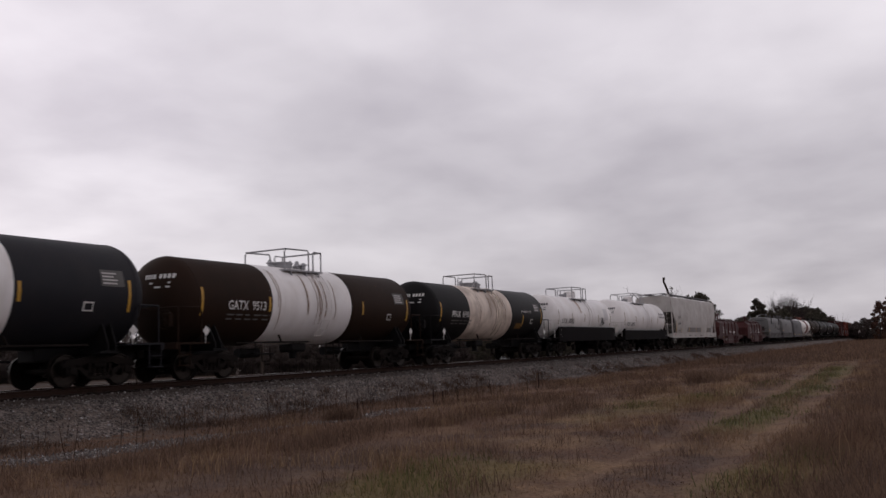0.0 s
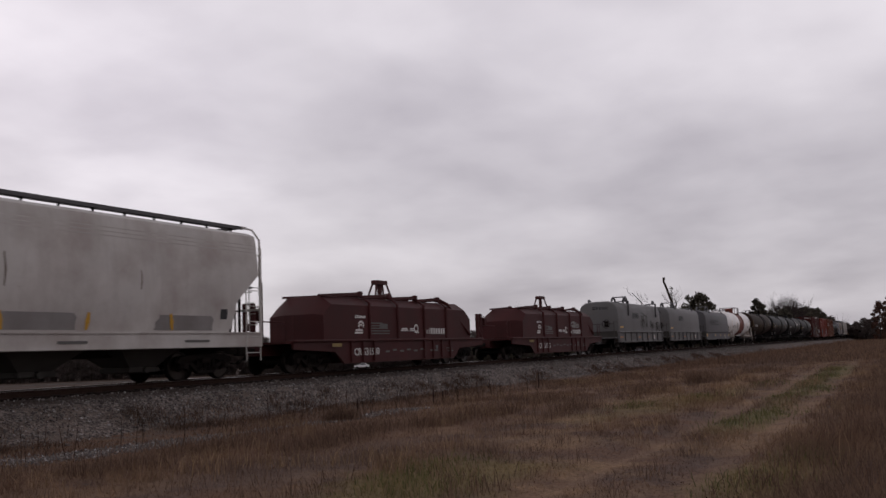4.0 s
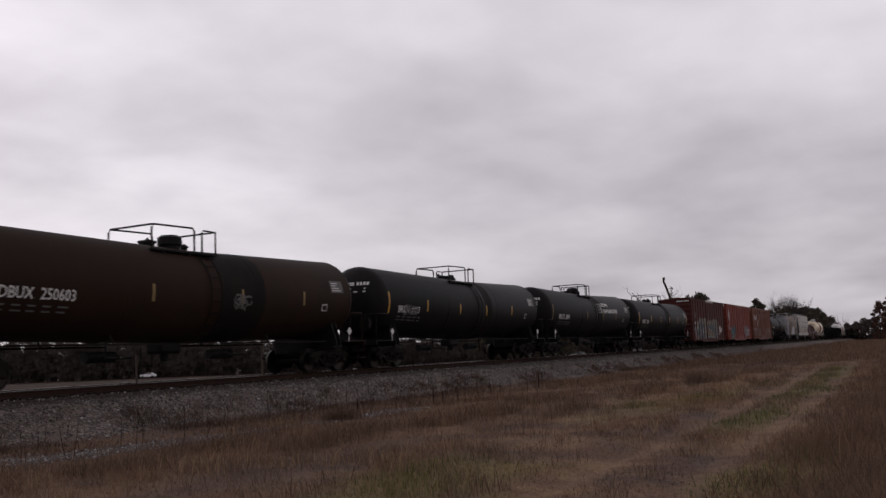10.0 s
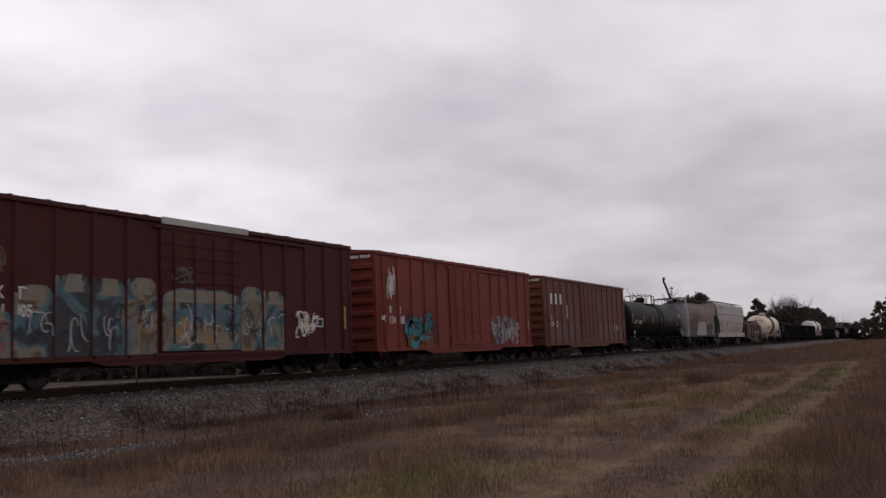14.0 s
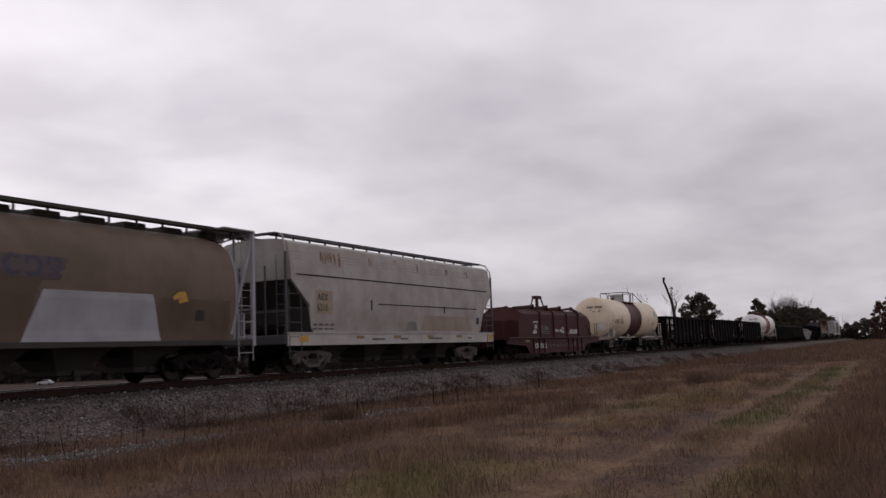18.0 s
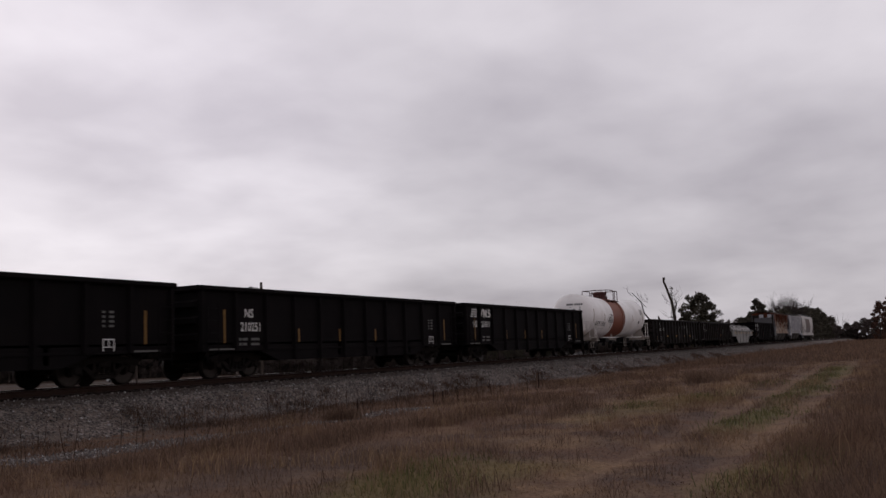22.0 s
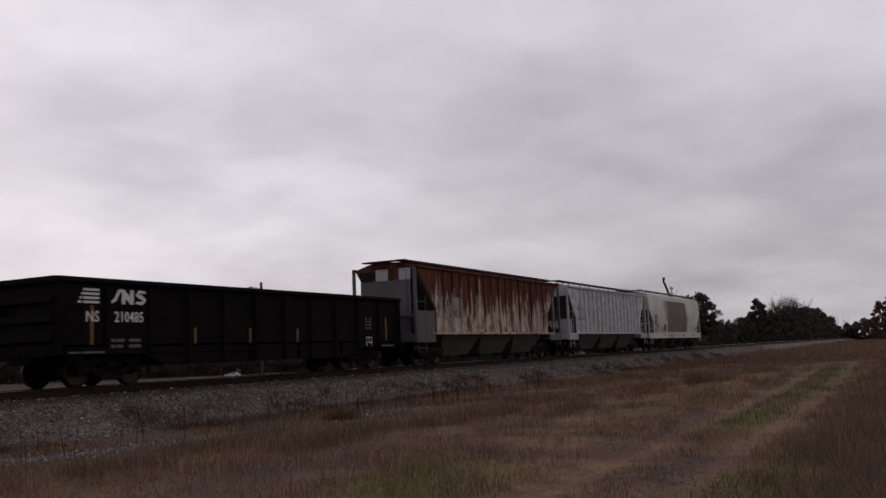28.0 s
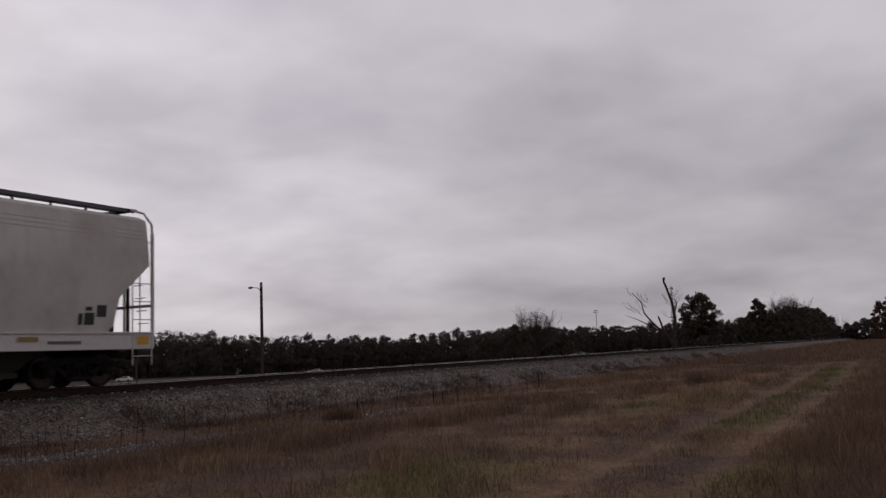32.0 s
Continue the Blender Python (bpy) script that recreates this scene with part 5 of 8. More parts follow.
def build_boxcars():
    blue = plain("pale_blue_spray", (0.09, 0.14, 0.165), 0.7, 0.2, 0, 0.4, 4)
    teal = plain("teal_spray", (0.05, 0.2, 0.22), 0.7, 0.2, 0, 0.35, 5)
    navy = plain("dark_blue_spray", (0.02, 0.028, 0.05), 0.7, 0.2, 0, 0.4, 5)
    lilac = plain("pale_lilac_spray", (0.2, 0.165, 0.2), 0.7, 0.2, 0, 0.4, 5)
    rust = plain("orange_spray", (0.17, 0.07, 0.025), 0.7, 0.2, 0, 0.35, 5)

    def spray_mix():
        """One picture over the whole side: pale clouds over blue letter shapes, dark and ochre lower down."""
        m, t, p = nodes("mixed_spray_paint")
        v = coords(t, (0.8, 1.0, 1.0), False)
        n = add(t, "ShaderNodeTexNoise", Scale=0.95, Detail=3.0, Roughness=0.55, Distortion=0.5)
        t.links.new(v, n.inputs["Vector"])
        cr = t.nodes.new("ShaderNodeValToRGB")
        cr.color_ramp.elements[0].color, cr.color_ramp.elements[1].color = (0.02, 0.024, 0.03, 1), (0.16, 0.135, 0.1, 1)
        cr.color_ramp.elements[0].position, cr.color_ramp.elements[1].position = 0.38, 0.66
        for q, c in ((0.44, (0.03, 0.037, 0.045, 1)), (0.46, (0.05, 0.105, 0.125, 1)), (0.515, (0.08, 0.15, 0.17, 1)), (0.535, (0.17, 0.15, 0.115, 1)), (0.58, (0.2, 0.175, 0.13, 1)), (0.6, (0.18, 0.1, 0.025, 1)), (0.62, (0.06, 0.05, 0.042, 1))):
            e = cr.color_ramp.elements.new(q); e.color = c
        t.links.new(n.outputs["Fac"], cr.inputs[0])
        t.links.new(mix(t, ramp(t, noise_tex(t, v, 5, 6), 0.5, 0.85), cr.outputs[0], (0.05, 0.04, 0.038)), p.inputs["Base Color"])
        p.inputs["Roughness"].default_value = 0.65
        return m

    mixed = spray_mix()
    cream = plain("cream_spray", (0.22, 0.195, 0.15), 0.7, 0.2, 0, 0.4, 4)

    def mural(car, wall, rng, h):
        for k, (u, wd, hh) in enumerate(((-7.11, 0.94, 1.1), (-6.0, 0.94, 1.7), (-4.89, 0.93, 2.02), (-3.79, 0.94, 1.96), (-2.68, 0.94, 2.04), (1.7, 0.98, 2.0), (2.86, 0.94, 1.9))):
            field(wall(u, 0.78), (0.0, 0.0), (wd, wd), hh, mixed, car, "graffiti_field", 0.006, 0.012, rng)
            field(wall(u, 0.78 + hh * 0.78), (0.1, 0.25), (wd - 0.15, wd - 0.3), hh * 0.22, cream, car, "graffiti_field", 0.012, 0.061, rng)
            decal(wall(u, 0.9), smear(rng, wd, hh * 0.6, 3), navy, car, "scrawl", e=0.018)
            decal(wall(u, 0.9), [(a, 0.03) for a, b in smear(rng, wd, hh * 0.55, 3)], PALEGREY, car, "scrawl", e=0.024)
        for k, (u, hh) in enumerate(((-6.09, 1.5), (-4.98, 1.95), (-3.88, 1.98), (-2.77, 2.0), (2.77, 1.9))):
            decal(wall(u - 0.05, 0.78), [(0, 0, 0.1, hh)], mixed, car, "graffiti_field", e=0.062)
        on = 0.105
        field(wall(-1.62, 0.85), (0.0, 0.0), (3.2, 3.2), 1.75, mixed, car, "graffiti_field", on, 0.02, rng)
        field(wall(-1.5, 2.2), (0.0, 0.1), (2.9, 2.8), 0.36, cream, car, "graffiti_field", on + 0.004, 0.04, rng)
        field(wall(-1.4, 1.62), (0.0, 0.1), (2.9, 2.9), 0.42, blue, car, "graffiti_field", on + 0.004, 0.05, rng)
        field(wall(-1.3, 1.05), (0.0, 0.1), (2.7, 2.7), 0.32, cream, car, "graffiti_field", on + 0.005, 0.08, rng)
        decal(wall(-1.2, 0.95), blobs(rng, 2.2, 0.8, 5, 0.4), plain("ochre_spray", (0.3, 0.17, 0.05), 0.7), car, "scrawl", e=on + 0.01)
        decal(wall(-1.5, 0.95), [(a, 0.03) for a, b in smear(rng, 3.0, 1.2, 12)], PALEGREY, car, "scrawl", e=on + 0.015)
        decal(wall(-1.5, 0.95), smear(rng, 3.0, 1.1, 8), navy, car, "scrawl", e=on + 0.02)
        decal(wall(-1.3, 2.75), smear(rng, 0.9, 0.5, 12), LETTERG, car, "scrawl", e=on)
        decal(wall(-h + 0.6, 0.78), blobs(rng, 1.0, 0.9, 6, 0.5), plain("rose_spray", (0.24, 0.09, 0.08), 0.7), car, "scrawl", e=0.010)
        decal(wall(-h + 0.2, 1.0), smear(rng, 0.5, 1.2, 8), blue, car, "scrawl", e=0.065)
        decal(wall(4.2, 1.2), smear(rng, 1.5, 0.85, 26), LETTERW, car, "scrawl", e=0.062)
        decal(wall(-h + 0.75, 2.75), smear(rng, 0.6, 0.6, 16), TAN, car, "paint_patch", e=0.062)

    def teal_piece(car, wall, rng, h):
        decal(wall(-h + 1.9, 0.82), blobs(rng, 3.2, 1.2, 16, 0.75), teal, car, "scrawl", e=0.060)
        decal(wall(-h + 1.9, 0.78), blobs(rng, 3.2, 0.4, 8, 0.5), rust, car, "scrawl", e=0.064)
        decal(wall(-h + 1.9, 1.0), smear(rng, 3.2, 1.3, 30), navy, car, "scrawl", e=0.068)
        decal(wall(2.3, 0.8), blobs(rng, 3.9, 1.25, 22, 0.6), lilac, car, "scrawl", e=0.060)
        decal(wall(2.3, 0.85), smear(rng, 3.9, 1.3, 30), blue, car, "scrawl", e=0.064)
        decal(wall(2.3, 0.85), [(a, 0.04) for a, b in smear(rng, 3.9, 1.3, 26)], PALEGREY, car, "scrawl", e=0.069)
        decal(wall(-h + 0.75, 2.65), smear(rng, 0.6, 1.3, 22), LETTERW, car, "scrawl", e=0.062)
        decal(wall(-h + 0.25, 1.8), smear(rng, 0.5, 0.25, 8), LETTERW, car, "scrawl", e=0.062)

    def letters(car, wall, rng, h):
        decal(wall(-h + 0.9, 3.0), [(0, 0, 0.3, 0.6), (0.75, 0, 0.3, 0.6), (1.5, 0, 0.3, 0.6)], LETTERW, car, "company_mark", e=0.062)
        decal(wall(-h + 3.5, 2.2), [(0, 0, 0.12, 0.8)], LETTERW, car, "mark", e=0.062)
        decal(flat_map(-h + 0.05, -1.5, 0.95), [(0, 0, 2 * h - 0.1, 1.0)], paint("dark_lower_panel", (0.09, 0.03, 0.022), amount=0.4), car, "dark_lower_panel", e=0.003)

    boxcar(271.56, "dark oxide red boxcar with a beige and blue graffiti mural", BOXRED, "151905", 17, mural)
    boxcar(288.77, "brick red boxcar with teal graffiti", BOXORANGE, "154688", 18, teal_piece)
    boxcar(306.31, "mineral brown boxcar with white letter blocks", BOXBROWN, "124533", 19, letters)


# ---- gondolas ----
def gondola(s, label, top, low, belly, number, seed, logo=True, posts=12, mat=GONBLACK, stripes=True):
    rng = random.Random(seed)
    L, h, w = 16.1, 8.05, 1.42
    car = car_thing("gondola_car", label, "gondola car", s)
    for y in (-1, 1):
        sh = Shape()
        sh.prism([(-h, low), (-h + 2.7, low), (-h + 3.6, belly), (h - 3.6, belly), (h - 2.7, low), (h, low), (h, top - 0.1), (-h, top - 0.1)], 1, *sorted((y * (w - 0.05), y * w)))
        side = part("side_wall", sh, mat, car)
        for i in range(posts):
            x = -h + (0.05 + (L - 0.1) * i / (posts - 1) if posts == 12 else 0.75 + (L - 1.5) * i / (posts - 1))
            sh = Shape()
            zb = low + 0.02 if abs(x) > h - 3.2 else belly + 0.02
            sh.prism([(x - 0.1, w), (x + 0.1, w), (x + 0.06, w + 0.11), (x - 0.06, w + 0.11)], 2, zb, top - 0.12)
            if y < 0:
                sh.v = [(a, -b, c) for a, b, c in sh.v]
            part("side_post", sh, mat, side)
        sh = Shape()
        sh.box(-h - 0.05, h + 0.05, *sorted((y * (w - 0.1), y * (w + 0.14))), top - 0.14, top, 0.03)
        part("top_chord", sh, mat, car)
        sh = Shape()
        sh.box(-h, h, *sorted((y * (w - 0.02), y * (w + 0.025))), low, low + 0.08, 0.01)
        part("side_sill", sh, mat, car)
    for d in (-1, 1):
        sh = Shape()
        sh.box(*sorted((d * (h - 0.08), d * h)), -w, w, low, top - 0.1)
        for k in range(3):
            z = low + 0.3 + k * (top - low - 0.5) / 3
            sh.prism([(d * h, z), (d * (h + 0.14), z + 0.06), (d * (h + 0.14), z + 0.2), (d * h, z + 0.26)], 1, -w + 0.05, w - 0.05)
        sh.box(*sorted((d * (h - 0.1), d * (h + 0.16))), -w - 0.1, w + 0.1, top - 0.16, top, 0.03)
        part("end_wall", sh, mat, car)
        for y in (-w - 0.16, w + 0.16):
            ladder(car, [(d * (h - 0.62), y, 0.45), (d * (h - 0.62), y, top - 0.5)], [(d * (h - 0.15), y, 0.45), (d * (h - 0.15), y, top - 0.5)], 5, mat)
    sh = Shape()
    sh.box(-h, h, -w, w, 1.0, 1.06)
    part("floor", sh, OLDBLACK, car)
    sh = Shape()
    sh.box(-h, h, -0.32, 0.32, 0.6, 1.0, 0.03)
    for x in (-3.5, -1, 1.5, 4):
        sh.box(x - 0.08, x + 0.08, -w, w, belly + 0.1, 1.0)
    sh.lathe([(-0.5, 0.17), (0.5, 0.17)], "x", 12, (-2.0, -0.6, 0.7))
    part("underframe", sh, STEEL, car)
    brake_wheel(car, -h - 0.24, 0.8, top - 0.75)
    truck(car, -h + 2.0)
    truck(car, h - 2.0)
    couplers(car, h, h + 0.75)
    e = 0.006
    wall = lambda x, z: flat_map(x, -w, z)
    post_gap = (L - 1.5) / (posts - 1)
    wide = posts == 12
    if logo:
        decal(wall(-h + 0.62, top - 0.64), [(0.05 * k, 0.105 * k, 0.66 - 0.05 * k, 0.06) for k in range(4)], LETTERW, car, "logo_stripes")
        decal(wall(-h + 1.62, top - 0.64), [([(0.0, 0.03), (0.16, 0.1), (0.3, 0.34), (0.4, 0.38)], 0.1), (0.38, 0, 0.13, 0.38), ([(0.44, 0.34), (0.56, 0.2), (0.7, 0.04)], 0.15), (0.66, 0, 0.13, 0.38), ([(1.2, 0.33), (0.98, 0.35), (0.9, 0.27), (1.05, 0.2), (1.18, 0.12), (1.1, 0.04), (0.86, 0.05)], 0.12)], LETTERW, car, "logo_shape")
    zt = top - 1.1 if logo else (top - 1.33 if wide else top - 0.95)
    if wide:
        lettering("NS", 0.28, wall(-h + 0.85, zt) if logo else wall(-h + 1.95, zt + 0.42), LETTERW, car, squeeze=0.9)
        lettering(number, 0.28, wall(-h + 1.76, zt), LETTERW, car, squeeze=0.86)
    else:
        lettering("NS", 0.26, wall(-h + 1.95, zt + 0.42), LETTERW, car, squeeze=0.9)
        lettering(number[:3], 0.28, wall(-h + 0.75 + post_gap + 0.2, zt), LETTERW, car, squeeze=0.85)
        lettering(number[3:], 0.28, wall(-h + 0.75 + 2 * post_gap + 0.2, zt), LETTERW, car, squeeze=0.85)
    decal(wall(-h + 1.65 if wide else -h + 0.95 + post_gap, low + 0.12), [(0, 0.2, 0.16, 0.08), (0.2, 0.2, 0.25, 0.08), (0.6, 0.2, 0.4, 0.08), (0, 0.05, 0.16, 0.08), (0.2, 0.05, 0.2, 0.08), (0.6, 0.05, 0.4, 0.08)], LETTERG, car, "small_print")
    decal(flat_map(0, -w - 0.08, low + 0.04), [(-h + 0.3, 0, 1.1, 0.05), (h - 1.5, 0, 1.0, 0.05)], LETTERG, car, "small_print")
    decal(wall(h - 2.38, low + 0.04), [(0, 0, 0.38, 0.03), (0, 0.33, 0.38, 0.03), (0, 0, 0.03, 0.36), (0.35, 0, 0.03, 0.36), (0.17, 0.15, 0.03, 0.2), (0, 0.14, 0.38, 0.02)], LETTERW, car, "stencil_frame")
    decal(wall(h - 2.4, low + 0.7), [(0, 0.12 * k, 0.1, 0.06) for k in range(4)] + [(0.22, 0.12 * k, 0.16, 0.06) for k in range(4)], LETTERG, car, "small_print")
    if stripes:
        decal(wall(0, low + 0.25), [(-h + 1.0, 0, 0.1, 1.0), (h - 1.0, 0, 0.1, 0.9)] + [(u, 0.0, 0.1, 0.45) for u in (-3.4, -1.0, 1.4, 3.6)], DULLORANGE, car, "reflective_stripe")
    else:
        decal(wall(0, low + 0.12), [(-h + 0.95, 0, 0.4, 0.28), (h - 0.7, 0.2, 0.3, 0.2)] + [(u, 0.25, 0.36, 0.13) for u in (-3.6, -0.6, 2.4, 4.6)], DIMORANGE, car, "reflective_stripe")
        decal(wall(0, low + 0.1), smear(rng, 0.9, 1.2, 8), LETTERG, car, "scrawl", e=0.01)
        decal(wall(3.4, low + 0.5), smear(rng, 0.6, 0.9, 14), LETTERG, car, "scrawl", e=0.01)
        decal(wall(-2.0, top - 0.7), [(u * 0.95, 0, 0.4 + 0.1 * (u % 2), 0.2) for u in range(6)], LETTERG, car, "scrawl", e=0.01)
        decal(wall(1.0, top - 0.62), [(0, 0, 0.5, 0.08), (0.05, 0.14, 0.45, 0.05)], REDMARK, car, "red_mark", e=0.014)
    return car


def build_gondolas():
    lab = "black high-sided gondola car with white lettering"
    gondola(405.91, lab, 2.74, 0.8, 0.48, "210570", 25)
    gondola(423.12, lab + " and no emblem", 2.74, 0.8, 0.48, "210251", 26, logo=False)
    gondola(440.33, lab, 2.74, 0.8, 0.48, "210511", 27)
    gondola(473.42, "old faded black low gondola car with chalk marks", 2.43, 0.66, 0.46, "197052", 29, logo=False, posts=15, mat=OLDBLACK, stripes=False)
    gondola(490.35, "old faded black low gondola car with many posts", 2.43, 0.66, 0.6, "197318", 30, logo=False, posts=17, mat=OLDBLACK, stripes=False)
    gondola(523.72, lab, 2.74, 0.8, 0.48, "210485", 32)


# ---- coil cars ----
def red_coil_car(s, number, seed):
    rng = random.Random(seed)
    car = car_thing("coil_car", "dark red covered coil car with an angular hood", "coil car", s)
    h = 7.6
    for y in (-1, 1):
        sh = Shape()
        sh.prism([(-h + 0.3, 1.08), (h - 0.3, 1.08), (h - 0.3, 0.8), (h - 2.7, 0.68), (h - 3.3, 0.25), (-h + 3.3, 0.25), (-h + 2.7, 0.68), (-h + 0.3, 0.8)], 1, *sorted((y * 1.38, y * 1.46)))
        sh.box(-h + 0.3, h - 0.3, *sorted((y * 1.3, y * 1.54)), 1.04, 1.12, 0.02)
        for k in range(11):
            x = -h + 3.7 + k * 0.78
            if -1.7 < x < 1.3:
                continue
            sh.box(x - 0.04, x + 0.04, *sorted((y * 1.45, y * 1.53)), 0.3, 1.05)
        part("side_girder", sh, COILRED, car)
    sh = Shape()
    sh.box(-h, h, -1.4, 1.4, 1.0, 1.07)
    sh.box(-h, h, -0.35, 0.35, 0.62, 1.0, 0.03)
    part("deck", sh, COILRED, car)
    # hood: slanted ends, bevelled shoulders
    a, b = -5.2, 6.55
    rings = []
    for x, w, z0, z1, z2 in ((a, 1.2, 1.12, 2.0, 2.06), (a + 0.5, 1.2, 1.12, 2.4, 2.72), (b - 0.55, 1.2, 1.12, 2.4, 2.72), (b, 1.2, 1.12, 2.0, 2.06)):
        rings.append([(x, -w, z0), (x, -w, z1), (x, -w + 0.45, z2), (x, w - 0.45, z2), (x, w, z1), (x, w, z0)])
    hood = part("hood", Shape().loft(rings), COILRED, car)
    for x in (-2.2, -0.1, 2.1, 4.1):
        sh = Shape()
        sh.tube([(x, -1.22, 1.15), (x, -1.22, 2.5), (x, -0.8, 2.84), (x, 0.8, 2.84), (x, 1.22, 2.5), (x, 1.22, 1.15)], 0.06, 6)
        for y in (-0.8, 0.8):
            sh.box(x - 0.11, x + 0.11, y - 0.09, y + 0.09, 2.74, 2.98, 0.03)
        part("hood_rib", sh, COILRED, hood)
    for y in (-0.8, 0.8):
        for x0, z0, x1 in ((-4.9, 2.7, -2.2), (-2.2, 2.74, -0.1), (-0.1, 2.74, 2.1), (2.1, 2.72, 4.1)):
            sh = Shape()
            sh.prism([(x0, z0), (x1, 2.82), (x1, 2.95), (x0, z0 + 0.08)], 1, y - 0.05, y + 0.05)
            part("guide_rail", sh, COILRED, hood)
        part("guide_rail", Shape().tube([(4.15, y, 2.9), (4.6, y * 1.3, 2.66), (6.4, y * 1.54, 1.3)], 0.07, 6), COILRED, hood)
    sh = Shape()
    for dx, dy in ((-0.72, -0.22), (-0.72, 0.22), (0.72, -0.22), (0.72, 0.22)):
        sh.tube([(0.55 + dx, dy, 2.7), (0.55 + dx * 0.5, dy * 0.4, 3.5)], 0.045, 6)
    sh.prism([(0.16, 3.6), (0.94, 3.6), (1.0, 3.46), (0.72, 3.42), (0.38, 3.42), (0.1, 3.46)], 1, -0.14, 0.14)
    sh.box(0.46, 0.64, -0.07, 0.07, 2.7, 3.5, 0.02)
    part("lifting_bracket", sh, COILRED, hood)
    # end rails and hand brake stand
    sh = Shape()
    sh.box(-h - 0.02, -h + 0.1, 0.28, 0.44, 1.05, 2.42, 0.02)
    sh.box(-h + 0.38, -h + 0.52, 0.28, 0.44, 1.05, 2.44, 0.02)
    sh.box(-h + 0.1, -h + 0.4, 0.3, 0.42, 1.5, 1.75, 0.02)
    sh.tube([(-h, 0.36, 2.38), (-h + 0.45, 0.36, 2.4)], 0.02, 5)
    sh.tube([(-h + 0.5, 0.3, 1.82), (-5.5, 0.3, 1.8), (-5.4, 0.3, 1.6), (-5.4, 0.3, 1.05)], 0.022, 5)
    for d in (-1, 1):
        sh.tube([(d * (h - 0.1), -1.3, 1.05), (d * (h - 0.1), -1.3, 1.95), (d * (h - 0.5), -1.3, 1.95), (d * (h - 0.5), -1.3, 1.05)], 0.02, 5)
    part("brake_stand", sh, COILRED, car)
    brake_wheel(car, -h + 0.62, 0.36, 2.04, COILRED)
    wall = lambda x, z: flat_map(x, -1.2, z)
    g = lambda x, z: flat_map(x, -1.465, z)
    lettering("CR " + number, 0.27, g(-3.7, 0.53), LETTERW, car, squeeze=1.02)
    decal(g(-1.5, 0.6), [(i * 0.55, 0.05 * (i % 2), 0.3, 0.07) for i in range(6)], LETTERG, car, "small_print")
    decal(g(2.1, 0.58), [(0, 0, 0.7, 0.08), (0.5, 0.1, 0.2, 0.15)], LETTERG, car, "small_print")
    decal(g(3.6, 0.55), [(0, 0, 0.04, 0.2), (0.12, 0, 0.5, 0.06), (0.1, 0.12, 0.4, 0.05)], LETTERG, car, "small_print")
    ring = [(0.43 + 0.19 * math.cos(0.42 * k - 0.2), 0.26 + 0.19 * math.sin(0.42 * k - 0.2)) for k in range(9)]
    decal(wall(-3.22, 1.34), [(0, 0, 0.52, 0.07), (0.06, 0.1, 0.46, 0.06), ([(0.3, 0.12), (0.32, 0.3), (0.43, 0.34), (0.56, 0.28)], 0.07), (ring, 0.08)], LETTERW, car, "logo_shape")
    decal(wall(-3.18, 1.92), bars(7, 0.075, 0.1, 0.03), LETTERW, car, "company_name")
    decal(wall(-2.12, 1.32), [(0, 0.1 * k, 1.4 - 0.5 * (k > 1), 0.045) for k in range(5)] + [(0.65, 0.2, 0.6, 0.2)], LETTERG, car, "small_print")
    decal(wall(0.15, 1.38), [(0, 0.06, 0.62, 0.035), (0.05, 0.12, 0.5, 0.06), (0.72, 0.06, 0.4, 0.035), (0.76, 0.12, 0.3, 0.06), ([(1.28 + 0.16 * math.cos(0.7 * k), 0.16 + 0.16 * math.sin(0.7 * k)) for k in range(10)], 0.08), ([(1.3, 0.1), (1.5, -0.02)], 0.08)], LETTERW, car, "company_emblem")
    decal(wall(2.08, 1.32), [([(0.16, 0.2), (0.06, 0.22), (0.02, 0.12), (0.06, 0.03), (0.16, 0.04)], 0.035), ([(0.3 + 0.06 * math.cos(0.9 * k), 0.08 + 0.07 * math.sin(0.9 * k)) for k in range(8)], 0.03), (0.43, 0, 0.03, 0.2), (0.52, 0, 0.03, 0.26)]
          + [(0.62 + i * 0.225, 0, 0.13, 0.25) for i in range(6)], LETTERW, car, "hood_mark")
    if seed == 8:
        decal(wall(2.25, 1.68), smear(rng, 1.45, 0.38, 26), SILVER, car, "scrawl")
    decal(flat_map(-5.2, -1.55, 0.86), [(0, 0, 0.6, 0.12)], OLDYELLOW, car, "reflective_stripe")
    truck(car, -5.7)
    truck(car, 5.7)
    couplers(car, h, h + 0.7)


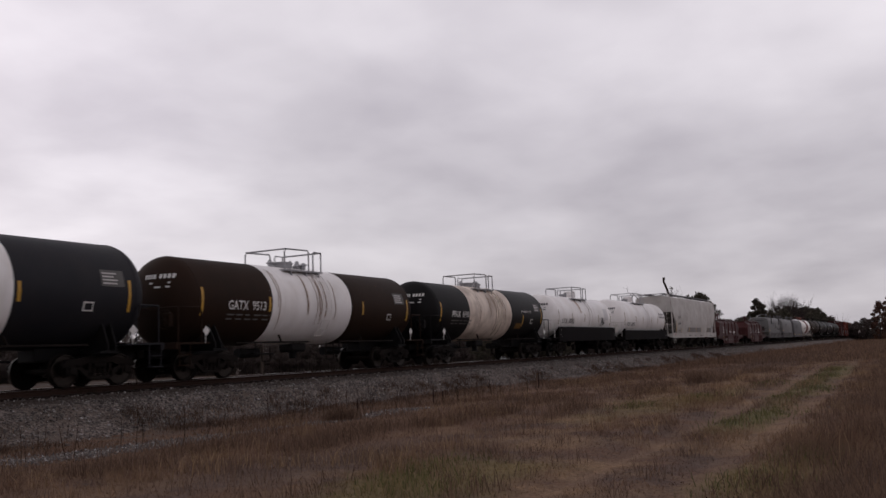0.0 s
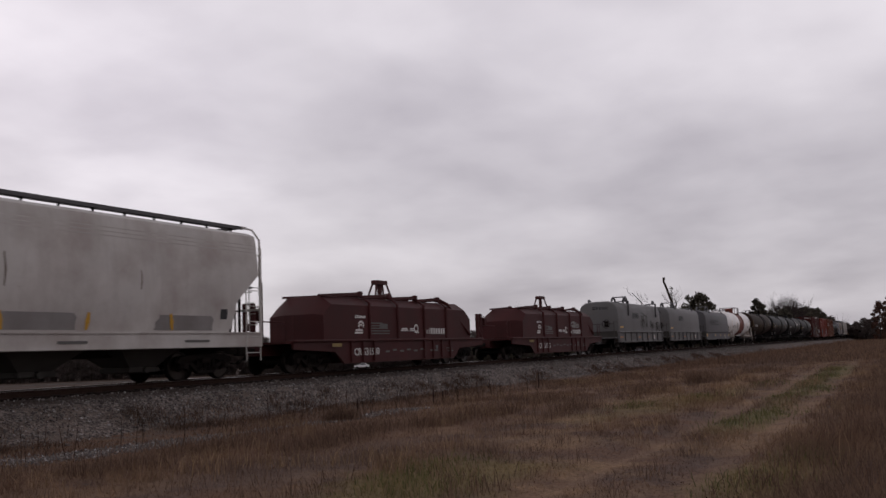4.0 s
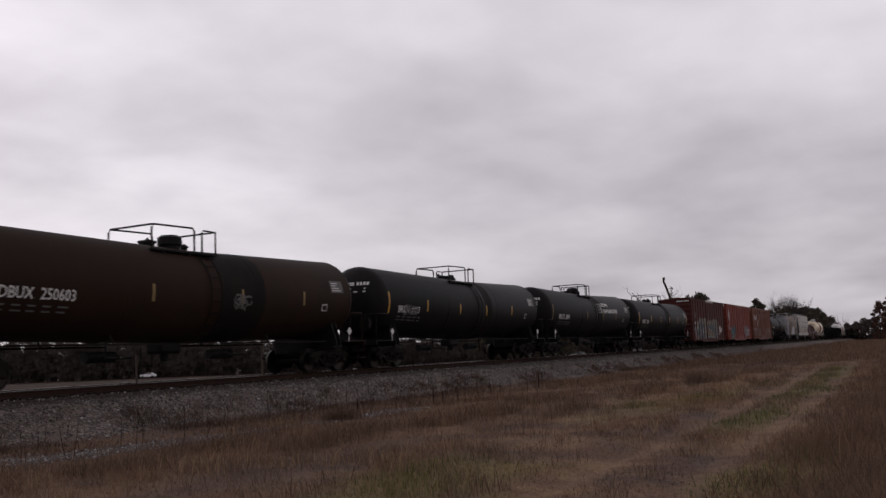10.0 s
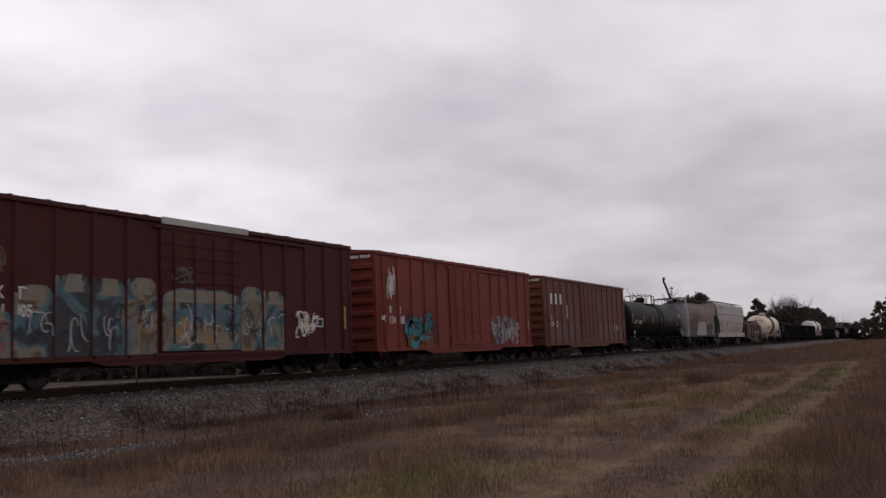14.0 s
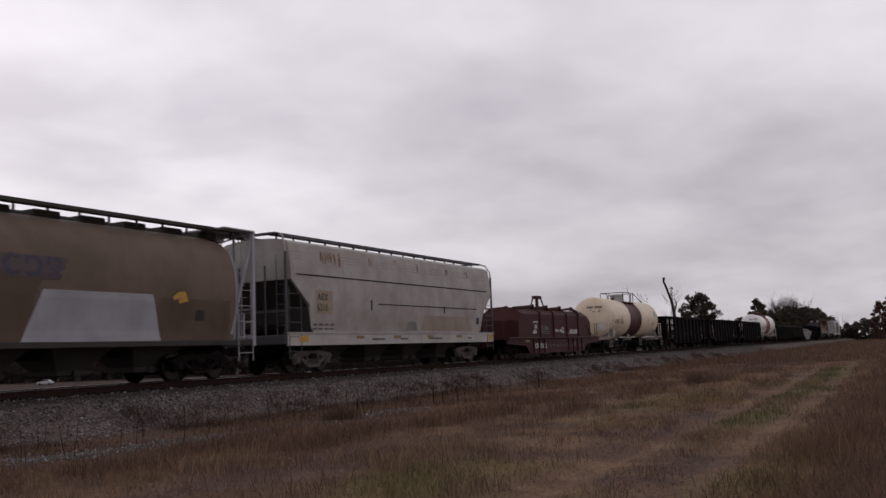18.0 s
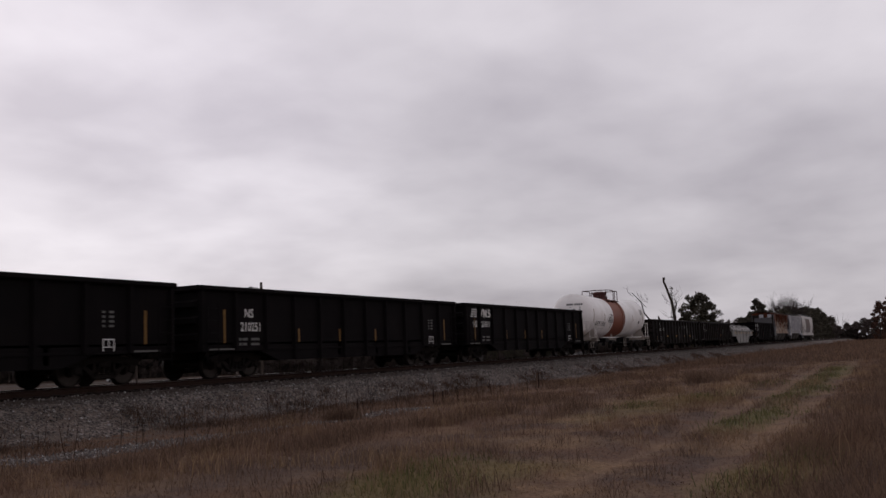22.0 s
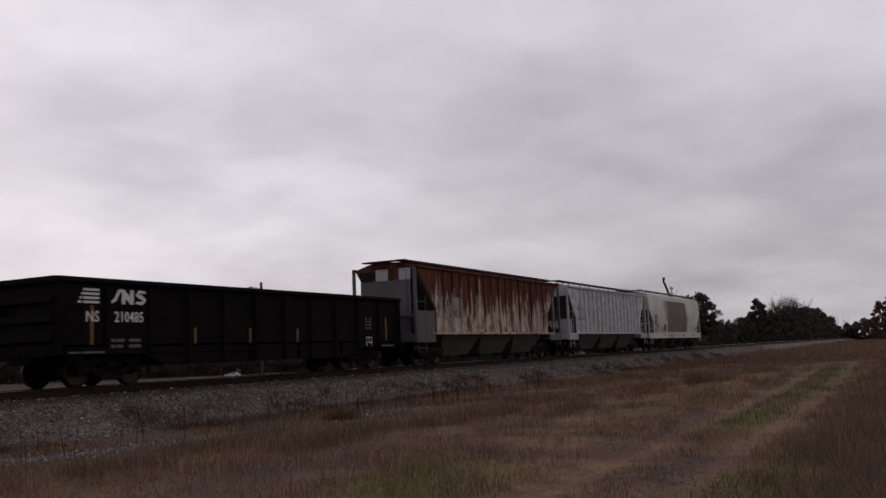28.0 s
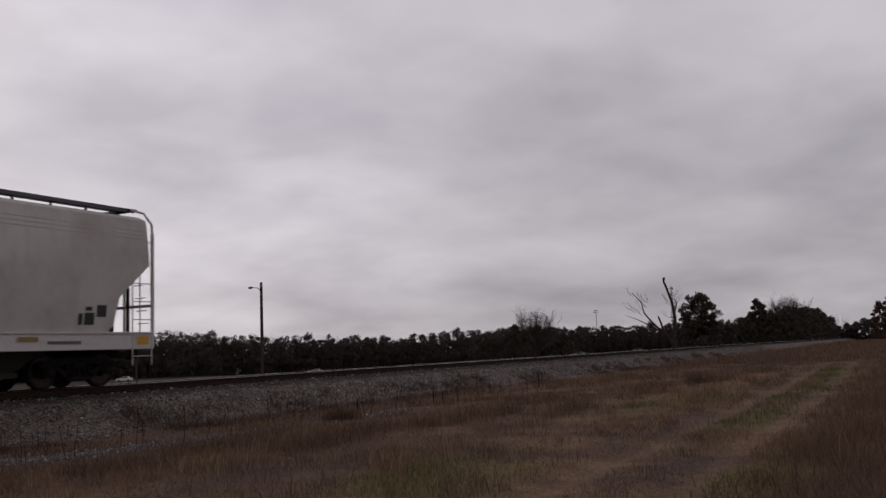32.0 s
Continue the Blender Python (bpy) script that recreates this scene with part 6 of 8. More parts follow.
def grey_coil_car(s, mat, number, seed):
    rng = random.Random(seed)
    car = car_thing("coil_car", "grey coil car with a rounded steel hood and lifting loop", "coil car", s)
    h, hh = 6.55, 6.0
    for y in (-1, 1):
        sh = Shape()
        sh.box(-hh, hh, *sorted((y * 1.40, y * 1.46)), 0.72, 1.42, 0.015)
        sh.box(-hh, hh, *sorted((y * 1.36, y * 1.58)), 1.38, 1.46, 0.02)
        sh.box(-hh, hh, *sorted((y * 1.40, y * 1.54)), 0.70, 0.78, 0.015)
        for k in range(9):
            x = -hh + 0.08 + (2 * hh - 0.16) * k / 8
            if seed != 11:
                sh.box(x - 0.06, x + 0.06, *sorted((y * 1.44, y * 1.55)), 0.74, 1.42, 0.015)
        part("side_sill", sh, mat, car)
    sh = Shape()
    sh.box(-h, h, -1.4, 1.4, 1.0, 1.07)
    sh.box(-h - 0.3, h + 0.3, -0.35, 0.35, 0.62, 1.0, 0.03)
    part("deck", sh, mat, car)
    half = [(0.0, 3.63), (0.65, 3.61), (1.0, 3.54), (1.28, 3.36), (1.42, 3.02), (1.46, 2.2), (1.46, 1.47)]
    rings = []
    for x, k in ((-hh + 0.22, 0.93), (-hh + 0.26, 0.97), (-hh + 0.46, 1.0), (hh - 0.36, 1.0), (hh - 0.16, 0.97), (hh - 0.12, 0.93)):
        c = [(y * k, 1.47 + (z - 1.47) * k) for y, z in half]
        rings.append([(x, y, z) for y, z in c] + [(x, -y, z) for y, z in reversed(c)])
    hood = part("hood", Shape().loft(rings), mat, car)
    n = 13
    sh = Shape()
    for y in (-0.45, 0.45):
        arc = [(-0.5 + 0.5 * math.cos(math.pi * k / n), y, 3.6 + 0.5 * math.sin(math.pi * k / n)) for k in range(n + 1)]
        sh.tube(arc, 0.085, 6)
    for k in range(5, n - 5):
        q0, q1 = math.pi * k / n, math.pi * (k + 1) / n
        sh.put([(-0.5 + 0.56 * math.cos(q), y, 3.6 + 0.56 * math.sin(q)) for q in (q0, q1) for y in (-0.45, 0.45)] + [(-0.5 + 0.52 * math.cos(q), y, 3.6 + 0.52 * math.sin(q)) for q in (q0, q1) for y in (-0.45, 0.45)], [(0, 1, 3, 2), (4, 6, 7, 5), (0, 4, 5, 1), (2, 3, 7, 6)])
    part("lifting_loop", sh, DARKGREY, hood)
    for x in (-2.6, 3.9) if seed != 9 else (-3.4, 4.2):
        for y in (-1.0, 1.0):
            sh = Shape()
            if seed == 9:
                sh.box(x + 0.0, x + 0.14, *sorted((y * 1.44, y * 1.54)), 2.6, 3.66)
                sh.tube([(x - 1.3, y, 3.56), (x + 0.1, y * 1.4, 3.68)], 0.04, 5)
                sh.prism([(x - 0.28, 3.6), (x + 0.2, 3.6), (x + 0.1, 3.78), (x - 0.12, 3.9), (x - 0.24, 3.9)], 1, *sorted((y * 1.28, y * 1.42)))
            else:
                sh.tube([(x - 1.6, y, 3.54), (x + 0.45, y, 3.76)], 0.035, 5)
                sh.tube([(x - 0.14, y * 1.2, 3.42), (x, y, 4.02), (x + 0.12, y, 4.02), (x + 0.26, y * 1.2, 3.42)], 0.035, 5)
            part("guide_bracket", sh, DARKGREY, hood)
    for d in (-1, 1):
        sh = Shape()
        xe = d * (h + 0.05)
        sh.tube([(xe, -1.35, 0.6), (xe, -1.35, 2.15), (d * (hh - 0.0), -1.35, 2.15)], 0.022, 5)
        sh.tube([(xe, 1.35, 0.6), (xe, 1.35, 2.15), (d * hh, 1.35, 2.15)], 0.022, 5)
        sh.tube([(xe, -1.35, 2.0), (xe, 1.35, 2.0)], 0.022, 5)
        for y in (-1.4, 1.4):
            sh.box(*sorted((d * (hh + 0.05), d * (h - 0.05))), y - 0.1, y + 0.1, 0.42, 0.46)
            sh.tube([(d * (hh + 0.05), y, 0.44), (d * (hh + 0.05), y, 1.05)], 0.02, 5)
        part("end_rail", sh, GRIME, car)
        sh = Shape()
        sh.box(*sorted((d * (hh - 0.16), d * (hh - 0.1))), -1.38, 1.38, 1.05, 1.5, 0.01)
        part("end_bulkhead", sh, GRIME, car)
    brake_wheel(car, -h + 0.1, -0.75, 2.0)
    wall = lambda x, z: flat_map(x, -1.462, z)
    x0 = -2.5 if seed == 9 else (-2.7 if seed == 10 else -4.1)
    k = 1.0 if seed != 11 else 1.5
    zl = 2.42 if seed != 11 else 2.12
    decal(wall(x0, zl), [(0.05 * q, 0.085 * q * k, 0.85 * k - 0.02 * q, 0.05 * k) for q in range(5)], LETTERK, car, "logo_stripes")
    marks = [([(0.0, 0.03), (0.12, 0.08), (0.22, 0.3), (0.3, 0.36)], 0.08), (0.28, 0, 0.11, 0.4), ([(0.34, 0.36), (0.43, 0.2), (0.52, 0.04)], 0.12), (0.48, 0, 0.11, 0.4), ([(0.95, 0.35), (0.76, 0.36), (0.7, 0.27), (0.82, 0.2), (0.92, 0.13), (0.86, 0.04), (0.66, 0.05)], 0.1)]
    marks = [([(u * k, v * k) for u, v in a[0]], a[1] * k) if len(a) == 2 else tuple(q * k for q in a) for a in marks]
    decal(wall(x0 + 0.88 * k, zl), marks, LETTERK, car, "logo_shape")
    if seed == 11:
        decal(wall(-1.15, 2.14), bars(8, 0.14, 0.18, 0.06) + [(i * 0.2, 0.33, 0.14, 0.18) for i in range(7)], LETTERK, car, "company_name")
        lettering(number, 0.27, flat_map(-3.6, -1.465, 0.95), LETTERK, car)
        decal(flat_map(0, -1.465, 1.0), [(-hh + 0.1, 0, 0.55, 0.25), (-1.9, 0.05, 0.55, 0.15), (0.9, 0.05, 0.45, 0.13), (3.2, 0.05, 0.35, 0.13), (hh - 0.5, 0, 0.35, 0.22)], YELLOW, car, "reflective_stripe")
    else:
        decal(flat_map(0, -1.465, 1.0), [(-hh + 0.2, 0, 0.9, 0.12), (-1.0, 0, 0.6, 0.1), (1.4, 0, 0.6, 0.1), (3.4, 0, 0.5, 0.1)], plain("faded_orange_stripe", (0.32, 0.16, 0.08), 0.6), car, "reflective_stripe")
        lettering(number, 0.24, flat_map(-2.9, -1.465, 0.92), LETTERG, car)
        decal(wall(-5.5, 1.7), [(0, 0, 0.75, 0.13)], YELLOW, car, "yellow_mark")
    decal(flat_map(3.4, -1.465, 0.9), [(0, 0, 0.26, 0.28)], LETTERW, car, "stencil")
    if seed == 9:
        decal(wall(-0.2, 1.55), smear(rng, 2.0, 1.3, 22), GRIME, car, "scrawl")
        decal(wall(2.4, 1.52), smear(rng, 1.2, 0.75, 22), GRIME, car, "scrawl")
        decal(wall(3.75, 1.5), smear(rng, 1.9, 0.7, 34), GRIME, car, "scrawl")
    decal(lambda u, v, e=0.0: (-hh + 0.212, -0.75 + u, 3.05 + v), [(0, 0.06 * q, 0.5, 0.03) for q in range(3)] + [(0.55, 0, 0.1, 0.2), (0.75, 0, 0.1, 0.2), (0.9, 0, 0.25, 0.08), (0.9, 0.12, 0.25, 0.08)], LETTERK, car, "end_mark")
    truck(car, -4.35)
    truck(car, 4.35)
    couplers(car, h, h + 0.75)


def well_coil_car(s):
    car = car_thing("coil_car", "silver grey well car with rounded white segment covers", "coil car", s)
    h = 6.95
    for y in (-1, 1):
        sh = Shape()
        sh.prism([(-h, 1.62), (h, 1.62), (h, 0.98), (h - 2.4, 0.98), (h - 3.6, 0.2), (-h + 3.6, 0.2), (-h + 2.4, 0.98), (-h, 0.98)], 1, *sorted((y * 1.38, y * 1.44)))
        sh.box(-h, h, *sorted((y * 1.36, y * 1.58)), 1.56, 1.64, 0.02)
        sh.box(-h, h, *sorted((y * 1.40, y * 1.52)), 1.16, 1.22, 0.02)
        for k in range(7):
            x = -h + 0.3 + (2 * h - 0.6) * k / 6
            sh.box(x - 0.03, x + 0.03, *sorted((y * 1.43, y * 1.49)), 0.98 if abs(x) > h - 3 else 0.22, 1.56)
        part("side_girder", sh, SILVER, car)
    sh = Shape()
    sh.box(-h, h, -1.4, 1.4, 1.0, 1.06)
    sh.box(-h, h, -0.35, 0.35, 0.62, 1.0, 0.03)
    sh.box(-h + 3.7, h - 3.7, -1.38, 1.38, 0.2, 0.3)
    part("deck", sh, GRIME, car)
    n = 8
    for i in range(n):
        x0, x1 = -h + 0.5 + (2 * h - 1.3) * i / n, -h + 0.5 + (2 * h - 1.3) * (i + 1) / n
        k = 1.0 if i % 2 else 1.03
        arc = [(1.3 * k * math.cos(q), 1.6 + 0.78 * k * math.sin(q)) for q in [math.pi * j / 14 for j in range(15)]]
        sh = Shape().prism(arc, 0, x0 - 0.03, x1 + 0.03)
        cover = part("cover", sh, COVER, car)
        sh = Shape()
        for x in (x0, (x0 + x1) / 2, x1):
            sh.tube([(x, y * 1.012, 1.6 + (z - 1.6) * 1.012) for y, z in arc], 0.022, 5)
        sh.tube([(x0, -1.3 * k * 0.86, 2.02), (x1, -1.3 * k * 0.86, 2.02)], 0.02, 5)
        part("cover_hoop", sh, STEEL, cover)
    decal(flat_map(0, -1.455, 1.3), [(u, 0, 0.55, 0.12) for u in (-5.4, -3.4, -1.4, 0.4, 1.9, 3.6, 5.6)], YELLOW, car, "reflective_stripe")
    decal(flat_map(2.2, -1.455, 1.27), [(0, 0.05 * q, 0.5, 0.03) for q in range(5)] + [(0.55, 0, 0.08, 0.22), (0.7, 0, 0.08, 0.22), (0.82, 0, 0.2, 0.08), (0.82, 0.13, 0.2, 0.08)], LETTERK, car, "logo_shape")
    decal(flat_map(3.2, -1.455, 0.55), [(0, 0, 0.4, 0.3)], GRIME, car, "stencil")
    truck(car, -h + 1.75)
    truck(car, h - 1.75)
    couplers(car, h, h + 0.8)
    brake_wheel(car, -h - 0.05, 0.8, 2.0)


def build_coils():
    red_coil_car(103.18, "631540", 7)
    red_coil_car(121.32, "631513", 8)
    grey_coil_car(138.53, COILGREY, "167052", 9)
    grey_coil_car(153.23, COILGREY, "167031", 10)
    grey_coil_car(167.93, DARKGREY, "163343", 11)
    red_coil_car(372.76, "631662", 23)
    well_coil_car(506.51)


build_tanks()
build_hoppers()
build_boxcars()
build_gondolas()
build_coils()

# ---- track bed ----
RUTS = (3.65, 2.3)      # the two wheel ruts, that drift aside further off


def rut_shift(x):
    return max(0.0, x - 22.0) * 0.028


def ground_height(x, y):
    """Field, shallow ditch beside the ballast, and a slow fall behind the line."""
    z = 0.0
    if 11.5 < y < 17.5:
        z -= 0.07 * math.sin(math.pi * (y - 11.5) / 6)
    if y > 26:
        z -= 3.5 * min(1.0, (y - 26) / 120) ** 1.3
    z += 0.05 * noise.noise((x * 0.11, y * 0.16, 3.1)) + 0.03 * noise.noise((x * 0.5, y * 0.6, 7.7))
    for r in RUTS:
        z -= 0.045 * math.exp(-((y - r - rut_shift(x) - 0.1 * math.sin(x * 0.13)) / 0.25) ** 2)
    return z


def field_tint(t, tone):
    """Colour of the field at each spot: soil, straw, russet weeds, moss and green tufts, ruts. tone: 0 to 1, shade of the blade or grain."""
    c = t.nodes.new("ShaderNodeTexCoord")
    v = c.outputs["Object"]
    sep = t.nodes.new("ShaderNodeSeparateXYZ")
    t.links.new(v, sep.inputs[0])
    x, y = sep.outputs[0], sep.outputs[1]
    mid, soft = noise_tex(t, v, 0.9, 7, 0.68), noise_tex(t, v, 0.3, 4)
    straw = mix(t, tone, (0.15, 0.096, 0.06), (0.38, 0.25, 0.152))
    soil = mix(t, tone, (0.078, 0.055, 0.046), (0.18, 0.125, 0.102))
    weed = mix(t, tone, (0.098, 0.059, 0.043), (0.22, 0.133, 0.09))
    olive = mix(t, tone, (0.1, 0.08, 0.037), (0.27, 0.205, 0.092))
    green = mix(t, tone, (0.07, 0.075, 0.032), (0.19, 0.185, 0.078))
    base = mix(t, ramp(t, mid, 0.4, 0.6), soil, weed)
    base = mix(t, maths(t, "MULTIPLY", ramp(t, noise_tex(t, v, 0.62, 6, 0.65), 0.44, 0.62), 0.75), base, straw)
    base = mix(t, maths(t, "MULTIPLY", ramp(t, noise_tex(t, v, 0.17, 5, 0.65), 0.5, 0.68), 0.6), base, soil)
    near_bank = maths(t, "MULTIPLY", ramp(t, y, 7.0, 11.5), ramp(t, soft, 0.3, 0.55))
    base = mix(t, maths(t, "MULTIPLY", near_bank, 0.7), base, weed)
    wobble = maths(t, "MULTIPLY_ADD", noise_tex(t, v, 0.7, 5, 0.7), 2.6, -1.3)

    def spread(px, py, rx, ry, amount):
        u = maths(t, "DIVIDE", maths(t, "SUBTRACT", x, px), rx)
        w = maths(t, "DIVIDE", maths(t, "SUBTRACT", y, py), ry)
        r = maths(t, "SQRT", maths(t, "ADD", maths(t, "MULTIPLY", u, u), maths(t, "MULTIPLY", w, w)))
        return maths(t, "MULTIPLY", ramp(t, maths(t, "ADD", r, wobble), 1.35, 0.45), amount)

    for px, py, rx, ry, amount, col in ((9.4, 5.3, 2.4, 1.1, 0.75, olive), (10.2, 7.9, 3.0, 1.0, 0.8, soil), (15.5, 9.6, 5.0, 1.2, 0.8, weed), (21.8, 6.2, 4.0, 0.9, 0.5, olive),
                                        (26.0, 5.2, 5.0, 0.7, 0.7, olive), (34.0, 5.8, 8.0, 0.7, 0.6, straw), (18.5, 2.9, 3.0, 0.45, 0.65, green), (28.0, 3.1, 6.0, 0.5, 0.5, green),
                                        (41.0, 3.3, 10.0, 0.7, 0.6, green), (10.4, 1.6, 2.4, 0.6, 0.7, olive), (16.0, 1.0, 5.0, 0.5, 0.6, weed), (60.0, 8.0, 22.0, 2.0, 0.6, soil)):
        base = mix(t, spread(px, py, rx, ry, amount), base, col)
    drift = maths(t, "MULTIPLY", maths(t, "MAXIMUM", maths(t, "SUBTRACT", x, 22.0), 0.0), 0.028)

    def lane(bend, half, amount):
        off = maths(t, "ABSOLUTE", maths(t, "SUBTRACT", y, maths(t, "ADD", drift, bend)))
        off = maths(t, "ADD", off, maths(t, "MULTIPLY_ADD", mid, half * 4.0, -half * 2.0))
        return maths(t, "MULTIPLY", ramp(t, off, half, half * 0.2), maths(t, "MULTIPLY", maths(t, "MULTIPLY", amount, ramp(t, x, 60.0, 26.0)), ramp(t, soft, 0.36, 0.58)))

    dry = mix(t, tone, (0.16, 0.1, 0.066), (0.33, 0.215, 0.145))
    base = mix(t, lane(RUTS[0], 0.2, 0.6), base, dry)
    base = mix(t, lane(RUTS[1], 0.18, 0.35), base, dry)
    return base, v, sep


def ground_material():
    m, t, p = nodes("winter_field")
    c = t.nodes.new("ShaderNodeTexCoord")
    fine = noise_tex(t, c.outputs["Object"], 14, 6, 0.75)
    base, v, sep = field_tint(t, ramp(t, fine, 0.3, 0.7))
    bank = maths(t, "SUBTRACT", sep.outputs[1], maths(t, "MULTIPLY_ADD", sep.outputs[0], -0.09, 14.6))
    strip = maths(t, "ADD", maths(t, "ABSOLUTE", bank), maths(t, "MULTIPLY_ADD", noise_tex(t, v, 0.9, 6), 2.4, -1.2))
    stone = mix(t, noise_tex(t, v, 22, 3), (0.09, 0.082, 0.08), (0.33, 0.31, 0.31))
    near = ramp(t, sep.outputs[0], 24, 14)
    base = mix(t, maths(t, "MULTIPLY", ramp(t, strip, 0.6, 0.1), near), base, stone)
    spill = maths(t, "MULTIPLY", maths(t, "MULTIPLY", ramp(t, sep.outputs[1], 13.6, 16.2), ramp(t, noise_tex(t, v, 1.3, 5), 0.36, 0.6)), 0.85)
    base = mix(t, spill, base, mix(t, noise_tex(t, v, 24, 4, 0.7), (0.05, 0.042, 0.039), (0.2, 0.17, 0.155)))
    far = ramp(t, sep.outputs[1], 30, 60)
    base = mix(t, far, base, mix(t, fine, (0.045, 0.031, 0.025), (0.095, 0.066, 0.052)))
    t.links.new(base, p.inputs["Base Color"])
    p.inputs["Roughness"].default_value = 0.95
    p.inputs["Specular IOR Level"].default_value = 0.1
    bump(t, p, noise_tex(t, v, 9, 6, 0.7), 0.8, 0.1)
    return m


def spaced(lo, hi, near0, near1, fine, grow=1.22):
    out = list(np.arange(near0, near1, fine))
    step, x = fine, near1
    while x < hi:
        out.append(x); step *= grow; x += step
    out.append(hi)
    step, x = fine * grow, near0 - fine
    low = []
    while x > lo:
        low.append(x); step *= grow; x -= step
    low.append(lo)
    return sorted(low + out)


def build_ground():
    xs, ys = spaced(-2600, 3000, -6, 70, 0.5), spaced(-2600, 3000, -6, 24, 0.25)
    vs = [(x, y, ground_height(x, y)) for x in xs for y in ys]
    n = len(ys)
    fs = [(i * n + j, (i + 1) * n + j, (i + 1) * n + j + 1, i * n + j + 1) for i in range(len(xs) - 1) for j in range(n - 1)]
    s = Shape()
    me = bpy.data.meshes.new("ground")
    me.from_pydata(vs, [], fs)
    me.shade_smooth()
    me.materials.append(ground_material())
    tagged(new("ground", me), "brown winter field with wheel ruts and faded grass", "ground", "", "structure")


def ballast_material():
    m, t, p = nodes("grey_ballast")
    c = t.nodes.new("ShaderNodeTexCoord")
    v = c.outputs["Object"]
    vo = add(t, "ShaderNodeTexVoronoi", Scale=16.0)
    t.links.new(v, vo.inputs["Vector"])
    hue = t.nodes.new("ShaderNodeSeparateColor")
    t.links.new(vo.outputs["Color"], hue.inputs[0])
    col = mix(t, hue.outputs[0], (0.045, 0.036, 0.032), (0.235, 0.194, 0.174))
    col = mix(t, ramp(t, noise_tex(t, v, 0.7, 5), 0.45, 0.75), col, (0.12, 0.088, 0.07))
    # dark brown across the track, fading out just past the tie ends
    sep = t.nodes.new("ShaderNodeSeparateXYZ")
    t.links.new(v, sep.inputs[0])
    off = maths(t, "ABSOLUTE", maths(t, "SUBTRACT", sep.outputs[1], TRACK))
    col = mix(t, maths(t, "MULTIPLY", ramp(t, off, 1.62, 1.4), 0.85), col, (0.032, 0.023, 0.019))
    t.links.new(col, p.inputs["Base Color"])
    p.inputs["Roughness"].default_value = 0.9
    p.inputs["Specular IOR Level"].default_value = 0.25
    bump(t, p, vo.outputs["Distance"], 0.9, 0.05)
    return m


def stone_material():
    m, t, p = nodes("loose_ballast_stone")
    g = t.nodes.new("ShaderNodeNewGeometry")
    r = t.nodes.new("ShaderNodeValToRGB")
    r.color_ramp.elements[0].color = (0.04, 0.034, 0.032, 1)
    r.color_ramp.elements[1].color = (0.42, 0.4, 0.39, 1)
    e = r.color_ramp.elements.new(0.7); e.color = (0.125, 0.102, 0.091, 1)
    e = r.color_ramp.elements.new(0.94); e.color = (0.23, 0.208, 0.196, 1)
    t.links.new(g.outputs["Random Per Island"], r.inputs[0])
    t.links.new(r.outputs[0], p.inputs["Base Color"])
    p.inputs["Roughness"].default_value = 0.7
    return m


BED = [(-4.1, -0.2), (-3.55, 0.0), (-3.1, 0.16), (-2.6, 0.4), (-1.9, 0.62), (-1.5, 0.66), (-1.34, 0.8), (0, 0.81), (1.3, 0.78), (1.85, 0.74), (2.6, 0.42), (3.1, 0.16), (3.55, -0.05)]


def bed_height(y):
    d = y - TRACK
    for (a, za), (b, zb) in zip(BED, BED[1:]):
        if a <= d <= b:
            return za + (zb - za) * (d - a) / (b - a)
    return 0.0


def many_bits(name, pts, sizes, mat, rng, squash=0.7):
    """Small crooked eight-sided stones joined into one mesh."""
    base = np.array([(1, 0, 0), (-1, 0, 0), (0, 1, 0), (0, -1, 0), (0, 0, 1), (0, 0, -1)], float)
    tri = np.array([(0, 2, 4), (2, 1, 4), (1, 3, 4), (3, 0, 4), (2, 0, 5), (1, 2, 5), (3, 1, 5), (0, 3, 5)])
    n = len(pts)
    v = base[None] * rng.uniform(0.55, 1.2, (n, 6, 1)) * sizes[:, None, None] * np.array([1, 1, squash])
    a = rng.uniform(0, 6.28, n)
    ca, sa = np.cos(a)[:, None], np.sin(a)[:, None]
    x, y = v[:, :, 0] * ca - v[:, :, 1] * sa, v[:, :, 0] * sa + v[:, :, 1] * ca
    v = np.stack([x, y, v[:, :, 2]], 2) + pts[:, None, :]
    f = tri[None] + 6 * np.arange(n)[:, None, None]
    return np_mesh(name, v.reshape(-1, 3), f.reshape(-1, 3), mat)


def np_mesh(name, v, f, mat, smooth=False):
    me = bpy.data.meshes.new(name)
    k = f.shape[1]
    me.vertices.add(len(v)); me.loops.add(f.size); me.polygons.add(len(f))
    me.vertices.foreach_set("co", np.ascontiguousarray(v, np.float32).ravel())
    me.loops.foreach_set("vertex_index", np.ascontiguousarray(f, np.int32).ravel())
    me.polygons.foreach_set("loop_start", np.arange(0, f.size, k, dtype=np.int32))
    me.polygons.foreach_set("loop_total", np.full(len(f), k, np.int32))
    me.update(calc_edges=True)
    me.validate()
    if smooth:
        me.shade_smooth()
    me.materials.append(mat)
    return me


